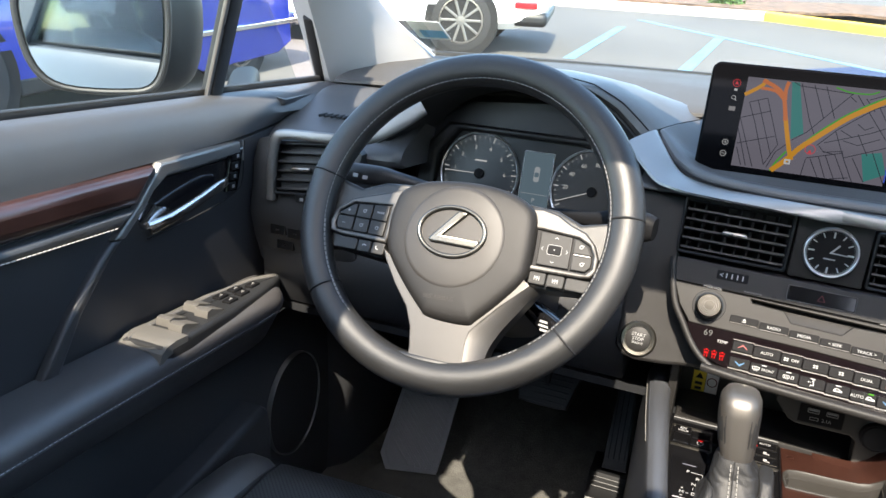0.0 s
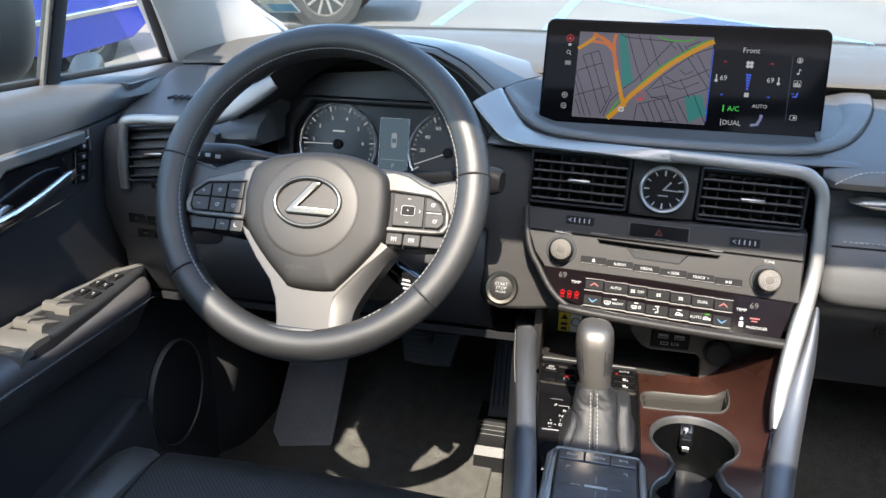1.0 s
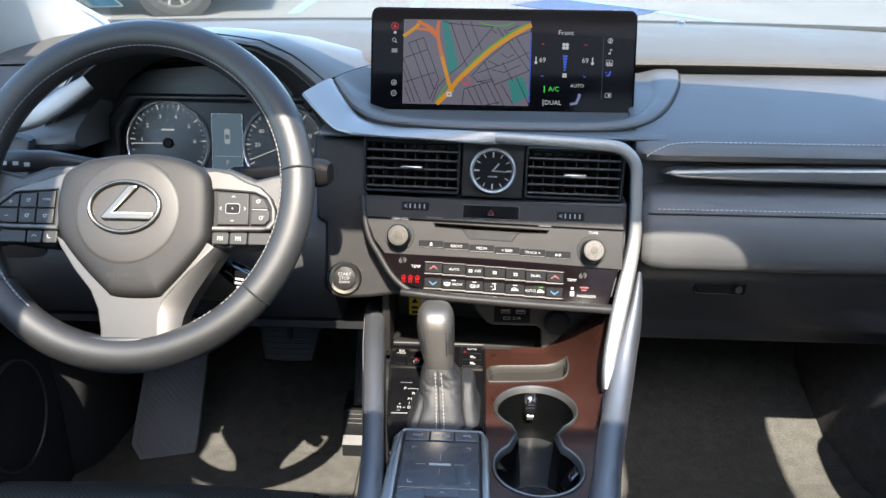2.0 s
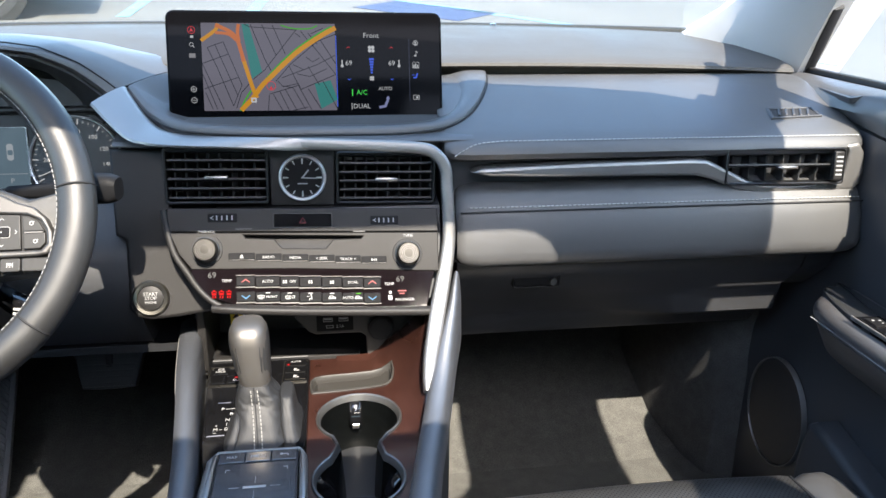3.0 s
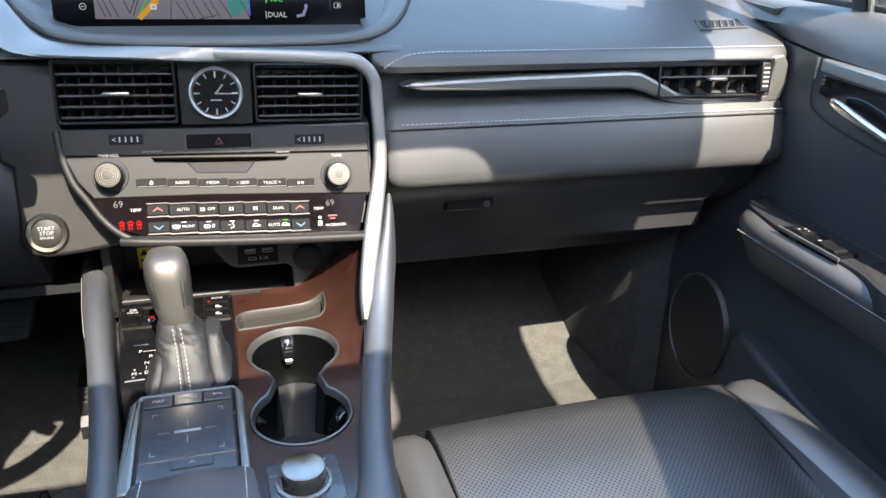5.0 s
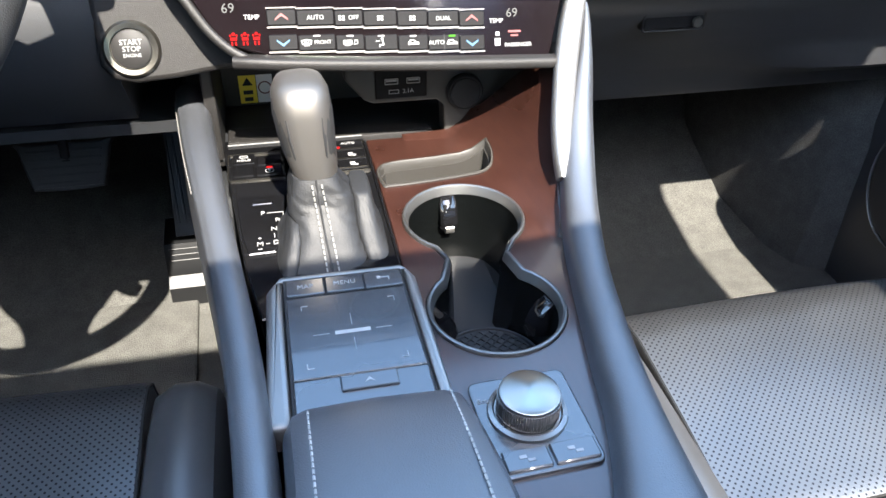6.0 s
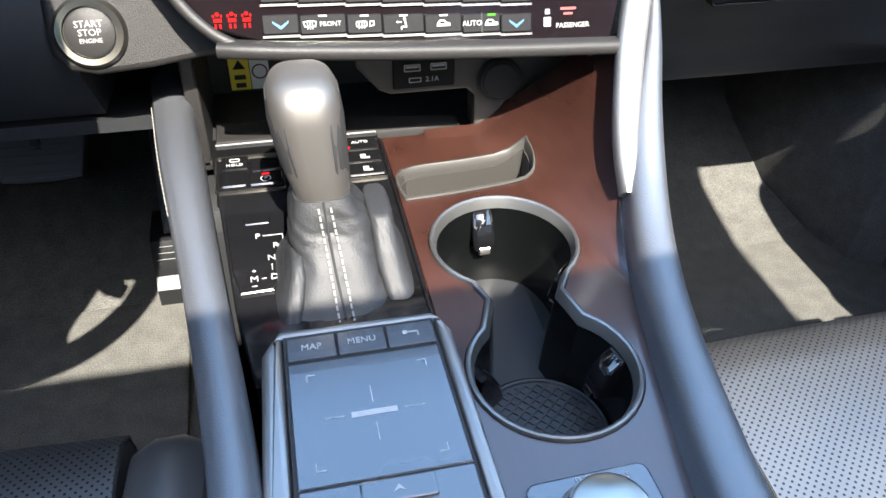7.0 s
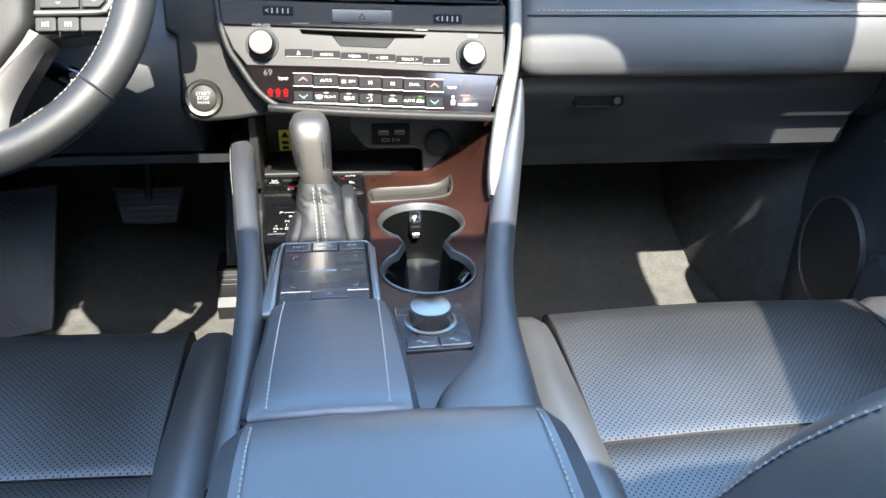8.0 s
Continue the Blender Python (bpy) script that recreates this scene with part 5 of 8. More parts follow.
for x in (0.0215, 0.0405):
    part("usb_socket", prism(moved(rounded(0.0118, 0.0052, 0.0006, 2), x, 0.0078), 0.0022, 0.0030, fm, 0, 1, [moved(rounded(0.0104, 0.0038, 0.0004, 2), x, 0.0078)]), SATIN, plate)
    part("tongue", bar(fm, x, 0.0084, 0.0092, 0.0014, 0.0022, 0.0028), WHITE_INK, plate)
part("lettering", writing("2.1A", 0.0052, at(fm, 0.036, -0.0015, 0.0024)), GREY_INK, plate)
part("battery_mark", prism(moved(rounded(0.009, 0.0036, 0.0004, 2), 0.0235, -0.0015), 0.0022, 0.0025, fm, 0, 1, [moved(rounded(0.0078, 0.0026, 0.0003, 2), 0.0235, -0.0015)]), GREY_INK, plate)
pm = at(fm, 0.0865, -0.006)
part("socket_cover", lathe([(0.0165, 0), (0.0165, 0.004), (0.0150, 0.006), (0.0138, 0.0050), (0.0128, 0.0062), (0.0, 0.0068)], 40, pm), RUBBER, cubby, "round black power socket cover")
lm = basis((-0.0960, 0.9860, 0.826), (1, 0, 0), (0, 0.02, 1))
YELLOW = material("yellow_label", (0.80, 0.60, 0.04), 0.5, bump=0, spread=0.05)
LABEL_WHITE = material("label_white", (0.75, 0.74, 0.72), 0.5, bump=0, spread=0.05)
label_card = thing("warning_label", (-0.096, 0.986, 0.82), "yellow and white warning label inside the cubby", "label")
part("yellow_card", box((-0.006, 0, 0.0006), (0.016, 0.028, 0.0006), 0, 1, lm), YELLOW, label_card)
part("white_card", box((0.010, 0, 0.0006), (0.015, 0.028, 0.0006), 0, 1, lm), LABEL_WHITE, label_card)
part("triangle", prism([(-0.011, 0.004), (-0.001, 0.004), (-0.006, 0.012)], 0.0009, 0.0012, lm), RUBBER, label_card)
part("print_bar", bars(lm, [(-0.006, -0.003, 0.009, 0.004), (-0.006, -0.010, 0.008, 0.004)], 0.0009, 0.0011), HARD_PLASTIC, label_card)
part("red_ring", prism(ellipse(0.010, 0.001, 0.0065, 0.0065, 20), 0.0009, 0.0011, lm, 0, 1, [ellipse(0.010, 0.001, 0.0053, 0.0053, 20)]), RED_INK, label_card)
# veneer that sweeps up beside the socket
rows = []
for x, top in smooth_path([(0.030, 0.8165), (0.065, 0.8175), (0.083, 0.8165), (0.0945, 0.8160)], 3):
    rows.append([(x, 0.8870 - 0.026 * (1 - k / 8), 0.8138 + (top - 0.8138) * (k / 8) ** 1.8) for k in range(9)])
part("veneer_rise", swept(sheet(rows, 0.0006)), WOOD, console)

# ---- touch screen ----
tray = smooth_path([(-0.135, 1.075), (-0.165, 1.035), (-0.188, 0.998), (-0.1995, 0.976), (-0.1975, 0.966), (-0.174, 0.943), (-0.138, 0.919), (-0.089, 0.9095), (-0.040, 0.906), (0.044, 0.905), (0.1225, 0.9065), (0.171, 0.917), (0.2065, 0.947), (0.2345, 1.005), (0.2465, 1.06)], 5)


def tray_height(x, y, edge=None, keep=1.0):
    pad = float(np.interp(y, (0.8805, 0.883, 0.892, 0.91, 0.95, 1.0, 1.05, 1.09), (1.073, 1.08, 1.088, 1.0965, 1.1115, 1.129, 1.1405, 1.144)))
    edge = (x, y) if edge is None else edge
    if edge[0] > -0.10:
        return pad
    if edge[1] > 0.972:
        return pad + keep * float(np.interp(edge[1], (0.972, 0.998, 1.035, 1.075), (0.0185, 0.0135, 0.009, 0.006)))
    return pad + keep * float(np.interp(edge[0], (-0.2005, -0.187, -0.174, -0.158), (0.0185, 0.0100, 0.0025, 0.0)))


rows = []
for k, lift in ((1.0, -0.030), (1.0, -0.004), (0.998, 0.0015), (0.992, 0.0045), (0.978, 0.0058), (0.95, 0.0062), (0.92, 0.0062), (0.89, 0.0060), (0.86, 0.0060), (0.83, 0.0060), (0.72, 0.0020), (0.55, 0.0), (0.30, 0.0), (0.02, 0.0)):
    ring = []
    for x, y in tray:
        px, py = 0.012 + (x - 0.012) * k, 1.066 + (y - 1.066) * k
        bed = float(np.interp(py, (0.885, 0.93, 0.957, 0.985, 1.02, 1.066), (1.0945, 1.0985, 1.1005, 1.106, 1.122, 1.140)))
        mix = min(1.0, max(0.0, (0.96 - k) / 0.12))
        mix *= min(1.0, max(0.0, (0.214 - abs(px - 0.0095)) / 0.048))
        mix = mix * mix * (3 - 2 * mix)
        high = tray_height(px, py, (x, y), min(1.0, max(0.0, (k - 0.5) / 0.4))) + lift
        if x < -0.16:
            mix = min(1.0, max(0.0, (0.985 - k) / 0.24))
        ring.append((px, py, high + (min(bed, high) - high) * mix))
    rows.append(ring)
tray_bm = loft(rows, False, False)
part("screen_tray", tray_bm, DASH_HIDE, dash)
part("tray_seam", tube([(0.012 + (x - 0.012) * 1.003, 1.066 + (y - 1.066) * 1.004, tray_height(x, y) + 0.0002) for x, y in tray], 0.0012, 6), RUBBER, dash)

screen = thing("touch_screen", (0.01, 0.97, 1.10), "wide black touch screen showing a street map and climate settings", "screen")
MD = basis((0.0095, 0.974, 1.166), (1, 0.0, -0.006), (0, 0.2695, 0.963))
part("housing", prism(rounded(0.326, 0.126, 0.010, 5), -0.014, 0.0, MD, 0.003, 3), material("screen_black", (0.002, 0.002, 0.0024), 0.08, spec=0.02, bump=0), screen)
part("foot", box((0, -0.055, -0.03), (0.20, 0.03, 0.05), 0.008, 2, MD), HARD_PLASTIC, screen)
E8 = 1 / 9.2
M_GREY = glow("map_ground", (0.27, 0.26, 0.33), 0.36 * E8)
M_DARK = glow("map_street", (0.030, 0.032, 0.045), 0.6 * E8)
M_ORANGE = glow("map_road", (0.85, 0.40, 0.04), 0.42 * E8)
M_RED = glow("map_red", (0.80, 0.25, 0.09), 0.42 * E8)
M_PIN = glow("map_pin", (0.85, 0.06, 0.08), 0.5 * E8)
M_GREEN = glow("map_green", (0.12, 0.60, 0.08), 0.36 * E8)
M_TEAL = glow("map_park", (0.05, 0.24, 0.23), 0.55 * E8)
M_WHITE = glow("screen_white", (0.75, 0.78, 0.82), 0.42 * E8)
M_BLUE = glow("screen_blue", (0.06, 0.13, 0.75), 0.6 * E8)
M_LIME = glow("screen_green", (0.08, 0.75, 0.12), 0.6 * E8)
SX0, SX1, SY0, SY1 = -0.1225, 0.0335, -0.0545, 0.0480


def sx(u):
    return SX0 + (SX1 - SX0) * u


def sy(v):
    return SY0 + (SY1 - SY0) * v


def ribbon(pts, w, z):
    """A flat line on the screen; pts in the map's own 0 to 1."""
    bm = bmesh.new()
    p = [Vector((sx(u), sy(v))) for u, v in pts]
    rows = []
    for i, q in enumerate(p):
        d = (p[min(i + 1, len(p) - 1)] - p[max(i - 1, 0)]).normalized()
        n = Vector((-d.y, d.x)) * w / 2
        rows.append((bm.verts.new((*(q - n), z)), bm.verts.new((*(q + n), z))))
    for a, b in zip(rows, rows[1:]):
        bm.faces.new((a[0], b[0], b[1], a[1]))
    bm.transform(MD)
    return bm


mp = part("map", prism([(SX0, SY0), (SX1, SY0), (SX1, SY1), (SX0, SY1)], 0.0, 0.0003, MD), M_GREY, screen, "lit street map", 0)
for o in ([(0.299, 0.989), (0.352, 0.989), (0.44, 0.449), (0.363, 0.368)], [(0.833, 0.306), (0.955, 0.348), (1.006, 0.124), (0.879, 0.017)]):
    part("park", prism([(sx(u), sy(v)) for u, v in o], 0.0003, 0.0005, MD), M_TEAL, mp, "", 0)
WEST = [[(0.041, 0.722), (0.104, 0.509), (0.218, 0.056)], [(0.098, 0.754), (0.251, 0.177)], [(0.159, 0.786), (0.286, 0.295), (0.218, 0.056)], [(-0.001, 0.423), (0.099, 0.017)], [(0.015, 0.209), (0.066, 0.017)], [(0.044, 0.722), (0.159, 0.786)], [(0.003, 0.541), (0.194, 0.647)], [(0.008, 0.252), (0.257, 0.38)], [(0.34, 0.306), (0.28, 0.209), (0.239, 0.028)], [(-0.001, 0.541), (0.145, 0.017)]]
NORTH = [[(0.317, 0.989), (0.358, 0.957), (0.709, 0.925)], [(0.366, 0.983), (0.462, 0.594), (0.508, 0.455)], [(0.45, 0.983), (0.548, 0.637)], [(0.528, 0.979), (0.619, 0.647)], [(0.709, 0.936), (0.459, 0.466), (0.37, 0.359)], [(0.695, 0.893), (0.736, 0.846)], [(0.737, 0.919), (0.792, 0.808)], [(0.793, 0.893), (0.862, 0.765)], [(0.814, 0.882), (0.907, 0.947)]]
EAST = [[(0.819, 0.765), (0.999, 0.412)], [(0.884, 0.818), (0.998, 0.541)], [(1.004, 0.882), (0.862, 0.797), (0.652, 0.53), (0.541, 0.338)], [(0.994, 0.637), (0.858, 0.53), (0.585, 0.376)], [(0.992, 0.412), (0.725, 0.241)], [(0.555, 0.338), (0.594, 0.274), (0.712, 0.312), (0.725, 0.241)], [(0.645, 0.509), (0.725, 0.241)], [(0.7, 0.423), (0.799, 0.391), (0.929, 0.483)], [(0.774, 0.615), (0.823, 0.562), (0.874, 0.605)], [(0.673, 0.53), (0.758, 0.466)], [(0.787, 0.509), (0.869, 0.295)]]
SOUTH = [[(0.487, 0.188), (0.712, 0.291)], [(0.516, 0.188), (0.584, 0)], [(0.567, 0.22), (0.634, 0)], [(0.61, 0.241), (0.692, 0)], [(0.668, 0.263), (0.757, 0.013)], [(0.725, 0.241), (0.807, 0)], [(0.782, 0.252), (0.879, 0.013)], [(0.487, 0.177), (0.476, 0)], [(0.898, 0.338), (1.002, 0.017)], [(0.663, 0), (0.779, 0.038)], [(0.583, 0.284), (0.668, 0.263)]]
for p in WEST + NORTH + EAST + SOUTH:
    part("street", ribbon(p, 0.00085, 0.0006), M_DARK, mp, "", 0)
part("green_road", join(ribbon(smooth_path([(0.977, 0.962), (0.878, 0.882), (0.72, 0.722), (0.596, 0.562), (0.5, 0.412), (0.44, 0.306)], 4), 0.0032, 0.0008), ribbon(smooth_path([(0.591, 0.979), (0.681, 0.942), (0.808, 0.942), (0.865, 0.979)], 4), 0.0016, 0.0008), ribbon(smooth_path([(0.267, 0), (0.306, 0.124), (0.352, 0.231)], 4), 0.0020, 0.0008)), M_GREEN, mp, "", 0)
part("main_road", join(ribbon(smooth_path([(1.005, 0.953), (0.906, 0.872), (0.733, 0.701), (0.617, 0.551), (0.514, 0.402), (0.433, 0.284), (0.364, 0.145), (0.274, 0.004)], 4), 0.0056, 0.0010), ribbon(smooth_path([(-0.002, 0.797), (0.104, 0.915), (0.127, 0.989)], 4), 0.0042, 0.0010), ribbon(smooth_path([(0.299, 0.615), (0.33, 0.444), (0.37, 0.241), (0.396, 0.145)], 4), 0.0046, 0.0010)), M_ORANGE, mp, "", 0)
part("red_road", join(ribbon(smooth_path([(0.106, 0.974), (0.202, 0.91), (0.259, 0.829), (0.291, 0.669), (0.305, 0.562)], 4), 0.0044, 0.0012), ribbon(smooth_path([(0.103, 0.889), (0.201, 0.872), (0.262, 0.797)], 4), 0.0034, 0.0011), ribbon(smooth_path([(0.278, 0.987), (0.269, 0.893), (0.277, 0.786)], 3), 0.0038, 0.0011)), M_RED, mp, "", 0)
part("place_marker", join(prism(ellipse(sx(0.504), sy(0.284), 0.0055, 0.0055, 24), 0.0013, 0.0015, MD, 0, 1, [ellipse(sx(0.504), sy(0.284), 0.0049, 0.0049, 24)]), prism([(sx(0.504) - 0.0022, sy(0.284) - 0.0042), (sx(0.504) + 0.0022, sy(0.284) - 0.0042), (sx(0.504), sy(0.284) - 0.0002)], 0.0013, 0.0015, MD)), M_PIN, mp, "", 0)
part("road_shield", prism(moved(rounded(0.0066, 0.0058, 0.001), sx(0.371), sy(0.12)), 0.0014, 0.0016, MD, 0, 1, [moved(rounded(0.0030, 0.0022, 0.0006), sx(0.371), sy(0.12))]), M_WHITE, mp, "", 0)
part("blue_edge", bar(MD, SX1 + 0.0008, -0.008, 0.0010, 0.085, 0.0, 0.0004), M_BLUE, screen, "", 0)
ICON_X = 0.1425


def ring_mark(x, y, r, w=0.0006):
    return prism(ellipse(x, y, r, r, 20), 0.0, 0.0003, MD, 0, 1, [ellipse(x, y, r - w, r - w, 20)])


part("icon", join(ring_mark(-0.1335, 0.0395, 0.0044), prism([(-0.1357, 0.0375), (-0.1335, 0.0382), (-0.1313, 0.0375), (-0.1335, 0.0422)], 0, 0.0003, MD)), M_PIN, screen, "", 0)
part("icon", bar(MD, -0.1332, 0.0318, 0.0034, 0.0026), M_WHITE, screen, "", 0)
part("icon", join(ring_mark(-0.1335, -0.0290, 0.0034), bars(MD, [(-0.1335, -0.0290, 0.0034, 0.0006), (-0.1335, -0.0290, 0.0006, 0.0034)])), M_WHITE, screen, "", 0)
part("icon", join(ring_mark(-0.1335, -0.0420, 0.0034), bar(MD, -0.1335, -0.0420, 0.0034, 0.0006)), M_WHITE, screen, "", 0)
part("icon", join(ring_mark(-0.1340, 0.0228, 0.0024), bar(at(MD, -0.1318, 0.0204) @ pose(0, 0, 0, 0, 0, -45), 0, 0, 0.0030, 0.0008)), M_WHITE, screen, "", 0)
part("icon", bars(MD, [(-0.1335, 0.0100, 0.0072, 0.0050)]), glow("screen_grey", (0.3, 0.3, 0.32), 0.5 * E8), screen, "", 0)
ix = ICON_X - 0.012
icons = ((M_WHITE, join(ring_mark(ix, 0.026, 0.0032), prism(ellipse(ix, 0.0268, 0.0011, 0.0011, 12), 0, 0.0003, MD), bar(MD, ix, 0.0246, 0.0030, 0.0012))),
         (M_WHITE, join(bar(MD, ix + 0.0006, 0.0134, 0.0006, 0.0056), prism(ellipse(ix - 0.0004, 0.0108, 0.0014, 0.0011, 12), 0, 0.0003, MD), bar(at(MD, ix + 0.0017, 0.0154) @ pose(0, 0, 0, 0, 0, -40), 0, 0, 0.0028, 0.0008))),
         (M_WHITE, join(bars(MD, [(ix, -0.0032, 0.0070, 0.0007), (ix - 0.0022, -0.0012, 0.0013, 0.0030), (ix, -0.0006, 0.0013, 0.0042), (ix + 0.0022, -0.0014, 0.0013, 0.0026)]), prism(moved(rounded(0.0082, 0.0074, 0.0010), ix, -0.0006), 0, 0.0003, MD, 0, 1, [moved(rounded(0.0074, 0.0066, 0.0008), ix, -0.0006)]))),
         (M_BLUE, join(bar(at(MD, ix + 0.0010, -0.0128) @ pose(0, 0, 0, 0, 0, 70), 0, 0, 0.0050, 0.0018), bar(MD, ix - 0.0010, -0.0156, 0.0046, 0.0016), bar(MD, ix - 0.0034, -0.0124, 0.0030, 0.0008))),
         (M_WHITE, join(prism(moved(rounded(0.0076, 0.0056, 0.0010), ix, -0.0395), 0, 0.0003, MD, 0, 1, [moved(rounded(0.0066, 0.0046, 0.0008), ix, -0.0395)]), bar(MD, ix + 0.0010, -0.0395, 0.0024, 0.0026))))
for m_, bm_icon in icons:
    part("icon", bm_icon, m_, screen, "", 0)
part("panel_line", bar(MD, 0.1225, -0.007, 0.0004, 0.075), glow("screen_line", (0.10, 0.12, 0.2), 0.5 * E8), screen, "", 0)
for tx, x, y, s, m_ in (("Front", 0.0765, 0.0345, 0.0085, M_WHITE), ("69", 0.0490, 0.0015, 0.0085, M_WHITE), ("69", 0.1010, 0.0015, 0.0085, M_WHITE), ("A/C", 0.0640, -0.0335, 0.0082, M_LIME), ("AUTO", 0.0925, -0.0290, 0.0060, M_WHITE), ("DUAL", 0.0635, -0.0500, 0.0080, M_WHITE)):
    part("lettering", writing(tx, s, at(MD, x, y, 0.0003), 0.00005), m_, screen, "", 0)
part("lamp_bar", bar(MD, 0.0525, -0.0335, 0.0012, 0.0080), M_LIME, screen, "", 0)
part("lamp_bar", bar(MD, 0.0515, -0.0500, 0.0008, 0.0080), M_WHITE, screen, "", 0)
for x in (0.0490, 0.1010):
    part("arrow", prism([(x - 0.0025, 0.0195), (x, 0.0215), (x + 0.0025, 0.0195), (x, 0.0205)], 0, 0.0003, MD), M_PIN, screen, "", 0)
    part("arrow", prism([(x - 0.0025, -0.0165), (x, -0.0175), (x + 0.0025, -0.0165), (x, -0.0190)], 0, 0.0003, MD), M_BLUE, screen, "", 0)
for x in (0.0410, 0.1100):
    part("thermometer", join(bar(MD, x, 0.0025, 0.0014, 0.0060), prism(ellipse(x, -0.0016, 0.0018, 0.0018, 14), 0, 0.0003, MD)), M_WHITE, screen, "", 0)
part("fan_mark", join(*[prism(ellipse(0.0765 + 0.0028 * math.cos(radians(a)), 0.0185 + 0.0028 * math.sin(radians(a)), 0.0021, 0.0021, 12), 0, 0.0003, MD) for a in (45, 135, 225, 315)]), M_WHITE, screen, "", 0)
part("fan_mark", join(*[prism(ellipse(0.0765 + 0.0018 * math.cos(radians(a)), -0.0165 + 0.0018 * math.sin(radians(a)), 0.0014, 0.0014, 12), 0, 0.0003, MD) for a in (45, 135, 225, 315)]), M_WHITE, screen, "", 0)
part("level", bars(MD, [(0.0765, -0.0095 + 0.0032 * k, 0.0022 + 0.0007 * k, 0.0024) for k in range(6)]), M_BLUE, screen, "", 0)
part("seat_mark", join(prism(ellipse(0.0955, -0.0405, 0.0020, 0.0024, 14), 0, 0.0003, MD), bar(at(MD, 0.0935, -0.0465) @ pose(0, 0, 0, 0, 0, 65), 0, 0, 0.0085, 0.0032), bar(at(MD, 0.0890, -0.0505) @ pose(0, 0, 0, 0, 0, 10), 0, 0, 0.009, 0.003)), glow("screen_violet", (0.25, 0.28, 0.50), 0.5 * E8), screen, "", 0)

# ---- driver's side of the dashboard ----
arch = smooth_path([(-0.545, 1.085), (-0.531, 1.105), (-0.505, 1.140), (-0.478, 1.166), (-0.44, 1.185), (-0.40, 1.194), (-0.365, 1.1965)], 3)


def hood_row(y, grow, dz, end):
    """Left half of the arch scaled about its middle; the right half runs out to its own end point."""
    cx, cz = -0.365, 1.06
    row = [(cx + (x - cx) * grow, y, cz + (z - cz) * grow + dz) for x, z in arch]
    top = row[-1][2]
    for f in np.linspace(0.08, 1.0, 14):
        fall = float(np.interp(f, (0, 0.235, 0.40, 0.57, 0.77, 0.906, 1.0), (1, 0.985, 0.93, 0.83, 0.53, 0.22, 0.0)))
        u = min(1.0, max(0.0, (f - 0.25) / 0.75))
        row.append((cx + (end[0] - cx) * f, y + (end[1] - y) * u * u * (3 - 2 * u), end[2] + (top - end[2]) * fall))
    return row


hood_rows = [hood_row(0.905, 0.975, 0.0, (-0.222, 0.962, 1.131)), hood_row(0.898, 0.990, 0.001, (-0.218, 0.959, 1.135)), hood_row(0.901, 1.003, 0.0018, (-0.214, 0.962, 1.1385)), hood_row(0.912, 1.010, 0.002, (-0.2085, 0.967, 1.1405)), hood_row(0.935, 1.02, 0.002, (-0.2010, 0.974, 1.1430)),
             hood_row(0.97, 1.03, 0.001, (-0.1915, 1.000, 1.1455)), hood_row(1.01, 1.04, -0.003, (-0.178, 1.030, 1.1480)), hood_row(1.06, 1.05, -0.012, (-0.160, 1.062, 1.1500)), hood_row(1.12, 1.06, -0.03, (-0.13, 1.10, 1.150)), hood_row(1.17, 1.07, -0.05, (-0.10, 1.15, 1.145))]
part("instrument_hood", sheet(hood_rows, 0.003), DASH_HIDE, dash)
part("hood_lining", sheet([hood_row(0.998, 0.90, -0.012, (-0.238, 1.00, 1.09)), hood_row(0.93, 0.945, -0.004, (-0.230, 0.975, 1.118)), hood_row(0.9055, 0.972, -0.0005, (-0.2225, 0.9625, 1.1305))], 0.003), HARD_PLASTIC, dash)
part("hood_seam", tube(hood_row(0.9065, 1.008, 0.0042, (-0.2115, 0.9645, 1.1412)), 0.0009, 6), RUBBER, dash)
part("knee_panel", loft([[(x, y, z) for y, z in ((0.93, 1.02), (0.885, 0.985), (0.862, 0.94), (0.866, 0.89), (0.90, 0.845), (1.0, 0.84), (1.0, 1.02))] for x in (-0.69, -0.60, -0.4, -0.19)]), SOFT_PLASTIC, dash)
left_block = [(0.965, 1.085), (0.868, 1.085), (0.856, 1.06), (0.852, 1.02), (0.848, 1.004), (0.846, 0.985), (0.856, 0.95), (0.872, 0.91), (0.90, 0.875), (0.965, 0.87)]
part("end_block", band_x(left_block, -0.70, -0.545, 8, 0.06), SOFT_PLASTIC, dash)
ML = basis((-0.615, 0.848, 1.056), (1, 0.03, 0.10), (0, 0.12, 1))
air_vent("air_vent", ML, -0.045, 0.040, -0.035, 0.035, 6, dash)
frame_l = [(-0.664, 0.845, 1.008, 1, 1), (-0.661, 0.842, 1.05, 1, 1), (-0.655, 0.842, 1.088, 1, 1), (-0.643, 0.843, 1.0965, 1, 1), (-0.60, 0.846, 1.0985, 1, 1), (-0.56, 0.856, 1.0985, 1.2, 1), (-0.53, 0.868, 1.108, 1.7, 1), (-0.50, 0.880, 1.127, 1.8, 1), (-0.474, 0.892, 1.145, 1.4, 1)]
part("silver_frame", sweep(smooth_path(frame_l, 5), rounded(0.013, 0.010, 0.004, 3), (0, -1, 0.2)), SATIN, dash, "satin silver frame")
for x, z, w in ((-0.657, 0.966, 0.024), (-0.630, 0.964, 0.026), (-0.650, 0.944, 0.026)):
    sw = part("switch", box((x, 0.853 + (0.966 - z) * 0.3, z), (w, 0.008, 0.014), 0.0015, 2), GLOSS, dash)
    part("mark", box((x, 0.8484 + (0.966 - z) * 0.3, z), (0.005, 0.0006, 0.0016), 0, 1), FIELD, sw)
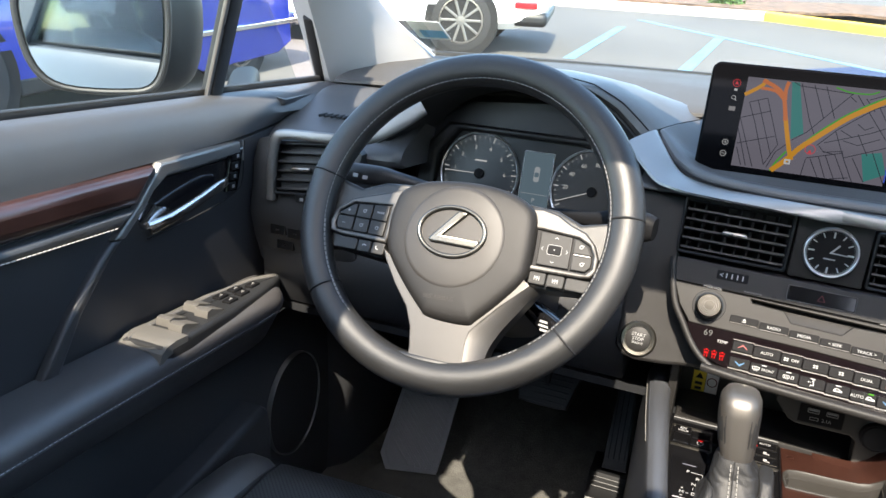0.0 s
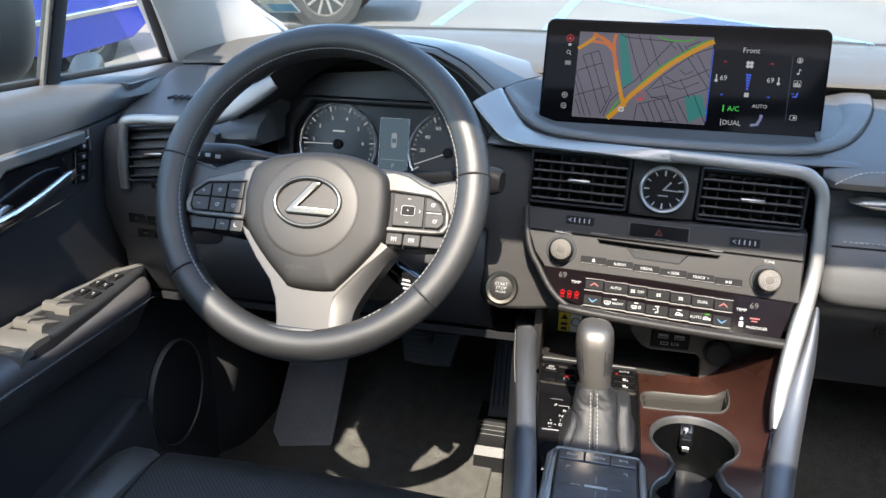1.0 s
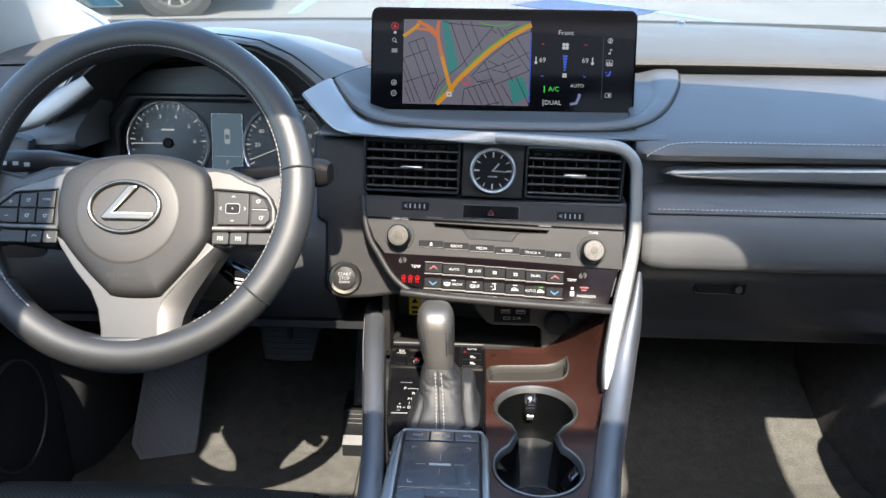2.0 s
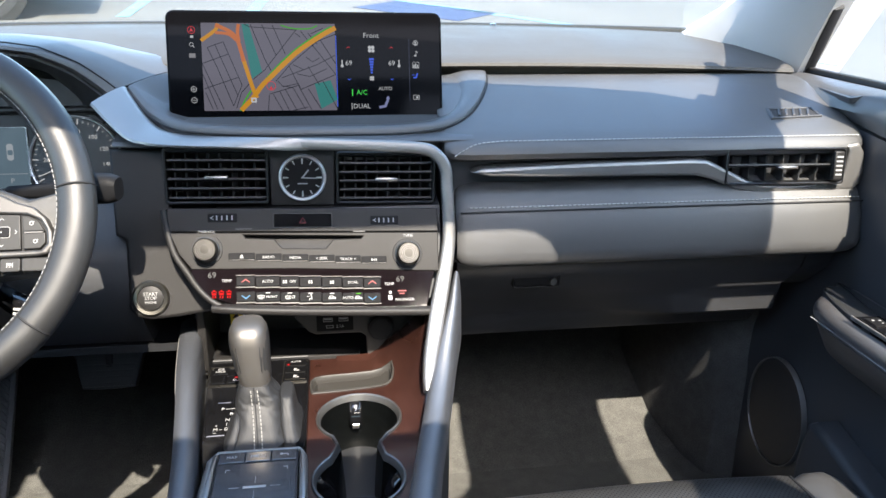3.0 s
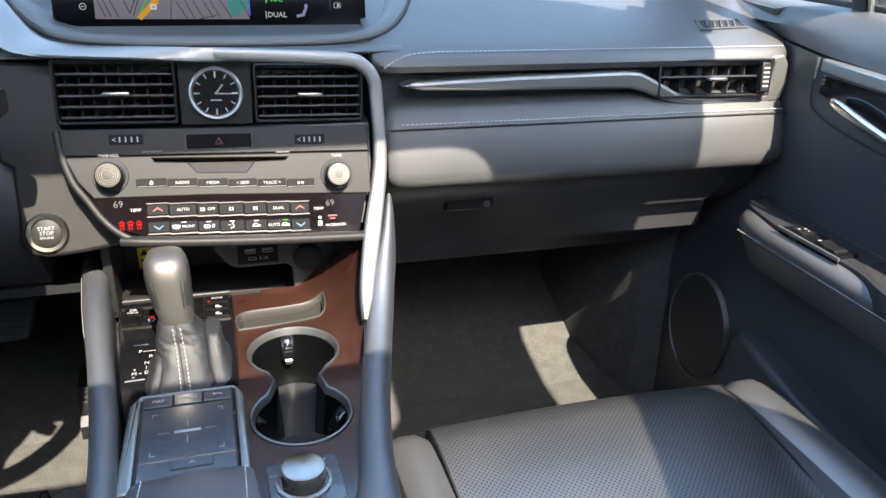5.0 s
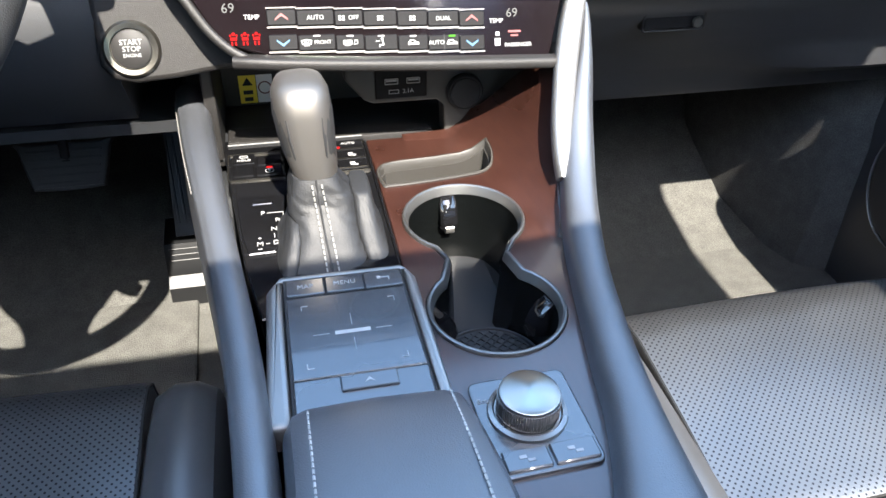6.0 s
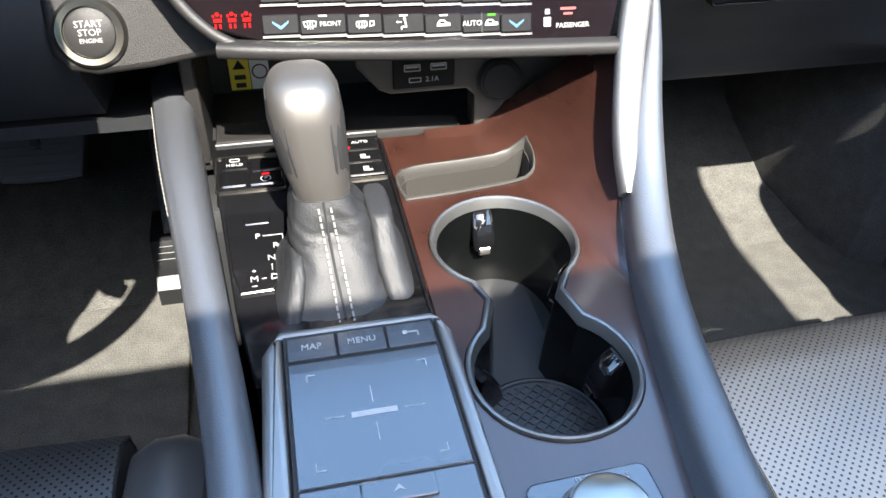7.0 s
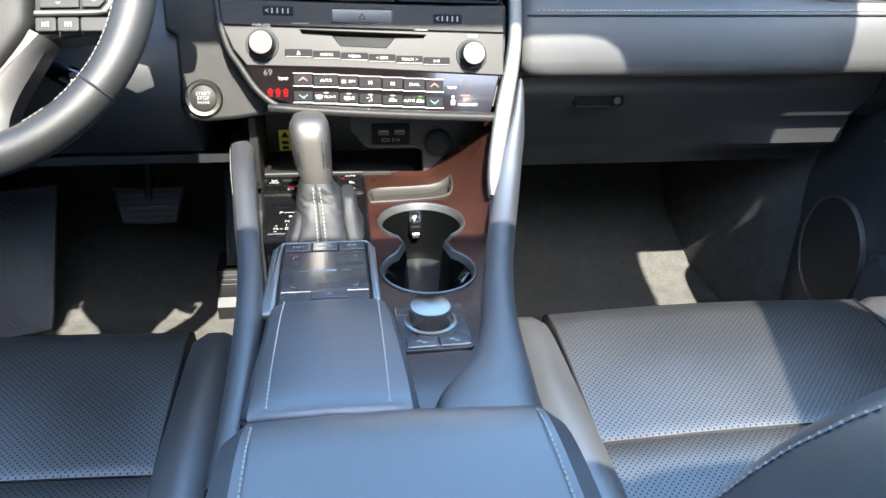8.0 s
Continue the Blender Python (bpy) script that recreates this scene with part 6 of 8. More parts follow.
sw = part("dial_switch", box((-0.614, 0.843, 1.0165), (0.020, 0.008, 0.010), 0.0015, 2), BUTTON, dash)
part("mark", box((-0.614, 0.8385, 1.0165), (0.005, 0.0006, 0.004), 0, 1), WHITE_INK, sw)
# defroster grille on the left end of the dashboard
part("demister_grille", join(*[box((-0.645 + 0.0088 * k, 0.94 + 0.001 * k, 1.1110), (0.003, 0.022, 0.004), 0.0008, 1, None) for k in range(9)]), RUBBER, dash)

# ---- instrument cluster ----
cluster = thing("instrument_cluster", (-0.352, 0.99, 1.0), "dark instrument cluster with two round gauges and a small display", "gauges")
MG = basis((-0.352, 0.985, 1.055), (1, 0, 0.0), (0, 0.22, 1))
part("panel", prism([(-0.185, -0.06), (0.165, -0.06), (0.160, 0.05), (0.10, 0.088), (0.0, 0.10), (-0.10, 0.092), (-0.165, 0.05)], -0.006, 0.0, MG), VENT_BLACK, cluster)
part("shroud", prism([(-0.165, -0.058), (0.150, -0.058), (0.150, 0.02), (0.125, 0.062), (-0.125, 0.062), (-0.162, 0.02)], 0.0, 0.012, MG, 0.006, 3, [[(-0.135, -0.052), (0.14, -0.052), (0.138, 0.015), (0.112, 0.052), (-0.108, 0.052), (-0.135, 0.018)]]), VENT_BLACK, cluster)
DIALFACE = material("gauge_face", (0.006, 0.0064, 0.0072), 0.4, bump=0)
FIG = glow("gauge_figures", (0.62, 0.64, 0.66), 0.060)


def gauge(cx, cy, r, figures, a0, a1, needle, ticks):
    g = part("gauge", lathe([(r, 0.0), (r, 0.004), (r * 0.985, 0.0058), (r * 0.955, 0.0050), (r * 0.95, 0.001), (0, 0.001)], 64, at(MG, cx, cy)), BRIGHT, cluster, "round gauge in a thin silver ring")
    part("dial_face", lathe([(r * 0.95, 0.001), (r * 0.95, 0.0014), (0, 0.0015)], 48, at(MG, cx, cy)), DIALFACE, g)
    for k in range(ticks + 1):
        a = a0 + (a1 - a0) * k / ticks
        big = k % 4 == 0
        part("tick", box((0, r * 0.87, 0.0018), (0.0013 if big else 0.0007, r * (0.13 if big else 0.05), 0.0004), 0, 1, at(MG, cx, cy) @ pose(0, 0, 0, 0, 0, a)), FIG, g)
    for k, tx in enumerate(figures):
        a = radians(a0 + (a1 - a0) * k / (len(figures) - 1) + 90)
        if tx:
            part("figure", writing(tx, r * 0.135, at(MG, cx + r * 0.64 * math.cos(a), cy + r * 0.64 * math.sin(a), 0.0018)), FIG, g)
    part("needle", box((0, r * 0.40, 0.0045), (0.0012, r * 0.95, 0.001), 0.0003, 1, at(MG, cx, cy) @ pose(0, 0, 0, 0, 0, needle)), FIG, g, "white needle")
    part("needle_hub", lathe([(r * 0.12, 0.002), (r * 0.12, 0.0045), (r * 0.10, 0.0055), (0, 0.0058)], 28, at(MG, cx, cy)), BUTTON, g)
    return g


gauge(-0.0745, -0.002, 0.0555, ["", "1", "2", "3", "4", "5", "6", ""], 118, -120, 91, 28)
gauge(0.0795, -0.004, 0.0545, ["", "20", "40", "60", "80", "100", "120", "140", "160"], 118, -128, 112, 32)
part("display", prism(moved(rounded(0.040, 0.072, 0.002), 0.0045, 0.001), 0.0, 0.0015, MG), glow("display_blue", (0.10, 0.15, 0.19), 0.075), cluster, "lit grey-blue display", 0)
SHOWN = glow("display_marks", (0.45, 0.50, 0.55), 0.05)
part("display_car", prism(moved(rounded(0.0075, 0.0200, 0.0030), 0.0045, 0.008), 0.0015, 0.0018, MG, 0, 1, [moved(rounded(0.0060, 0.0060, 0.0015), 0.0045, 0.0075)]), SHOWN, cluster, "", 0)
part("display_rule", bar(MG, 0.0045, -0.0180, 0.036, 0.0006, 0.0015, 0.0018), SHOWN, cluster, "", 0)
part("lettering", writing("P", 0.0085, at(MG, 0.0045, -0.0265, 0.0016)), SHOWN, cluster)
part("display_frame", prism(moved(rounded(0.0412, 0.0732, 0.002), 0.0045, 0.001), 0.0, 0.0018, MG, 0, 1, [moved(rounded(0.0402, 0.0722, 0.002), 0.0045, 0.001)]), BRIGHT, cluster)
part("green_lamp", bar(MG, -0.142, 0.012, 0.0075, 0.0028, 0.0, 0.001), GREEN, cluster, "lit green lamp", 0)
part("print_bar", bars(MG, [(-0.0745, 0.0155, 0.017, 0.0022)], 0.0016, 0.0019), FIG, cluster)

# ---- steering wheel ----
RIM_THREAD = material("rim_thread", (0.13, 0.13, 0.13), 0.7, bump=0)
WHEEL_KEY = material("wheel_key_grey", (0.0125, 0.0123, 0.0120), 0.5, grain=1500, bump=0.05, spec=0.25)
WM = basis((-0.344, 0.702, 1.072), (1, 0, 0.004), (0, 0.5, 0.866))
wheel = thing("steering_wheel", (-0.344, 0.76, 1.0), "black leather steering wheel with silver spokes and grey stitching", "steering wheel")
R_RIM, N_RIM = 0.1565, 96
rings = []
for k in range(N_RIM):
    a = 2 * math.pi * k / N_RIM
    d = Vector((math.cos(a), math.sin(a), 0))
    ring = []
    for j in range(14):
        b = 2 * math.pi * j / 14
        rr = 0.0155 + 0.0012 * math.cos(2 * b)
        ring.append(WM @ (d * (R_RIM + rr * math.cos(b)) + Vector((0, 0, rr * 1.12 * math.sin(b)))))
    rings.append(ring)
part("rim", loft(rings, False, True, True), WHEEL_HIDE, wheel)
for a in (8, 172, 218, 322):
    d = Vector((math.cos(radians(a)), math.sin(radians(a)), 0))
    part("rim_seam", tube([WM @ (d * (R_RIM + 0.0160 * math.cos(radians(b))) + Vector((0, 0, 0.0170 * math.sin(radians(b))))) for b in range(-30, 215, 12)], 0.0010, 6, up=WM.to_3x3() @ Vector((-d.y, d.x, 0))), RUBBER, wheel)
st = [WM @ Vector((0.1432 * math.cos(radians(a)), 0.1432 * math.sin(radians(a)), 0.0102)) for a in range(-50, 231, 3)]
part("stitching", stitches(st, 0.0050, 0.0008, 0.0003, WM.to_3x3() @ Vector((0, 0, 1))), RIM_THREAD, wheel)
for a0, a1 in ((-170, -125), (-62, -50)):
    part("stitching", stitches([WM @ Vector((0.1425 * math.cos(radians(a)), 0.1425 * math.sin(radians(a)), 0.0096)) for a in range(a0, a1, 2)], 0.0050, 0.0008, 0.0003, WM.to_3x3() @ Vector((0, 0, 1))), RIM_THREAD, wheel)
hub = smooth_path([(-0.069, 0.000), (-0.064, 0.0155), (-0.043, 0.0275), (-0.007, 0.0335), (0.027, 0.0335), (0.054, 0.0275), (0.072, 0.0160), (0.0775, -0.003), (0.0790, -0.033), (0.0765, -0.052), (0.0610, -0.0750), (0.0420, -0.0975), (0.0345, -0.1035), (0.0100, -0.1048), (-0.0085, -0.1030), (-0.0150, -0.0985), (-0.0360, -0.0795), (-0.0560, -0.0580), (-0.0660, -0.042), (-0.0700, -0.018)], 5, True)
HC = (0.004, -0.034)
part("airbag_cover", loft([[WM @ Vector((HC[0] + (x - HC[0]) * k, HC[1] + (y - HC[1]) * k, z)) for x, y in hub] for k, z in ((0.94, -0.040), (0.985, -0.008), (1.0, 0.002), (0.996, 0.0065), (0.984, 0.0100), (0.962, 0.0128), (0.93, 0.0148), (0.88, 0.0162), (0.80, 0.0172), (0.66, 0.0182), (0.45, 0.0190))]), HUB, wheel)
part("lettering", writing("SRS AIRBAG", 0.0058, basis((-0.341, 0.6447, 1.0082), (1, 0, 0.05), (0.0, 0.41, 0.91)) @ Matrix.Translation((0, 0, 0.0004))), FIELD, wheel)
part("emblem_field", lathe([(0.0510, 0.0130), (0.0505, 0.0172), (0.0490, 0.0188), (0.046, 0.0196), (0.030, 0.0206), (0.0, 0.0209)], 64, at(WM, 0.003, -0.0245)), FIELD, wheel)
em = at(WM, 0.001, -0.0205, 0.0200)
part("emblem_ring", prism(ellipse(0, 0, 0.0350, 0.0258, 64), 0.0, 0.0042, em, 0.0018, 3, [ellipse(0, 0, 0.0308, 0.0216, 64)]), KNOB, wheel, "satin silver oval emblem")
part("emblem_bar", prism([(-0.0195, -0.0085), (0.0005, 0.0175), (0.0030, 0.0208), (0.0125, 0.0196), (0.0100, 0.0160), (-0.0085, -0.0052), (0.0300, -0.0052), (0.0270, -0.0128), (-0.0180, -0.0128), (-0.0205, -0.0110)], 0.0, 0.0046, em, 0.0016, 3), KNOB, wheel, "satin silver oval emblem")
part("lettering", writing("SRS AIRBAG", 0.0056, at(WM, 0.004, -0.0800, 0.0166)), FIELD, wheel)
ridge = [(0.0385, -0.146), (0.0375, -0.1352), (0.0362, -0.120), (0.0375, -0.1086), (0.046, -0.097), (0.060, -0.080), (0.083, -0.0547)]
verge = [(0.0560, -0.146), (0.0551, -0.1326), (0.0560, -0.122), (0.0590, -0.1120), (0.0655, -0.098), (0.0760, -0.080), (0.0891, -0.0575)]
lower = [(-0.0690, -0.046), (-0.0639, -0.0563), (-0.0480, -0.078), (-0.0303, -0.0976), (-0.0215, -0.115), (-0.0169, -0.1342), (-0.0160, -0.146)] + ridge + [(0.0760, -0.050), (0.0690, -0.060), (0.0550, -0.077), (0.0370, -0.0945), (0.010, -0.0990), (-0.011, -0.0965), (-0.034, -0.0765), (-0.056, -0.054)]
spoke_low = part("lower_spoke", prism(lower, -0.020, 0.0085, WM, 0.0012, 2), SPOKE, wheel, "satin silver lower spoke")
part("spoke_facet", loft([[WM @ Vector(p) for p in ((a[0], a[1], 0.0080), ((a[0] + b[0]) / 2, (a[1] + b[1]) / 2, 0.0055), (*b, -0.0010), (*b, -0.020), (a[0], a[1], -0.020))] for a, b in zip(smooth_path(ridge, 3), smooth_path(verge, 3))]), SPOKE, spoke_low)
part("rim_root", prism([(-0.040, -0.1385), (0.064, -0.1385), (0.058, -0.158), (-0.036, -0.158)], -0.012, 0.0100, WM, 0.005, 3), WHEEL_HIDE, wheel)
POD_R = [(0.066, 0.0195), (0.0791, 0.0205), (0.0941, 0.0172), (0.108, 0.0095), (0.1225, 0.0045), (0.1325, -0.0052), (0.1382, -0.0177), (0.1386, -0.0300), (0.1345, -0.0368), (0.1250, -0.0385), (0.076, -0.0395), (0.070, -0.020)]
HOLE_R = [(0.0752, -0.0340), (0.1290, -0.0330), (0.1335, -0.0275), (0.1325, -0.0155), (0.1275, -0.0072), (0.117, -0.0022), (0.081, 0.0003), (0.0752, 0.0003)]
POD_L = [(-0.060, 0.0185), (-0.083, 0.0110), (-0.117, 0.0000), (-0.1325, -0.0125), (-0.1372, -0.0270), (-0.1340, -0.0375), (-0.1220, -0.0400), (-0.070, -0.0405), (-0.066, -0.02)]
HOLE_L = [(-0.0738, -0.0012), (-0.1150, -0.0052), (-0.1290, -0.0158), (-0.1305, -0.0290), (-0.1270, -0.0348), (-0.0732, -0.0350)]
KEYS_R = [[(0.0815, -0.0008), (0.1115, -0.0024), (0.1130, -0.0322), (0.0830, -0.0328)], [(0.1135, -0.0030), (0.1190, -0.0040), (0.1268, -0.0085), (0.1318, -0.0168), (0.1142, -0.0168)], [(0.1143, -0.0182), (0.1322, -0.0182), (0.1326, -0.0272), (0.1284, -0.0320), (0.1150, -0.0322)]]
KEYS_L = [[(-0.1105, -0.0062), (-0.1150, -0.0066), (-0.1278, -0.0168), (-0.1286, -0.0190), (-0.1105, -0.0190)], [(-0.1105, -0.0203), (-0.1290, -0.0203), (-0.1292, -0.0285), (-0.1262, -0.0338), (-0.1105, -0.0340)], [(-0.0932, -0.0045), (-0.1092, -0.0060), (-0.1092, -0.0190), (-0.0932, -0.0190)], [(-0.0932, -0.0203), (-0.1092, -0.0203), (-0.1092, -0.0340), (-0.0932, -0.0342)], [(-0.0752, -0.0028), (-0.0919, -0.0044), (-0.0919, -0.0190), (-0.0752, -0.0190)], [(-0.0752, -0.0203), (-0.0919, -0.0203), (-0.0919, -0.0342), (-0.0752, -0.0344)]]
for s, pod_o, pod_h, keys in ((1, POD_R, HOLE_R, KEYS_R), (-1, POD_L, HOLE_L, KEYS_L)):
    spoke = [(0.060, 0.026), (0.090, 0.024), (0.115, 0.014), (0.148, 0.022), (0.152, -0.055), (0.134, -0.050), (0.074, -0.056)]
    part("side_spoke", prism([(s * x, y) for x, y in spoke], -0.030, -0.004, WM, 0.004, 3), WHEEL_HIDE, wheel)
    pd = part("silver_pod", prism(pod_o, -0.012, 0.0050, WM, 0.0022, 3, [pod_h]), SPOKE, wheel, "satin silver key frame")
    part("key_field", prism(pod_h, -0.004, 0.0022, WM), RUBBER, pd)
    for k, o in enumerate(keys):
        kx = part("key", prism(o, 0.000, 0.0052, WM, 0.0009, 2), WHEEL_KEY, pd)
        cx, cy = sum(p[0] for p in o) / len(o), sum(p[1] for p in o) / len(o)
        if s > 0 and k == 0:
            part("centre_key", prism(moved(rounded(0.0125, 0.0088, 0.0018), cx, cy), 0.0052, 0.0064, WM, 0.0006, 2), BUTTON, kx)
            part("centre_line", prism(moved(rounded(0.0136, 0.0098, 0.0022), cx, cy), 0.0052, 0.0055, WM, 0, 1, [moved(rounded(0.0128, 0.0090, 0.0018), cx, cy)]), GREY_INK, kx)
            part("dot", prism(ellipse(cx, cy, 0.0007, 0.0007, 10), 0.0064, 0.0066, WM), WHITE_INK, kx)
            for q in range(4):
                am = at(WM, cx, cy) @ pose(0, 0, 0, 0, 0, 90 * q)
                part("arrow", join(bar(at(am, 0.0116, 0.0007) @ pose(0, 0, 0, 0, 0, -50), 0, 0, 0.0024, 0.0005, 0.0052, 0.0055), bar(at(am, 0.0116, -0.0007) @ pose(0, 0, 0, 0, 0, 50), 0, 0, 0.0024, 0.0005, 0.0052, 0.0055)), WHITE_INK, kx)
        elif s < 0 and k < 2:
            part("mark", bars(WM, [(cx, cy, 0.0034, 0.0006)] + ([(cx, cy, 0.0006, 0.0034)] if k == 0 else []), 0.0052, 0.0055), WHITE_INK, kx)
        elif s < 0 and k == 4:
            part("lettering", writing("MODE", 0.0030, at(WM, cx, cy, 0.0053)), WHITE_INK, kx)
        else:
            part("mark", join(prism(ellipse(cx, cy, 0.0018, 0.0018, 14), 0.0052, 0.0055, WM, 0, 1, [ellipse(cx, cy, 0.0012, 0.0012, 14)]), bar(WM, cx + 0.0016, cy + 0.0014, 0.0018, 0.0005, 0.0052, 0.0056)), GREY_INK, kx)
    if s > 0:
        part("key_line", bar(WM, 0.1228, -0.0175, 0.0150, 0.0006, 0.0022, 0.0050), DARK_METAL, pd)
    for k, (x0, x1) in enumerate(((0.0785, 0.0945), (0.0955, 0.1120), (0.1130, 0.1360)) if s > 0 else ((0.0705, 0.0845), (0.0855, 0.1000), (0.1010, 0.1270))):
        x, top, low = s * (x0 + x1) / 2, (-0.0395 if s > 0 else -0.0410), (-0.0512 if s > 0 else -0.0530)
        kx = part("low_key", prism(moved(rounded(x1 - x0, top - low, 0.0018), x, (top + low) / 2), -0.008, 0.0035, WM, 0.001, 2), WHEEL_KEY, wheel)
        y = (top + low) / 2
        if k < 2 and s > 0:
            part("mark", bars(WM, [(x - 0.0022, y, 0.0006, 0.0040), (x + 0.0022, y, 0.0006, 0.0040), (x, y + 0.0006, 0.0022, 0.0020), (x, y - 0.0016, 0.0010, 0.0008)], 0.0035, 0.0038), WHITE_INK, kx)
        elif k < 2:
            part("mark", sweep([WM @ Vector((x + 0.0022 * math.cos(radians(q)), y - 0.0008 + 0.0022 * math.sin(radians(q)), 0.0037)) for q in range(20, 161, 20)] if k else [WM @ Vector((x + 0.0022 * math.cos(radians(q)), y + 0.001 + 0.0022 * math.sin(radians(q)), 0.0037)) for q in range(150, 291, 20)], rounded(0.0009, 0.0004, 0.0001, 1), WM.to_3x3() @ Vector((0, 0, 1))), WHITE_INK, kx)

column = thing("steering_column", (-0.344, 0.84, 0.95), "black steering column with stalks", "steering column")
rings = [[WM @ Vector((0.055 * u * k, -0.02 + 0.05 * v * k, w)) for u, v in rounded(2, 2, 0.7, 3)] for w, k in ((-0.03, 0.9), (-0.05, 1.1), (-0.12, 1.25), (-0.22, 1.3))]
part("shroud", loft(rings), HARD_PLASTIC, column)
part("light_stalk", sweep(smooth_path([(-0.40, 0.79, 1.07, 0.7, 0.7), (-0.45, 0.772, 1.081, 1, 1), (-0.47, 0.77, 1.082, 1.25, 1.25), (-0.515, 0.765, 1.081, 1.3, 1.3), (-0.520, 0.765, 1.081, 0.9, 0.9)], 4), rounded(0.016, 0.017, 0.006, 3)), HARD_PLASTIC, column)
part("mark", bars(basis((-0.495, 0.7535, 1.083), (1, 0, 0), (0, 0.3, 1)), [(-0.008, 0, 0.005, 0.004), (0.004, 0, 0.006, 0.004), (0.016, -0.001, 0.006, 0.004)]), GREY_INK, column)
part("wiper_stalk", sweep(smooth_path([(-0.28, 0.80, 1.065, 0.7, 0.7), (-0.23, 0.78, 1.071, 1, 1), (-0.205, 0.775, 1.074, 1.7, 1.7), (-0.178, 0.768, 1.075, 1.75, 1.75), (-0.168, 0.766, 1.075, 1.4, 1.3)], 4), rounded(0.014, 0.016, 0.005, 3)), BUTTON, column)
part("cruise_lever", sweep(smooth_path([(-0.30, 0.76, 0.985, 0.8, 0.8), (-0.265, 0.725, 0.981, 1, 1), (-0.240, 0.712, 0.972, 1.1, 1.1), (-0.230, 0.708, 0.968, 0.8, 0.8)], 4), rounded(0.018, 0.020, 0.006, 3)), GLOSS, column)
part("print_bar", bars(basis((-0.250, 0.7035, 0.977), (1, 0.4, -0.3), (0, 0.4, 1)), [(0, 0.004, 0.014, 0.0022), (0.001, 0, 0.016, 0.0022), (0.002, -0.004, 0.013, 0.0022)]), WHITE_INK, column)

# ---- on the console ----
shifter = thing("gear_lever", (-0.05, 0.75, TOPZ), "gear lever with satin metal knob and stitched grey leather boot", "gear lever")
rings = []
for z, cx, cy, rx, ry in ((0.858, -0.0545, 0.7575, 0.0150, 0.0165), (0.866, -0.0550, 0.7590, 0.0160, 0.0175), (0.880, -0.0570, 0.7625, 0.0178, 0.0190), (0.895, -0.0585, 0.7665, 0.0192, 0.0210), (0.908, -0.0595, 0.7690, 0.0198, 0.0220), (0.9180, -0.0600, 0.7700, 0.0190, 0.0210), (0.9240, -0.0600, 0.7705, 0.0160, 0.0175), (0.9268, -0.0600, 0.7708, 0.0110, 0.0120), (0.9276, -0.0600, 0.7710, 0.0050, 0.0060)):
    rings.append([(cx + rx * u, cy + ry * v, z + 0.10 * (v * ry)) for u, v in rounded(2, 2, 0.75, 5)])
knob = part("knob", loft(rings), KNOB_METAL, shifter, "satin metal knob")
for s in (-1, 1):
    side = []
    for z, cx, cy, rx, ry in ((0.868, -0.0552, 0.7600, 0.0162, 0.010), (0.882, -0.0572, 0.763, 0.0180, 0.0150), (0.895, -0.0585, 0.7665, 0.0192, 0.0165), (0.908, -0.0595, 0.7690, 0.0198, 0.0165), (0.9175, -0.0600, 0.7700, 0.0191, 0.012)):
        wrap = [(0.25 + 0.75 * math.cos(radians(e)), math.copysign(0.25, e) + 0.75 * math.sin(radians(e))) for e in (-66, -48, -30, -10, 10, 30, 48, 66)]
        side.append([(cx + s * (rx * u + 0.0007), cy + zr * v, z + 0.1 * zr * v) for u, v in wrap for zr in (ry * 1.25,)])
    part("grip", sheet(side, 0.0006), WHEEL_HIDE, knob, "leather grip")
    part("seam", tube([row[0] for row in side], 0.0007, 6, up=(1, 0, 0)), RUBBER, knob)
def hide_sack(levels, seed, folds):
    """A soft sack of hide, from (height, left, right, front, back) levels, creased across and along."""
    rings = []
    for i, (z, xl, xr, yf, yb) in enumerate(smooth_path(levels, 5)):
        cx, cy, rx, ry = (xl + xr) / 2, (yf + yb) / 2, (xr - xl) / 2, (yb - yf) / 2
        ring = []
        for k in range(64):
            a = 2 * math.pi * k / 64
            c, sn = math.cos(a), math.sin(a)
            sq = (abs(c) ** 3.6 + abs(sn) ** 3.6) ** (-1 / 3.6)
            p = Vector((cx + rx * sq * c, cy + ry * sq * sn, z))
            w = folds * min(1.0, i / 8)
            d = 0.0012 * noise.noise(Vector((2.2 * c + seed, 2.2 * sn, 60 * z))) + 0.0005 * noise.noise(Vector((5 * c + seed, 5 * sn, 160 * z)))
            crease = abs(noise.noise(Vector((1.6 * c + seed, 1.6 * sn, 95 * z + 1.5 * c))))
            d -= 0.0012 * max(0.0, 1 - crease * 7)
            p += Vector((c, sn, 0.25)) * d * w
            ring.append(p)
        rings.append(ring)
    return loft(rings)


boot_levels = ((0.864, -0.0715, -0.0395, 0.7410, 0.7750), (0.857, -0.0735, -0.0365, 0.7375, 0.7770), (0.849, -0.0755, -0.0310, 0.7345, 0.7790), (0.840, -0.0760, -0.0290, 0.7290, 0.7800), (0.831, -0.0770, -0.0275, 0.7210, 0.7810), (0.823, -0.0800, -0.0260, 0.7120, 0.7820), (0.8165, -0.0855, -0.0240, 0.7035, 0.7840), (0.8130, -0.0880, -0.0230, 0.6990, 0.7860))
lobe_levels = ((0.8475, -0.0290, -0.0200, 0.7500, 0.7760), (0.8465, -0.0305, -0.0170, 0.7450, 0.7800), (0.842, -0.0310, -0.0155, 0.7400, 0.7820), (0.832, -0.0310, -0.0140, 0.7300, 0.7830), (0.822, -0.0300, -0.0115, 0.7180, 0.7840), (0.8130, -0.0280, -0.0075, 0.7080, 0.7850))
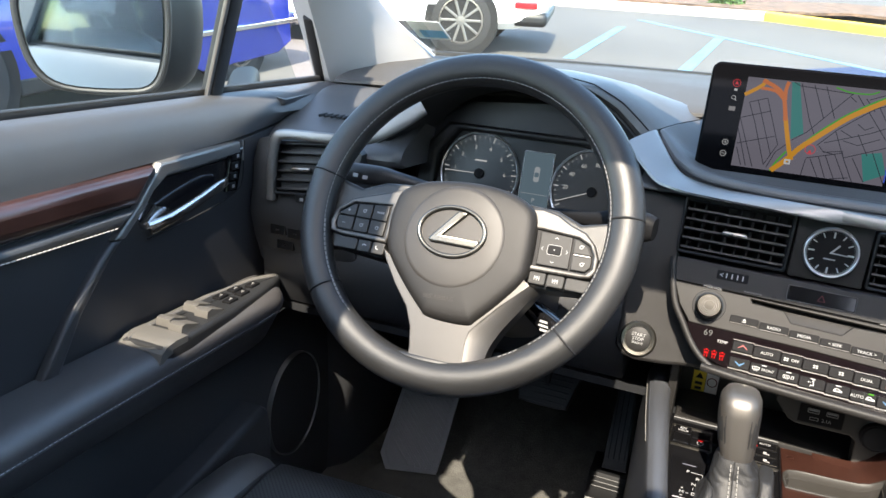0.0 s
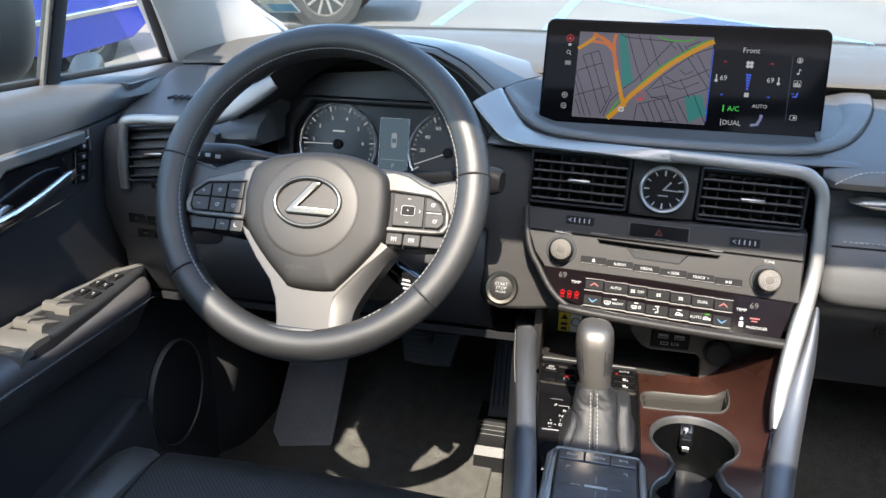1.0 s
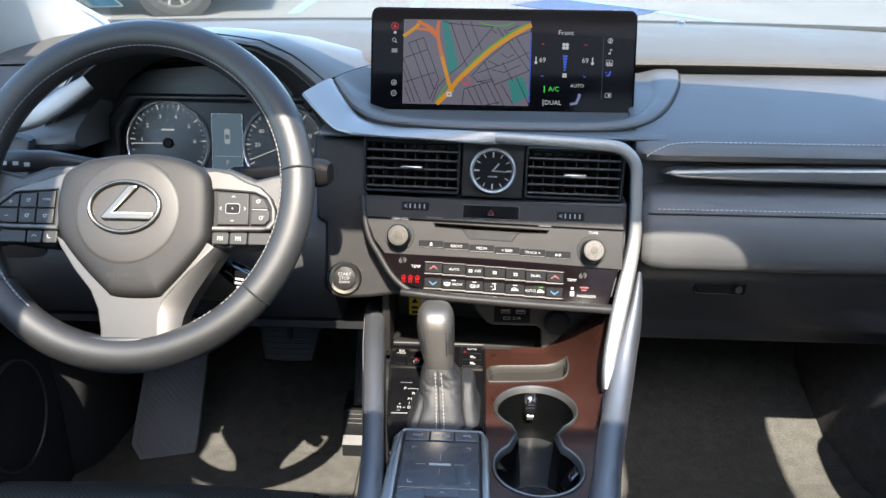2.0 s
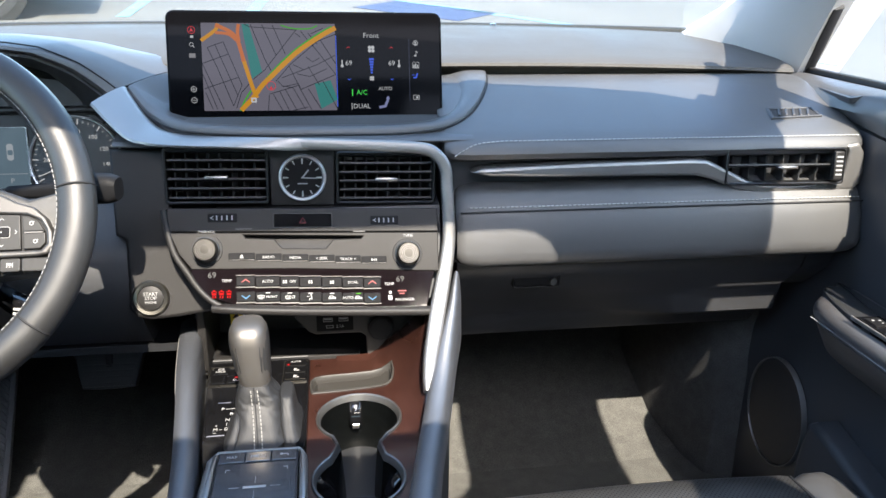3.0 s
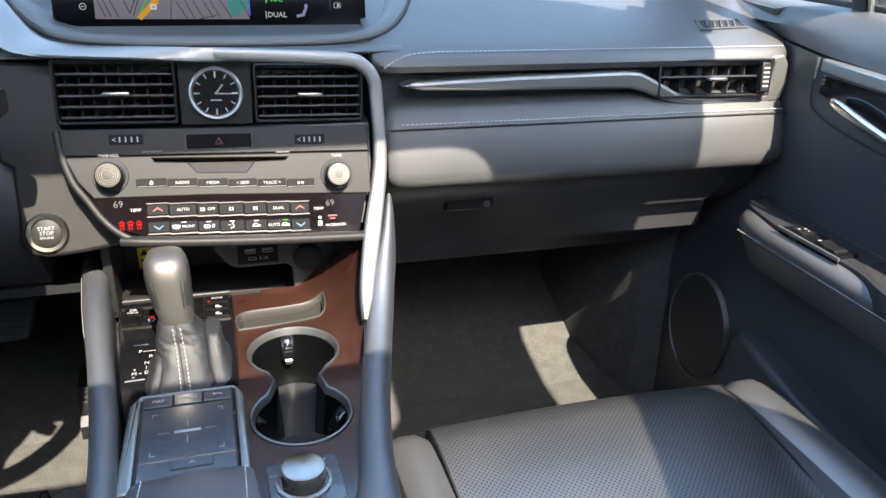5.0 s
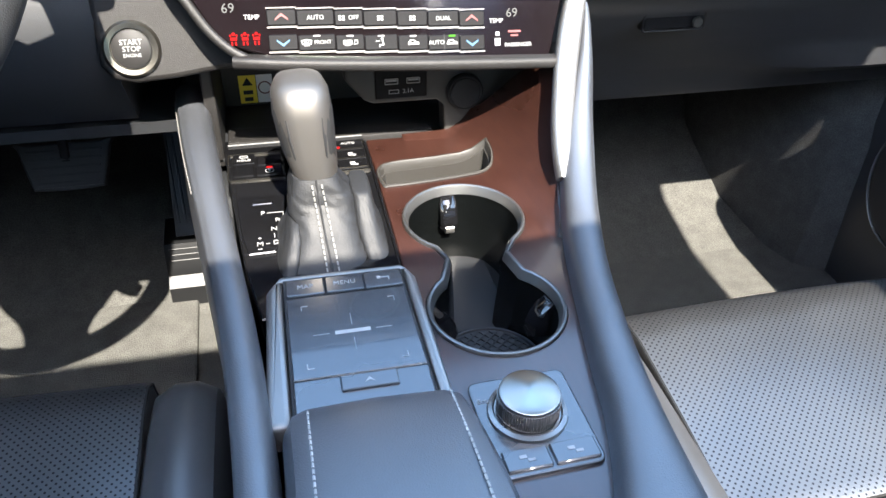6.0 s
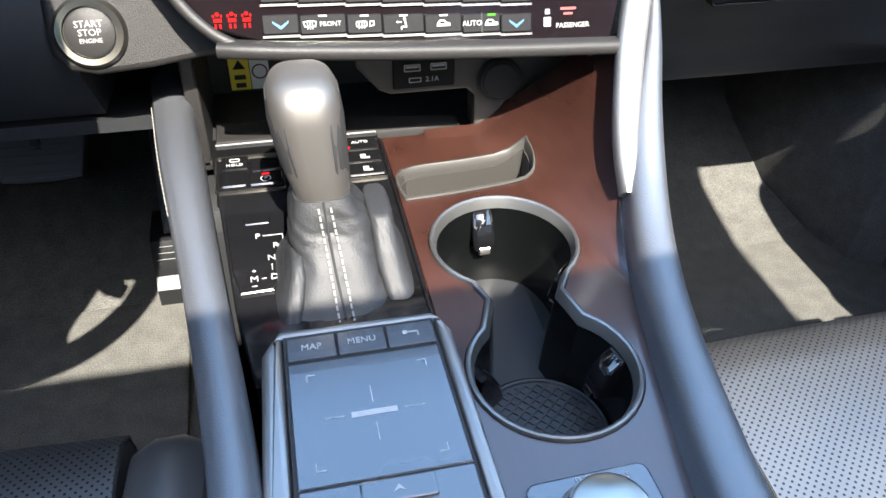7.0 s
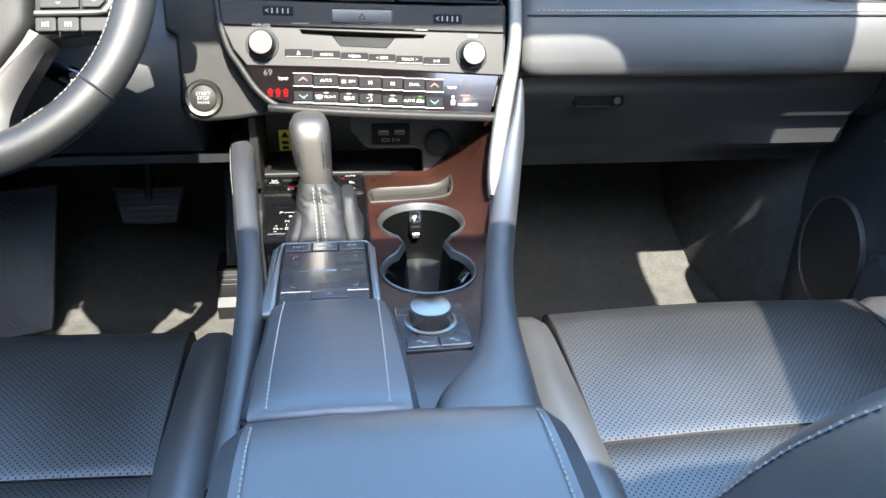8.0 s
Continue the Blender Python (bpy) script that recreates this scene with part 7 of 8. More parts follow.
fold_levels = ((0.8360, -0.0750, -0.0700, 0.7300, 0.7520), (0.8340, -0.0770, -0.0695, 0.7240, 0.7560), (0.8290, -0.0795, -0.0690, 0.7170, 0.7600), (0.8220, -0.0830, -0.0700, 0.7080, 0.7640), (0.8130, -0.0880, -0.0720, 0.7000, 0.7700))
part("boot", join(hide_sack(boot_levels, 3.1, 1.0), hide_sack(lobe_levels, 8.4, 0.35), hide_sack(fold_levels, 5.7, 0.4)), BOOT_HIDE, shifter, "grey leather boot")
part("seam", tube(smooth_path([(-0.0555, 0.7405, 0.864), (-0.0545, 0.7340, 0.849), (-0.0530, 0.7205, 0.831), (-0.0510, 0.7025, 0.8165), (-0.0505, 0.6985, 0.8135)], 5), 0.0008, 6, up=(1, 0, 0)), RUBBER, shifter)
for a, b in ((-0.0588, -0.0545), (-0.0522, -0.0465)):
    line = [(a + (b - a) * (0.864 - z) / 0.05, yf - 0.0014, z) for z, xl, xr, yf, yb in boot_levels]
    part("stitching", stitches(smooth_path(line, 5), 0.0042, 0.0010, 0.0005, (0, -0.8, 0.5)), BOOT_THREAD, shifter)

gate = thing("gear_gate_plate", (-0.095, 0.76, TOPZ), "black plate with the letters of the gear positions", "plate")
MP = basis((0, 0, TOPZ - 0.001), (1, 0, 0), (0, 1, 0))
part("plate", prism([(-0.1155, 0.806), (-0.0760, 0.805), (-0.0760, 0.757), (-0.0880, 0.729), (-0.1065, 0.7285), (-0.1110, 0.750)], 0.0, 0.0022, MP, 0.0008, 1), GLOSS, gate)
for tx, x, y in (("P", -0.0955, 0.7795), ("R", -0.0850, 0.7690), ("N", -0.0880, 0.7575), ("D", -0.0870, 0.7400), ("M", -0.0985, 0.7395), ("+", -0.0985, 0.7465)):
    part("letter", writing(tx, 0.0066 if tx != "+" else 0.005, at(MP, x, y, 0.0024)), WHITE_INK, gate)
part("gate_line", bars(MP, [(-0.0865, 0.7795, 0.0120, 0.0005), (-0.0805, 0.7745, 0.0005, 0.0100), (-0.0835, 0.7695, 0.002, 0.0005), (-0.0815, 0.7640, 0.0005, 0.0085), (-0.0880, 0.7490, 0.0005, 0.0055), (-0.0930, 0.7395, 0.0028, 0.0005), (-0.0985, 0.7335, 0.0030, 0.0005)], 0.0022, 0.0025), WHITE_INK, gate)
part("release_slot", prism(moved(rounded(0.016, 0.0075, 0.001), -0.0955, 0.7955), 0.0022, 0.0030, MP, 0.0006, 1), GLOSS, gate)
for x, y, w, h, tx in ((-0.1085, 0.8660, 0.019, 0.017, "HOLD"), (-0.0875, 0.8600, 0.021, 0.014, ""), (-0.0880, 0.8440, 0.023, 0.015, "P"), (-0.1095, 0.8460, 0.0185, 0.018, "")):
    ky = part("parking_key", prism(moved(rounded(w, h, 0.0015), x, y), 0.0, 0.0026, MP, 0.001, 1), GLOSS, gate)
    if tx == "HOLD":
        part("lettering", writing(tx, 0.0042, at(MP, x, y - 0.003, 0.0028)), WHITE_INK, ky)
        part("mark", prism(moved(rounded(0.007, 0.004, 0.001), x, y + 0.003), 0.0026, 0.0029, MP, 0, 1, [moved(rounded(0.0055, 0.0026, 0.0008), x, y + 0.003)]), WHITE_INK, ky)
    if tx == "P":
        part("lamp", bar(MP, x, y + 0.0045, 0.005, 0.0016, 0.0026, 0.0030), RED, ky, "lit red lamp")
        part("mark", join(prism(ellipse(x, y - 0.001, 0.0036, 0.0036, 20), 0.0026, 0.0029, MP, 0, 1, [ellipse(x, y - 0.001, 0.0030, 0.0030, 20)]), writing("P", 0.005, at(MP, x, y - 0.001, 0.0028))), WHITE_INK, ky)
for y, tx in ((0.8745, "AUTO"), (0.8580, ""), (0.8420, "")):
    ky = part("seat_key", prism(moved(rounded(0.026, 0.0145, 0.0015), -0.0195, y), 0.0, 0.0030, MP, 0.001, 1), GLOSS, gate)
    part("key_edge", bar(MP, -0.0195, y - 0.0066, 0.024, 0.0006, 0.003, 0.0034), KNOB, ky)
    if tx:
        part("lettering", writing(tx, 0.0044, at(MP, -0.0195, y + 0.003, 0.0032)), WHITE_INK, ky)
        part("lamp", bars(MP, [(-0.0285, y - 0.004, 0.0022, 0.003)], 0.003, 0.0034), RED, ky)
    else:
        part("mark", bars(MP, [(-0.0195, y, 0.004, 0.005), (-0.0170, y - 0.002, 0.004, 0.002)], 0.003, 0.0033), WHITE_INK, ky)
for x, y, w, h in ((-0.0985, 0.8550, 0.0465, 0.0440), (-0.0195, 0.8582, 0.0300, 0.0510)):
    part("key_frame", prism(moved(rounded(w, h, 0.0020), x, y), 0.0, 0.0016, MP, 0, 1, [moved(rounded(w - 0.0014, h - 0.0014, 0.0016), x, y)]), KNOB, gate)
part("ledge_edge", box((-0.0635, 0.8935, TOPZ - 0.0002), (0.118, 0.0025, 0.003), 0.0008, 1), HARD_PLASTIC, console)
part("silver_edge", box((-0.0040, 0.775, TOPZ - 0.0004), (0.0022, 0.215, 0.003), 0.0005, 1), GLOSS, console)

pad = thing("touch_pad", (-0.047, 0.61, TOPZ), "dark touch pad between silver cheeks with three keys", "touch pad")
MQ = basis((-0.0465, 0.615, 0.8305), (1, 0, 0), (0, 1, 0.02))
part("cheek", prism([(-0.0385, 0.0600), (-0.0440, 0.0590), (-0.0490, 0.050), (-0.0530, -0.0600), (-0.0395, -0.0600)], -0.018, 0.0005, MQ, 0.004, 3), SATIN, pad, "satin silver cheek")
part("cheek", prism([(0.0385, 0.0600), (0.0400, -0.0600), (0.0480, -0.0600), (0.0465, 0.050), (0.0425, 0.0590)], -0.018, 0.0005, MQ, 0.004, 3), SATIN, pad, "satin silver cheek")
part("front_bar", prism([(-0.0435, 0.0580), (0.0430, 0.0580), (0.0385, 0.0635), (-0.0400, 0.0640)], -0.018, 0.0002, MQ, 0.0025, 2), SATIN, pad, "satin silver front bar")
part("pad_bed", prism([(-0.0380, 0.0585), (0.0375, 0.0585), (0.0395, -0.060), (-0.0390, -0.060)], -0.012, 0.0004, MQ), RUBBER, pad)
PADFACE = material("pad_face", (0.022, 0.023, 0.026), 0.26, grain=2500, bump=0.05, spec=1.0, coat=0.6)
TURNED = material("spun_metal", (0.34, 0.335, 0.31), 0.36, metal=1.0, bump=0, spread=0.04)
spun = TURNED.node_tree.nodes.new("ShaderNodeTangent")
spun.direction_type, spun.axis = "RADIAL", "Z"
TURNED.node_tree.nodes["Principled BSDF"].inputs["Anisotropic"].default_value = 0.8
TURNED.node_tree.links.new(spun.outputs[0], TURNED.node_tree.nodes["Principled BSDF"].inputs["Tangent"])
pf = part("pad_face", prism([(-0.0370, 0.0395), (0.0365, 0.0395), (0.0378, -0.0295), (-0.0370, -0.0295)], -0.002, 0.0012, MQ, 0.0006, 1), PADFACE, pad)
part("lower_strip", prism([(-0.0370, -0.0305), (0.0378, -0.0305), (0.0380, -0.0590), (-0.0372, -0.0590)], -0.002, 0.0014, MQ, 0.0006, 1), PADFACE, pad)
ek = part("enter_key", prism(moved(rounded(0.032, 0.0115, 0.0012), 0.0040, -0.0370), 0.0, 0.0030, MQ, 0.0010, 2), PADFACE, pad)
part("mark", prism([(0.0012, -0.0388), (0.0040, -0.0352), (0.0068, -0.0388), (0.0040, -0.0374)], 0.0030, 0.0033, MQ), WHITE_INK, ek)
for k, tx in enumerate(("MAP", "MENU", "")):
    x = -0.0247 + 0.0247 * k
    ky = part("key", prism(moved(rounded(0.0238, 0.0150, 0.001), x, 0.0483), -0.002, 0.0022, MQ, 0.0008, 2), PADFACE, pad)
    if tx:
        part("lettering", writing(tx, 0.0052, at(MQ, x, 0.0483, 0.0024)), WHITE_INK, ky)
    else:
        part("mark", bars(MQ, [(x + 0.0008, 0.0492, 0.0060, 0.0008), (x + 0.0036, 0.0478, 0.0008, 0.0030), (x - 0.0028, 0.0492, 0.0022, 0.0024)], 0.0022, 0.0025), WHITE_INK, ky)
part("maker_bar", bar(MQ, 0.0, 0.0045, 0.021, 0.0030, 0.0012, 0.0014), GREY_INK, pf)
part("cross_lines", bars(MQ, [(-0.0185, 0.0045, 0.0095, 0.0004), (0.0185, 0.0045, 0.0095, 0.0004), (0.0, 0.0150, 0.0004, 0.0095), (0.0, -0.0060, 0.0004, 0.0095)], 0.0012, 0.0014), WHITE_INK, pf)
part("corner_marks", bars(MQ, [(sxx * 0.0285 + -sxx * 0.002, 0.0045 + syy * 0.0265, 0.004, 0.0005) for sxx in (-1, 1) for syy in (-1, 1)] + [(sxx * 0.0285, 0.0045 + syy * 0.0265 - syy * 0.002, 0.0005, 0.004) for sxx in (-1, 1) for syy in (-1, 1)], 0.0012, 0.0014), WHITE_INK, pf)
part("stitching", stitches([(-0.0775, y, z) for y, z in smooth_path([(0.556, 0.8405), (0.50, 0.8538), (0.43, 0.8625), (0.394, 0.864)], 5)], 0.0042, 0.0011, 0.0003), THREAD, console)
part("stitching", stitches([(-0.0030, y, z) for y, z in smooth_path([(0.556, 0.8405), (0.50, 0.8538), (0.43, 0.8625), (0.394, 0.864)], 5)], 0.0042, 0.0011, 0.0003), THREAD, console)
for x in (-0.084, 0.0845):
    part("stitching", stitches([(x, y, 0.8735 if y < 0.35 else 0.866 + (0.378 - y) * 0.25) for y in np.linspace(0.376, 0.05, 30)], 0.0042, 0.0011, 0.0004), THREAD, console)

dial = thing("drive_mode_dial", (0.042, 0.545, TOPZ), "round metal drive mode dial on a black plate", "dial")
MK = basis((0.0420, 0.5445, TOPZ), (1, 0.03, 0), (-0.03, 1, 0))
part("plate", prism(rounded(0.058, 0.068, 0.005), 0.0, 0.0026, MK, 0.001, 2), PADFACE, dial)
km = at(MK, -0.0015, 0.0065)
part("skirt", lathe([(0.0225, 0.0026), (0.0220, 0.0045), (0.0195, 0.0052), (0.0185, 0.004), (0, 0.004)], 48, km), DARK_METAL, dial)
kn = part("knob", lathe([(0.0170, 0.005), (0.0170, 0.017), (0.0166, 0.0182), (0.0152, 0.0190), (0.0, 0.0196)], 64, km), TURNED, dial, "spun metal knob")
part("knurl", join(*[box((0.0171 * math.cos(a), 0.0171 * math.sin(a), 0.011), (0.0008, 0.0008, 0.011), 0, 1, km) for a in np.linspace(0, 2 * math.pi, 72, endpoint=False)]), DARK_METAL, kn)
for x in (-0.0125, 0.0140):
    ky = part("key", prism(moved(rounded(0.025, 0.0135, 0.001), x, -0.0245), 0.002, 0.0044, MK, 0.0008, 1), PADFACE, dial)
    part("mark", bars(MK, [(x - 0.002, -0.0235, 0.004, 0.0022), (x + 0.002, -0.0260, 0.004, 0.0018)], 0.0044, 0.0047), GREY_INK, ky)
for tx, x, y, s in (("PUSH", -0.001, 0.0308, 0.0042), ("Eco", -0.0235, 0.0190, 0.0044), ("Normal", -0.003, 0.0268, 0.0036), ("S", 0.0185, 0.0285, 0.0044)):
    part("lettering", writing(tx, s, at(MK, x, y, 0.0028)), WHITE_INK, dial)

# inside the cup holders and the card slot
for x, y, a in ((0.050, 0.7895, 0), (0.0895, 0.722, -65), (0.0125, 0.652, 115), (0.0875, 0.650, -80)):
    m = basis((x, y, TOPZ - 0.018), (1, 0, 0), (0, 0, 1)) @ pose(0, 0, 0, 0, a, 0)
    c = part("cup_clip", loft([[m @ Vector((x, y, z)) for x, z in ((-w, -0.004), (w, -0.004), (w, d - 0.002), (w * 0.7, d), (-w * 0.7, d), (-w, d - 0.002))] for y, w, d in ((0.012, 0.006, 0.001), (0.008, 0.0068, 0.006), (0.0, 0.007, 0.0105), (-0.008, 0.007, 0.0135), (-0.013, 0.0065, 0.0125), (-0.016, 0.006, 0.004))]), GLOSS, console)
    part("clip_roller", tube([m @ Vector((q, -0.0125, 0.0105)) for q in (-0.0035, 0.0035)], 0.0042, 14, up=m.to_3x3() @ Vector((0, 0, 1))), DARK_METAL if y > 0.78 else GLOSS, c)
for cx, cy, z in ((0.053, 0.748, TOPZ - 0.0868), (0.049, 0.642, TOPZ - 0.0528)):
    mt = part("cup_mat", lathe([(0.0372, 0.0), (0.0372, 0.0022), (0.0362, 0.0032), (0.0352, 0.0030), (0.0345, 0.0016), (0.0, 0.0016)], 40, Matrix.Translation((cx, cy, z))), HARD_PLASTIC, console)
    part("mat_ribs", join(*[box((0, 0.0052 * k, 0.0020), (2 * math.sqrt(0.033 ** 2 - (0.0052 * k) ** 2), 0.0012, 0.0012), 0, 1, Matrix.Translation((cx, cy, z)) @ pose(0, 0, 0, 0, 0, q)) for q in (40, 130) for k in range(-6, 7)]), HARD_PLASTIC, mt)
cx_, cy_ = sum(p[0] for p in SLOT) / len(SLOT), sum(p[1] for p in SLOT) / len(SLOT)
well = loft([[(cx_ + (x - cx_) * k, cy_ + (y - cy_) * k2, z + rise(x, y)) for x, y in SLOT] for k, k2, z in ((1.025, 1.08, TOPZ + 0.0004), (1.015, 1.05, TOPZ + 0.0016), (0.99, 0.96, TOPZ + 0.0018), (0.975, 0.90, TOPZ + 0.0004), (0.965, 0.86, TOPZ - 0.004), (0.955, 0.84, TOPZ - 0.0065), (0.94, 0.80, TOPZ - 0.0065), (0.93, 0.78, TOPZ - 0.07))], False)
well.faces.new(well.verts[-len(SLOT):])
part("card_slot", well, SLOT_GREY, console, "grey card slot")

# ---- right end of the dashboard ----
MR = basis((0.600, 0.880, 1.055), (1, -0.05, 0.0), (0, 0.12, 1))
air_vent("air_vent", MR, -0.085, 0.070, -0.027, 0.019, 1, dash, True, 7)
part("vent_wheel", box((0.0575, -0.003, 0.006), (0.012, 0.036, 0.008), 0.002, 2, MR), BEZEL, dash)
part("wheel_ridges", bars(MR, [(0.0575, -0.014 + 0.0055 * k, 0.008, 0.002) for k in range(5)], 0.010, 0.0108), GREY_INK, dash)
MDM = basis((0.628, 0.933, 1.1055), (1, 0, 0), (0, 1, 0.33))
rim_o = [(-0.038, -0.0115), (0.035, -0.0065), (0.033, 0.0165), (-0.033, 0.0145)]
rim_i = [(-0.033, -0.0085), (0.031, -0.0040), (0.0295, 0.0140), (-0.029, 0.0120)]
gr = part("demister", prism(rim_o, -0.006, 0.0022, MDM, 0.001, 1, [rim_i]), SOFT_PLASTIC, dash)
part("demister_well", prism(rim_i, -0.004, 0.0004, MDM), RUBBER, gr)
for k in range(5):
    part("demister_slat", box((0, 0, 0), (0.0030, 0.019, 0.003), 0.0006, 1, at(MDM, -0.020 + 0.0100 * k, 0.0038, 0.0010) @ pose(0, 0, 0, 0, 0, -24)), SOFT_PLASTIC, gr)
part("latch_frame", prism(moved(rounded(0.064, 0.019, 0.004), 0.291, 0.897), -0.004, 0.0045, basis((0, 0.914, 0), (1, 0, 0), (0, 0, 1)), 0.001, 1, [moved(rounded(0.060, 0.015, 0.003), 0.291, 0.897)]), BEZEL, dash)
part("glove_latch", box((0.291, 0.9135, 0.897), (0.060, 0.006, 0.0145), 0.002, 2), BUTTON, dash)
part("glove_lock", lathe([(0.005, 0), (0.005, 0.002), (0.0042, 0.003), (0, 0.003)], 24, basis((0.312, 0.9065, 0.897), (1, 0, 0), (0, 0.1, 1))), KNOB, dash, "small metal lock")
part("sensor", lathe([(0.006, 0), (0.005, 0.003), (0, 0.004)], 20, Matrix.Translation((0.31, 1.33, 1.187))), GLOSS, dash)
part("lid_gap", tube([(x, 0.9055, 0.9285) for x in np.linspace(0.19, 0.63, 8)], 0.0014, 6), RUBBER, dash)

# ---- driver's pedals ----
PEDAL_RUBBER = material("pedal_rubber", (0.10, 0.106, 0.118), 0.55, grain=300, bump=0.3, spec=0.5)


def clipped(outline, p, d):
    """Where the line p + k d enters and leaves a convex outline that runs anticlockwise."""
    lo, hi = -1.0, 1.0
    for (ax, ay), (bx, by) in zip(outline, outline[1:] + outline[:1]):
        nx, ny = ay - by, bx - ax
        den, num = nx * d[0] + ny * d[1], nx * (ax - p[0]) + ny * (ay - p[1])
        if abs(den) > 1e-9:
            lo, hi = (max(lo, num / den), hi) if den > 0 else (lo, min(hi, num / den))
    return lo, hi


def foot_rest():
    m = basis((-0.594, 1.085, 0.472), (0.092, 0.025, 0.0), (0, 0.5, 0.866))
    edge = [(0.004, -0.001), (0.095, 0.0), (0.102, 0.034), (0.136, 0.23), (0.034, 0.23), (-0.009, 0.026)]
    field = [(0.010, 0.008), (0.088, 0.008), (0.094, 0.036), (0.127, 0.224), (0.041, 0.224), (0.001, 0.029)]
    ob = thing("foot_rest", m.translation, "grey ribbed rubber foot rest in the driver's footwell", "foot rest")
    plate = part("plate", prism(edge, -0.018, 0.0, m, 0.003, 2), PEDAL_RUBBER, ob)
    part("rim", prism(edge, 0.0, 0.0022, m, 0.0008, 1, [field]), PEDAL_RUBBER, plate)
    d = (math.cos(radians(-52)), math.sin(radians(-52)))
    for k in range(30):
        q = -0.060 + 0.0083 * k
        p = (0.05 - d[1] * q, 0.10 + d[0] * q)
        lo, hi = clipped(field, p, d)
        if hi - lo > 0.008:
            c = (lo + hi) / 2
            part("rib", box((0, 0, 0.0016), (hi - lo - 0.003, 0.0036, 0.0040), 0.0008, 1, at(m, p[0] + d[0] * c, p[1] + d[1] * c) @ pose(0, 0, 0, 0, 0, -52)), PEDAL_RUBBER, ob)


foot_rest()
bm_ = basis((-0.3445, 1.196, 0.646), (1, 0, 0), (0, 0.45, 0.893))
brake = thing("brake_pedal", bm_.translation, "black rubber brake pedal hanging on its arm", "pedal")
pad = smooth_path([(-0.052, 0.030), (0.052, 0.030), (0.054, 0.024), (0.044, -0.022), (0.037, -0.028), (0.0, -0.030), (-0.037, -0.028), (-0.044, -0.022), (-0.054, 0.024)], 3, True)
part("plate", prism(pad, -0.012, 0.0, bm_, 0.003, 2), FLOOR_RUBBER, brake)
for k in range(5):
    part("rib", box((0, -0.020 + 0.010 * k, 0.0006), (0.074 + 0.004 * k, 0.0034, 0.0018), 0.0006, 1, bm_), FLOOR_RUBBER, brake)
part("arm", sweep([(-0.344, 1.208, 0.65), (-0.342, 1.235, 0.76), (-0.34, 1.275, 0.90)], rounded(0.012, 0.02, 0.003)), HARD_PLASTIC, brake)
am_ = basis((-0.2065, 1.172, 0.625), (1, 0, 0.03), (0.03, 0.42, 0.907))
gas = thing("accelerator_pedal", (-0.21, 1.14, 0.47), "black accelerator pedal with long ribs on its stepped foot", "pedal")
part("plate", prism([(-0.020, -0.072), (0.020, -0.072), (0.0165, 0.080), (-0.0125, 0.080)], -0.012, 0.0, am_, 0.003, 2), FLOOR_RUBBER, gas)
for k in range(4):
    part("rib", box((-0.0125 + 0.0085 * k, 0.006, 0.0008), (0.0032, 0.122, 0.0024), 0.0008, 1, am_), FLOOR_RUBBER, gas)
foot = part("foot", prism([(1.20, 0.46), (1.118, 0.46), (1.120, 0.492), (1.132, 0.504), (1.134, 0.520), (1.146, 0.546), (1.20, 0.552)], -0.243, -0.182, Matrix(((0, 0, 1, 0), (1, 0, 0, 0), (0, 1, 0, 0), (0, 0, 0, 1)))), VENT_BLACK, gas)
for z in (0.525, 0.532, 0.539):
    part("foot_rib", box((-0.2125, 1.1375 + (z - 0.525) * 0.45, z), (0.052, 0.003, 0.0024), 0.0006, 1), VENT_BLACK, foot)
for s in (-1,):
    mat = prism([(s * 0.20, 0.70), (s * 0.62, 0.70), (s * 0.64, 1.0), (s * 0.60, 1.12), (s * 0.21, 1.13)], 0.462, 0.470, None, 0.003, 2)
    single("floor_mat", mat, CARPET, "black carpet floor mat lying in the footwell", "floor mat")

# ---- door details ----
for s, ob in ((1, passenger_door), (-1, driver_door)):
    vm = basis((s * 0.709, 0.955, 1.1318), (1, -s * 0.10, s * 0.20), (0, 1, 0))
    vent = part("sill_vent", prism(rounded(0.034, 0.088, 0.004, 3), -0.006, 0.0012, vm, 0.0006, 1, [rounded(0.027, 0.080, 0.003, 3)]), SOFT_PLASTIC, ob)
    part("vent_well", prism(rounded(0.028, 0.081, 0.003, 3), -0.006, -0.0012, vm), RUBBER, vent)
    for k in range(3):
        part("vent_slat", box((0.007 * (k - 1), 0, -0.001), (0.0022, 0.078, 0.002), 0.0005, 1, vm), SOFT_PLASTIC, vent)
    part("seam_line", tube([(s * 0.7005, y, z) for y, z in smooth_path([(0.838, 1.082), (0.836, 1.06), (0.832, 1.03), (0.818, 1.018), (0.78, 1.008), (0.70, 0.998), (0.66, 0.995)], 4)], 0.0009, 6), RUBBER, ob)
cup = part("pull_cup", prism(smooth_path([(0.662, 0.856), (0.690, 0.868), (0.7035, 0.866), (0.7035, 0.645), (0.690, 0.612), (0.672, 0.592), (0.647, 0.574), (0.635, 0.590), (0.637, 0.612), (0.648, 0.647), (0.650, 0.690), (0.646, 0.770)], 4, True), 0.865, 0.8895, None, 0.003, 2), HARD_PLASTIC, passenger_door)
part("cup_well", prism(smooth_path([(0.698, 0.660), (0.688, 0.622), (0.670, 0.602), (0.648, 0.583), (0.640, 0.594), (0.644, 0.612), (0.654, 0.640), (0.668, 0.662)], 4, True), 0.880, 0.8899, None, 0.0004, 1), RUBBER, cup)
pod = part("switch_pod", prism([(0.6455, 0.772), (0.678, 0.770), (0.676, 0.680), (0.6475, 0.679)], 0.884, 0.8925, None, 0.0015, 2), GLOSS, passenger_door)
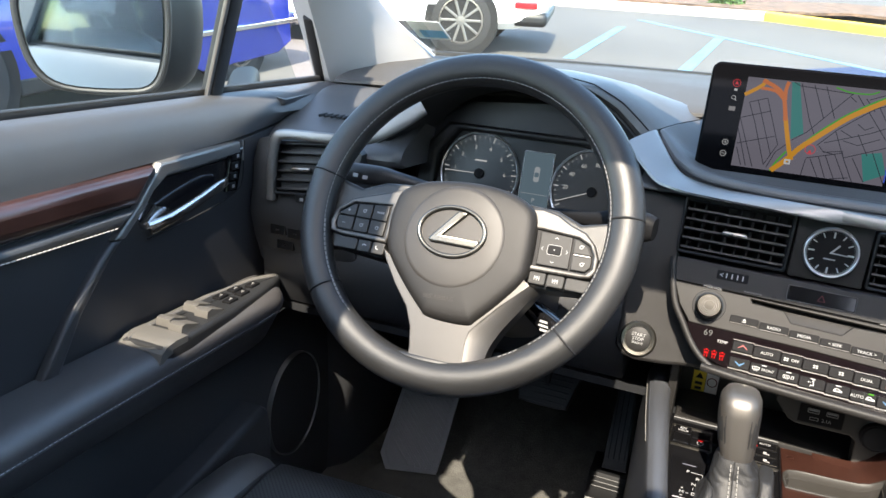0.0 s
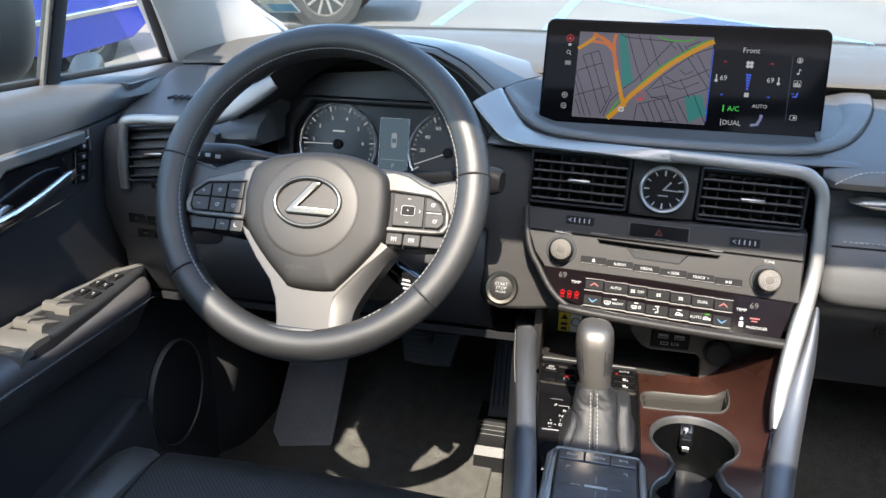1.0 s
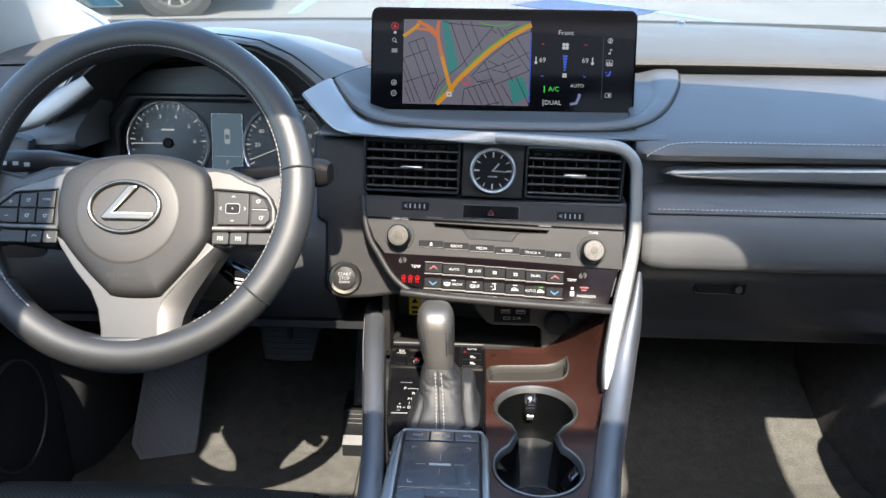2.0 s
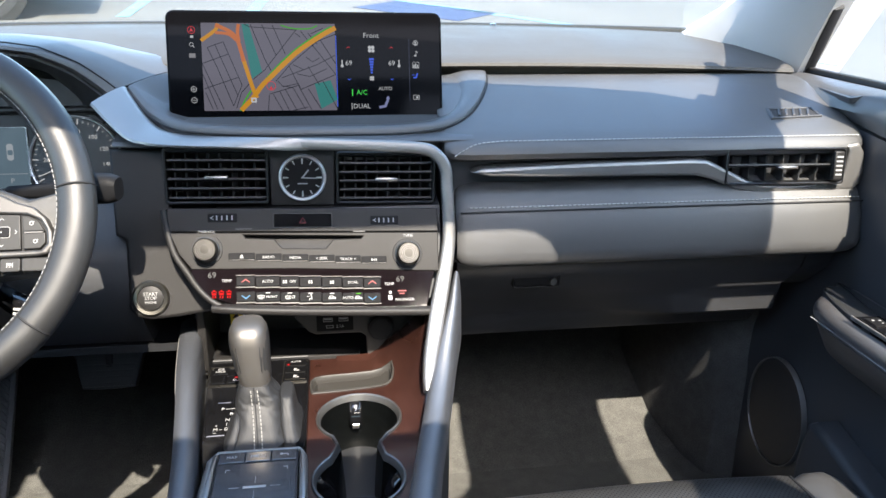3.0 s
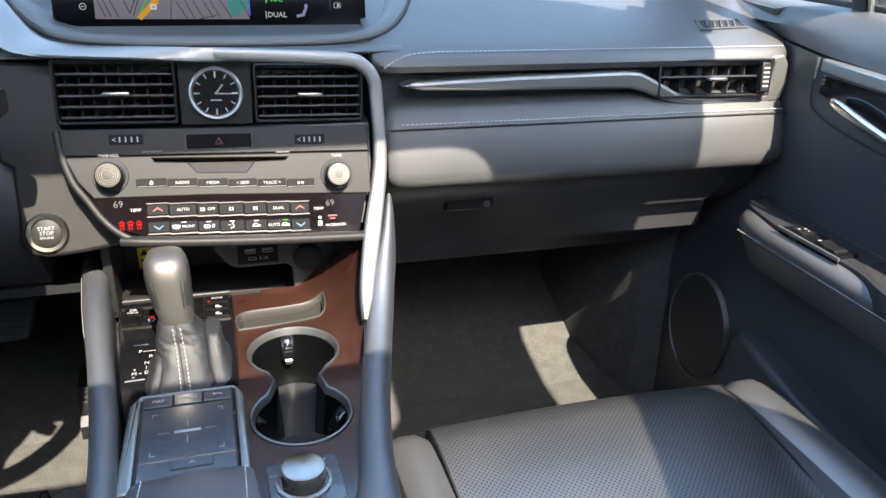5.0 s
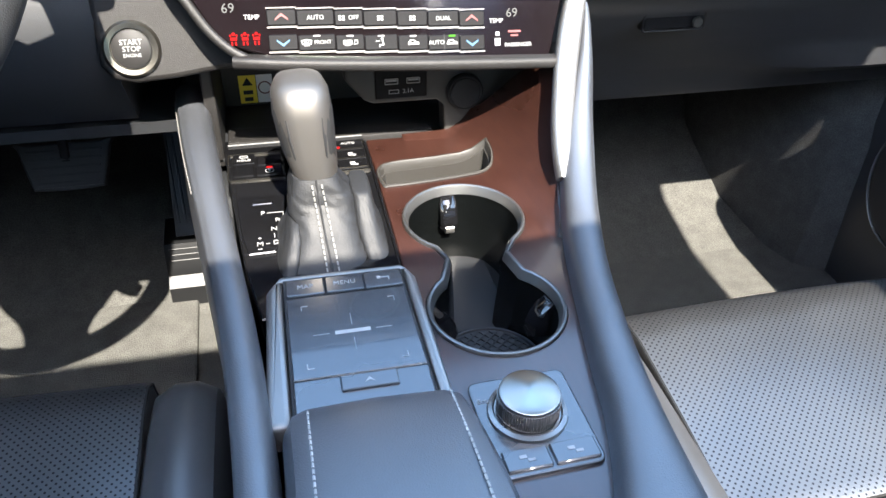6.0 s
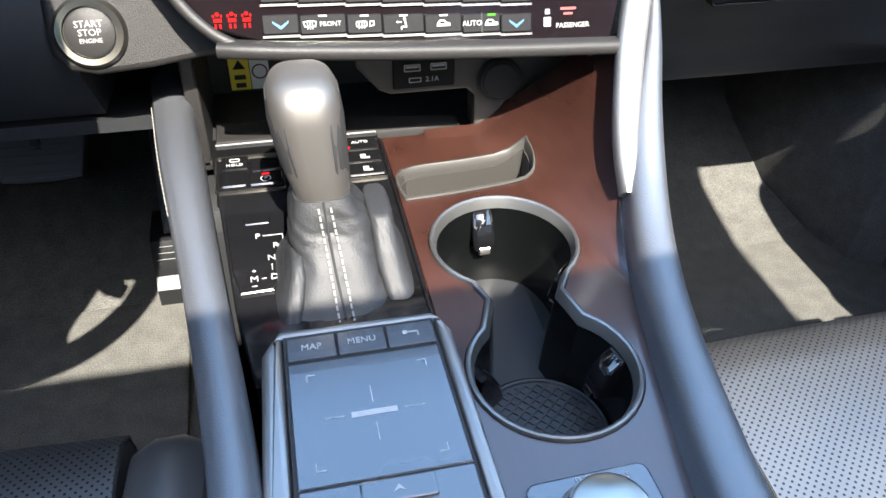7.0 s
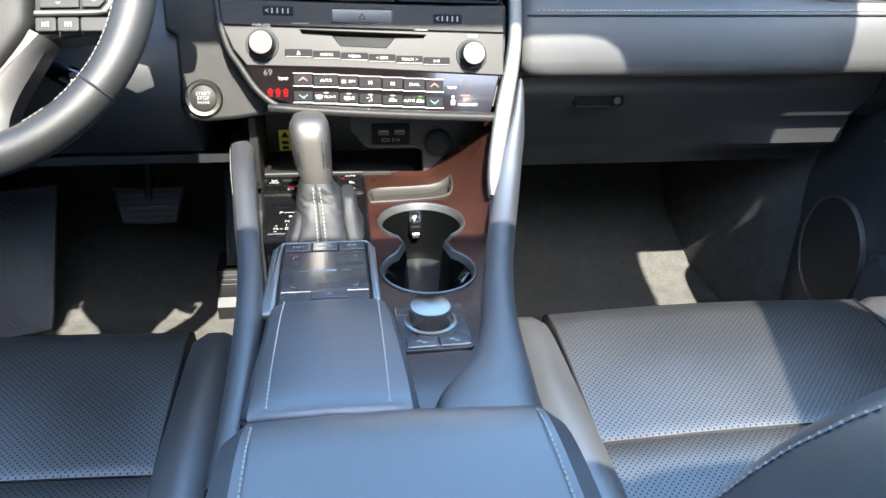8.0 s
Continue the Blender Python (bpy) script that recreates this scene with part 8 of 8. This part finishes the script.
part("plate_edge", sweep([(0.6440, 0.774, 0.8905), (0.6450, 0.73, 0.8905), (0.6462, 0.677, 0.8905)], rounded(0.0022, 0.005, 0.0008, 2)), SATIN, pod, "satin silver edge")
k = part("lock_switch", box((0.6615, 0.752, 0.8930), (0.020, 0.022, 0.003), 0.001, 2), BUTTON, pod)
part("mark", bars(Matrix.Translation((0.6615, 0.752, 0.8945)), [(-0.004, 0.003, 0.003, 0.0025), (0.004, 0.002, 0.003, 0.0025), (0.003, -0.005, 0.002, 0.002)], 0, 0.0003), WHITE_INK, k)
k = part("window_switch", loft([[(0.6615 + dx, 0.705 + dy, 0.8915 + dz) for dx in (-0.010, -0.0085, 0.0085, 0.010)] + [(0.6715, 0.705 + dy, 0.888), (0.6515, 0.705 + dy, 0.888)] for dy, dz in ((-0.016, 0.0015), (-0.013, 0.0035), (0.0, 0.0020), (0.012, 0.0045), (0.016, 0.0020))]), BUTTON, pod)
part("mark", bars(Matrix.Translation((0.6615, 0.724, 0.8925)), [(0, 0, 0.004, 0.003)], 0, 0.0003), WHITE_INK, pod)
pod = part("switch_pod", prism(smooth_path([(-0.640, 0.625), (-0.655, 0.612), (-0.690, 0.612), (-0.702, 0.625), (-0.702, 0.760), (-0.692, 0.83), (-0.672, 0.868), (-0.660, 0.85), (-0.645, 0.74)], 3, True), 0.868, 0.8935, None, 0.006, 4), HARD_PLASTIC, driver_door)
part("pod_edge", prism([(-0.690, 0.612), (-0.703, 0.622), (-0.703, 0.765), (-0.693, 0.835), (-0.673, 0.872), (-0.666, 0.866), (-0.686, 0.828), (-0.695, 0.760), (-0.694, 0.640)], 0.870, 0.8955, None, 0.003, 3), POD_SILVER, pod, "satin silver edge")
part("pod_cap", loft([[(x, y, z) for x in (-0.702, -0.690, -0.668, -0.648, -0.640)] + [(x, y, z - 0.012) for x in (-0.640, -0.702)] for y, z in ((0.650, 0.8952), (0.632, 0.8962), (0.618, 0.8940), (0.608, 0.8880), (0.603, 0.876))]), POD_SILVER, pod, "satin silver end cap")
for x, y in ((-0.660, 0.668), (-0.683, 0.674), (-0.663, 0.716), (-0.685, 0.722)):
    sw = loft([[(x + dx, y + dy, 0.8915 + dz) for dx in (-0.0095, -0.0080, 0.0080, 0.0095)] + [(x + 0.0095, y + dy, 0.888), (x - 0.0095, y + dy, 0.888)] for dy, dz in ((-0.017, 0.0050), (-0.015, 0.0105), (-0.009, 0.0118), (0.002, 0.0075), (0.013, 0.0040), (0.017, 0.0010))])
    part("window_switch", sw, POD_SILVER, pod, "satin silver window switch")
for x, y in ((-0.665, 0.757), (-0.683, 0.761), (-0.668, 0.785), (-0.683, 0.790), (-0.674, 0.815)):
    k = part("mirror_switch", box((x, y, 0.8940), (0.012, 0.019, 0.005), 0.0015, 2), BUTTON, pod)
    part("mark", bars(Matrix.Translation((x, y, 0.8965)), [(0, 0.002, 0.004, 0.0010), (0.0015, -0.002, 0.0010, 0.003)], 0, 0.0004), GREY_INK, k)
mem = part("memory_plate", prism([(-0.832, 1.075), (-0.806, 1.073), (-0.795, 1.022), (-0.818, 1.020)], 0.0, 0.005, Matrix.Translation((-0.702, 0, 0)) @ basis((0, 0, 0), (0, 1, 0), (0, 0, 1)) @ Matrix.Diagonal((-1, 1, 1, 1)), 0.002, 2), GLOSS, driver_door)
for k in range(4):
    part("memory_key", box((-0.6965, 0.816 - 0.0035 * k, 1.066 - 0.0125 * k), (0.004, 0.015, 0.0095), 0.001, 1), BUTTON, mem)
    part("mark", box((-0.6942, 0.816 - 0.0035 * k, 1.066 - 0.0125 * k), (0.0006, 0.004, 0.004), 0, 1), WHITE_INK, mem)
for s, ob in ((1, passenger_door), (-1, driver_door)):
    part("handle_glow", box((s * 0.6985, 0.832, 1.070), (0.002, 0.003, 0.026), 0.0008, 1), SATIN, ob)

# ---- door mirrors ----
MIRROR = material("mirror", (0.46, 0.49, 0.50), 0.01, metal=1.0, bump=0, spread=0.0)
SAIL = material("mirror_plastic", (0.010, 0.0112, 0.0118), 0.5, grain=500, bump=0.03, spec=0.22)
SILVER_PAINT = material("silver_car_paint", (0.125, 0.135, 0.14), 0.4, metal=0.1, coat=0.3, bump=0, spread=0.03)


def door_mirror(side):
    ob = thing("door_mirror", (side * 0.80, 0.98, 1.08), "grey door mirror with black rim outside the front window", "door mirror", "door mirrors")
    m = basis((1.032, 0.94, 1.190), (1, -0.62, 0), (0, 0.03, 1))
    if side < 0:
        m = basis((-1.048, 0.94, 1.178), (1, 0.80, 0), (0, 0.03, 1))
    sh = [(-0.148, 0.05), (-0.142, -0.015), (-0.118, -0.062), (-0.06, -0.074), (0.07, -0.070), (0.125, -0.040), (0.147, 0.02), (0.143, 0.065), (0.10, 0.088), (-0.08, 0.098), (-0.135, 0.085)]
    if side < 0:
        sh = [(-0.82 * x, 0.96 * y) for x, y in sh]
    sh = smooth_path([(x * 0.81, y) for x, y in sh], 4, True)
    big = [(x * 1.13, y * 1.15) for x, y in sh]
    rows = [[m @ Vector((x * k - side * d, y * k, z)) for x, y in big] for z, k, d in smooth_path([(0.012, 0.97, 0.0), (0.006, 1.0, 0.0), (-0.02, 1.03, 0.012), (-0.06, 1.01, 0.036), (-0.11, 0.90, 0.056), (-0.15, 0.70, 0.066), (-0.175, 0.42, 0.070), (-0.183, 0.10, 0.071)], 3)]
    part("housing", loft(rows), SAIL, ob)
    part("rim", prism(big, 0.006, 0.016, m, 0.004, 2, [[(x * 1.02, y * 1.02) for x, y in sh]]), HARD_PLASTIC, ob)
    # the glass is slightly domed
    rings = [[m @ Vector((x * k, y * k, 0.0165 - (x * x + y * y) * k * k / 4.6)) for x, y in sh] for k in (1.0, 0.85, 0.7, 0.55, 0.4, 0.25, 0.1, 0.01)]
    back = [m @ Vector((x, y, 0.004)) for x, y in sh]
    part("mirror_glass", loft([back] + rings), MIRROR, ob, "clear mirror glass")
    foot = []
    for x, y0, y1, z0, z1 in smooth_path([(0.765, 0.835, 0.900, 1.060, 1.098), (0.80, 0.845, 0.910, 1.062, 1.102), (0.85, 0.870, 0.945, 1.070, 1.112), (0.92, 0.915, 1.00, 1.085, 1.140)], 3):
        cy, cz = (y0 + y1) / 2, (z0 + z1) / 2
        foot.append([(side * x, cy + (y1 - y0) / 2 * u, cz + (z1 - z0) / 2 * v) for u, v in rounded(2, 2, 0.7, 4)])
    if side < 0:
        foot = [[(x, y + 0.04 * k / 2, z) for x, y, z in ring] for k, ring in enumerate(foot)]
    part("foot", loft(foot), SAIL, ob)
    return ob


door_mirror(1)
door_mirror(-1)
# the car's own flank, which the mirrors show
for s in (1, -1):
    fl = loft([[(s * 0.775, y, 1.125), (s * 0.80, y, 1.10), (s * 0.86, y, 0.96), (s * 0.88, y, 0.75), (s * 0.86, y, 0.50), (s * 0.80, y, 0.32), (s * 0.775, y, 0.32)] for y in (1.10, 0.5, -0.1, -0.7, -1.3, -1.9)])
    fk = single("car_flank", fl, SILVER_PAINT, "silver-grey painted flank of the car with door handles", "car body", kind="structure")
    part("rear_pane", sheet([[(s * 0.765, y, 1.10) for y in (-0.23, -1.25)], [(s * 0.605, y, 1.475) for y in (-0.23, -1.15)]], 0.004), CAR_GLASS, fk)
    part("outer_post", sheet([[(s * 0.772, y, 1.128) for y in (0.06, -0.25)], [(s * 0.615, y, 1.485) for y in (0.05, -0.22)]], 0.004), CAR_GLASS, fk, "glossy black post")
    part("outer_handle", sweep([(s * 0.885, 0.02, 0.98), (s * 0.90, 0.0, 0.985), (s * 0.90, -0.16, 0.99), (s * 0.885, -0.18, 0.99)], rounded(0.018, 0.022, 0.006, 3)), CHROME, fk)

# ---- parked cars and the edge of the car park ----
TYRE = material("tyre", (0.018, 0.018, 0.019), 0.8, grain=60, bump=0.4)
LAMP_RED = material("red_lens", (0.35, 0.01, 0.015), 0.15, coat=0.5, bump=0)


WHITE_PAINT = material("white_car_paint", (0.72, 0.72, 0.71), 0.2, coat=0.6, bump=0, spread=0.02)
BLUE_PAINT = material("blue_car_paint", (0.012, 0.030, 0.24), 0.2, metal=0.2, coat=0.7, bump=0, spread=0.03)


def parked_car(label, paint, m):
    """A parked sport utility car: nose towards -x, its near flank at y = 0; the ground at z = 0."""
    ob = thing("parked_car", m.translation, label, "car", "parked cars")
    L, W = 4.6, 1.85
    stations = [(0.0, 0.45, 0.70, 0.12), (0.12, 0.32, 0.88, 0.05), (0.9, 0.26, 1.02, 0.0), (1.35, 0.24, 1.10, 0.0), (2.3, 0.24, 1.12, 0.0), (3.4, 0.24, 1.14, 0.0), (4.2, 0.28, 1.12, 0.02), (4.5, 0.36, 1.05, 0.06), (4.6, 0.48, 0.90, 0.14)]
    rings = []
    for x, zb, zt, ins in stations:
        half = [(ins + 0.10, zb), (ins + 0.015, zb + 0.08), (ins - 0.0, zb + 0.35 * (zt - zb)), (ins + 0.015, zb + 0.62 * (zt - zb)), (ins + 0.05, zt - 0.08), (ins + 0.12, zt)]
        rings.append([m @ Vector((x, y, z)) for y, z in half] + [m @ Vector((x, W - y, z)) for y, z in half[::-1]])
    part("body", loft(rings), paint, ob)
    top = []
    for x, z, ins in ((1.30, 1.09, 0.13), (2.0, 1.58, 0.28), (2.6, 1.66, 0.29), (3.6, 1.64, 0.29), (4.15, 1.52, 0.29), (4.5, 1.06, 0.16)):
        top.append([m @ Vector((x, y, zz)) for y, zz in ((ins if z > 1.2 else ins, z), (0.12, 1.08), (W - 0.12, 1.08), (W - ins, z))])
    part("cabin", loft(top), CAR_GLASS, ob, "dark glazed cabin")
    roof = [[m @ Vector((x, y, z)) for y, z in ((0.30, z0 - 0.02), (0.38, z0 + 0.03), (W - 0.38, z0 + 0.03), (W - 0.30, z0 - 0.02))] for x, z0 in ((1.98, 1.58), (2.6, 1.665), (3.6, 1.645), (4.2, 1.53))]
    part("roof", loft(roof), paint, ob)
    for x in (0.88, 3.62):
        for y in (0.10, W - 0.10):
            wm = m @ Matrix.Translation((x, y, 0.36)) @ pose(0, 0, 0, 90 if y < 1 else -90, 0, 0)
            w = part("wheel_arch", lathe([(0.43, -0.10), (0.43, 0.098), (0.0, 0.099)], 40, wm), RUBBER, ob)
            w = part("wheel", lathe([(0.25, -0.10), (0.34, -0.09), (0.36, -0.05), (0.36, 0.06), (0.345, 0.102), (0.27, 0.112), (0.255, 0.10), (0.0, 0.06)], 48, wm), TYRE, ob)
            part("rim", lathe([(0.262, 0.09), (0.262, 0.112), (0.245, 0.114), (0.235, 0.075), (0.0, 0.072)], 48, wm), DARK_METAL, w)
            for k in range(10):
                part("spoke", box((0.15, 0, 0.092), (0.19, 0.032, 0.03), 0.006, 1, wm @ pose(0, 0, 0, 0, 0, 36 * k)), SATIN, w)
            part("hub_cap", lathe([(0.06, 0.07), (0.055, 0.108), (0, 0.112)], 24, wm), SATIN, w)
    part("tail_lamp", box((4.40, 0.10, 0.96), (0.30, 0.20, 0.14), 0.03, 3, m), LAMP_RED, ob)
    if paint is not BLUE_PAINT:
        part("reflector", box((4.36, 0.045, 0.56), (0.26, 0.06, 0.075), 0.015, 2, m), LAMP_RED, ob)
    else:
        skirt = [(2.90, 0.20), (3.06, 0.13), (4.20, 0.15), (4.44, 0.24), (4.42, 0.72), (4.20, 0.84), (3.12, 0.84), (2.94, 0.72)]
        part("fender_skirt", prism(skirt, 0.0, 0.05, m @ Matrix(((1, 0, 0, 0), (0, 0, -1, 0.030), (0, 1, 0, 0), (0, 0, 0, 1))), 0.015, 2), paint, ob)
        part("side_strip", box((3.30, -0.030, 0.44), (2.50, 0.030, 0.05), 0.012, 2, m), CHROME, ob, "chrome side strip")
        part("chrome_bumper", box((4.62, W / 2, 0.44), (0.12, W + 0.04, 0.13), 0.05, 3, m), CHROME, ob, "chrome rear bumper")
    part("rear_bumper", box((4.40, W / 2, 0.40), (0.42, W - 0.10, 0.16), 0.06, 3, m), HARD_PLASTIC, ob)
    part("head_lamp", box((0.16, 0.16, 0.78), (0.30, 0.24, 0.12), 0.03, 3, m), CHROME, ob)
    part("sill", box((2.25, 0.06, 0.27), (1.9, 0.10, 0.12), 0.02, 2, m), HARD_PLASTIC, ob)
    for x in (2.30, 3.20):
        part("door_handle", box((x, 0.02, 0.90), (0.20, 0.03, 0.03), 0.01, 2, m), paint, ob)
        part("door_gap", box((x + 0.22, 0.012, 0.72), (0.008, 0.02, 0.70), 0, 1, m), RUBBER, ob)
    return ob



def standing(x, y, rz):
    return Matrix.Translation(lot(x, y)) @ Matrix.Rotation(math.atan(SLOPE), 4, "X") @ Matrix.Rotation(radians(rz), 4, "Z") @ Matrix.Translation((-3.62, 0, 0))


parked_car("white parked sport utility car seen from its flank", WHITE_PAINT, standing(-3.40, 8.6, 12))
parked_car("blue parked car with covered rear wheel and chrome strip", BLUE_PAINT, standing(-4.46, 5.87, 91))

for a, b in (((-2.2, 14.2), (1.6, 9.7)), ((-0.72, 12.45), (-0.86, 8.6)), ((-2.27, 12.84), (-2.16, 8.9)), ((1.6, 9.7), (4.5, 6.3))):
    single("line", flat_strip(a, b, 0.14), LINE_BLUE, "pale blue painted line on the asphalt", "road marking", "parking lines")
single("paint_patch", flat_strip((0.62, 10.05), (1.75, 9.0), 0.85), material("dark_blue_paint", (0.010, 0.018, 0.055), 0.7, grain=60, bump=0.3, dist=0.003, spread=0.2), "dark blue painted patch on the asphalt", "road marking")
kerb = loft([[lot(x, y, z) for y, z in ((yy, -0.1), (yy, 0.13), (yy + 0.03, 0.15), (yy + 0.28, 0.15), (yy + 0.30, -0.1))] for x, yy in ((-30, 16.6), (-0.2, 15.9))])
single("kerb", kerb, KERB, "pale concrete kerb along the planting bed", "kerb", kind="structure")
kerb = loft([[lot(x, y, z) for y, z in ((yy, -0.1), (yy, 0.13), (yy + 0.03, 0.15), (yy + 0.38, 0.15), (yy + 0.40, -0.1))] for x, yy in ((-0.2, 15.9), (1.4, 14.7), (4.5, 12.6), (6.2, 11.8))])
single("kerb_yellow", kerb, KERB_YELLOW, "yellow painted kerb", "kerb", kind="structure")
bed = sheet([[lot(x, y, 0.10 + 0.05 * noise.noise(Vector((x, y, 0)))) for x in np.linspace(-30, 14, 60)] for y in (16.75, 17.6, 18.6, 20.0)], 0.05)
single("planting_bed", bed, MULCH, "brown bark mulch of the planting bed", "planting bed", kind="structure")
LEAF = material("leaf", (0.06, 0.11, 0.03), 0.6, bump=0, spread=0.4, stain=3)


def shrub(x, y, r, n, seed):
    rnd = random.Random(seed)
    bm = bmesh.new()
    for _ in range(n):
        d = Vector((rnd.gauss(0, 1), rnd.gauss(0, 1), abs(rnd.gauss(0, 0.8)))).normalized() * r * rnd.uniform(0.5, 1.1)
        c = Vector(lot(x, y, 0.1)) + d
        u = Vector((rnd.uniform(-1, 1), rnd.uniform(-1, 1), rnd.uniform(-1, 1))).normalized()
        v = u.orthogonal().normalized()
        s = r * rnd.uniform(0.10, 0.2)
        bm.faces.new([bm.verts.new(c + u * s * a + v * s * 0.5 * b) for a, b in ((-1, 0), (0, -1), (1, 0), (0, 1))])
    ob = thing("shrub", lot(x, y, 0.1), "low green shrub in the planting bed", "shrub", "shrubs in the bed")
    part("crown", bm, LEAF, ob, "", 0)
    part("stem", tube([lot(x, y, 0.0), lot(x + 0.02, y, 0.3)], 0.015, 6, up=(0, 1, 0)), MULCH, ob)


for k, (x, y, r) in enumerate(((-1.0, 17.6, 0.35), (-4.2, 17.9, 0.4), (-7.0, 17.5, 0.45), (3.2, 17.8, 0.4))):
    shrub(x, y, r, 420, k)


# trees beside the car, which the mirror shows
def tree(x, y, h, seed):
    rnd = random.Random(seed)
    ob = thing("tree", lot(x, y), "broad green tree at the edge of the car park", "tree", "trees behind")
    trunk = [(*Vector(lot(x, y)) + Vector((0.1 * math.sin(k), 0.1 * math.cos(k), h * 0.5 * k / 5)), 1 - 0.13 * k, 1 - 0.13 * k) for k in range(6)]
    part("trunk", sweep(trunk, circle(0.16, 8), (0, 1, 0)), MULCH, ob)
    top = Vector(lot(x, y, h * 0.45))
    bm = bmesh.new()
    for j in range(9):
        d = Vector((rnd.gauss(0, 1), rnd.gauss(0, 1), rnd.uniform(0.3, 1.2))).normalized() * h * 0.32
        part("limb", sweep([(*top, 1, 1), (*(top + d * 0.6), 0.6, 0.6), (*(top + d), 0.25, 0.25)], circle(0.06, 6), (0.3, 1, 0.1)), MULCH, ob)
        for _ in range(260):
            c = top + d + Vector((rnd.gauss(0, 1), rnd.gauss(0, 1), rnd.gauss(0, 0.8))) * h * 0.10
            u = Vector((rnd.uniform(-1, 1), rnd.uniform(-1, 1), rnd.uniform(-1, 1))).normalized()
            v = u.orthogonal().normalized()
            s = rnd.uniform(0.08, 0.2)
            bm.faces.new([bm.verts.new(c + u * s * a + v * s * 0.5 * b) for a, b in ((-1, 0), (0, -1), (1, 0), (0, 1))])
    part("crown", bm, LEAF, ob, "", 0)


tree(7.5, -6.0, 6.5, 1)
tree(5.5, -10.0, 7.0, 2)
tree(10.0, -1.5, 6.0, 3)

# ---- sticker on the windscreen ----
sticker = thing("windscreen_sticker", (-0.628, 1.248, 1.222), "white and pale blue sticker inside the windscreen", "sticker")
MW = basis((-0.628, 1.248, 1.222), (1, -0.06, 0.03), (0, -0.886, 0.464))
part("card", prism(rounded(0.060, 0.062, 0.004), -0.0008, 0.0, MW), material("sticker_white", (0.55, 0.56, 0.56), 0.6, bump=0, spread=0.04), sticker)
part("blue_field", prism(moved(rounded(0.046, 0.026, 0.003), 0.004, -0.012), 0.0, 0.0004, MW), material("sticker_blue", (0.10, 0.30, 0.50), 0.6, bump=0, spread=0.04), sticker, "pale blue field")
part("blue_field", prism(moved(rounded(0.046, 0.026, 0.003), 0.004, -0.012), -0.0013, -0.0009, MW), material("sticker_back", (0.12, 0.30, 0.46), 0.6, bump=0, spread=0.04), sticker, "pale blue field")
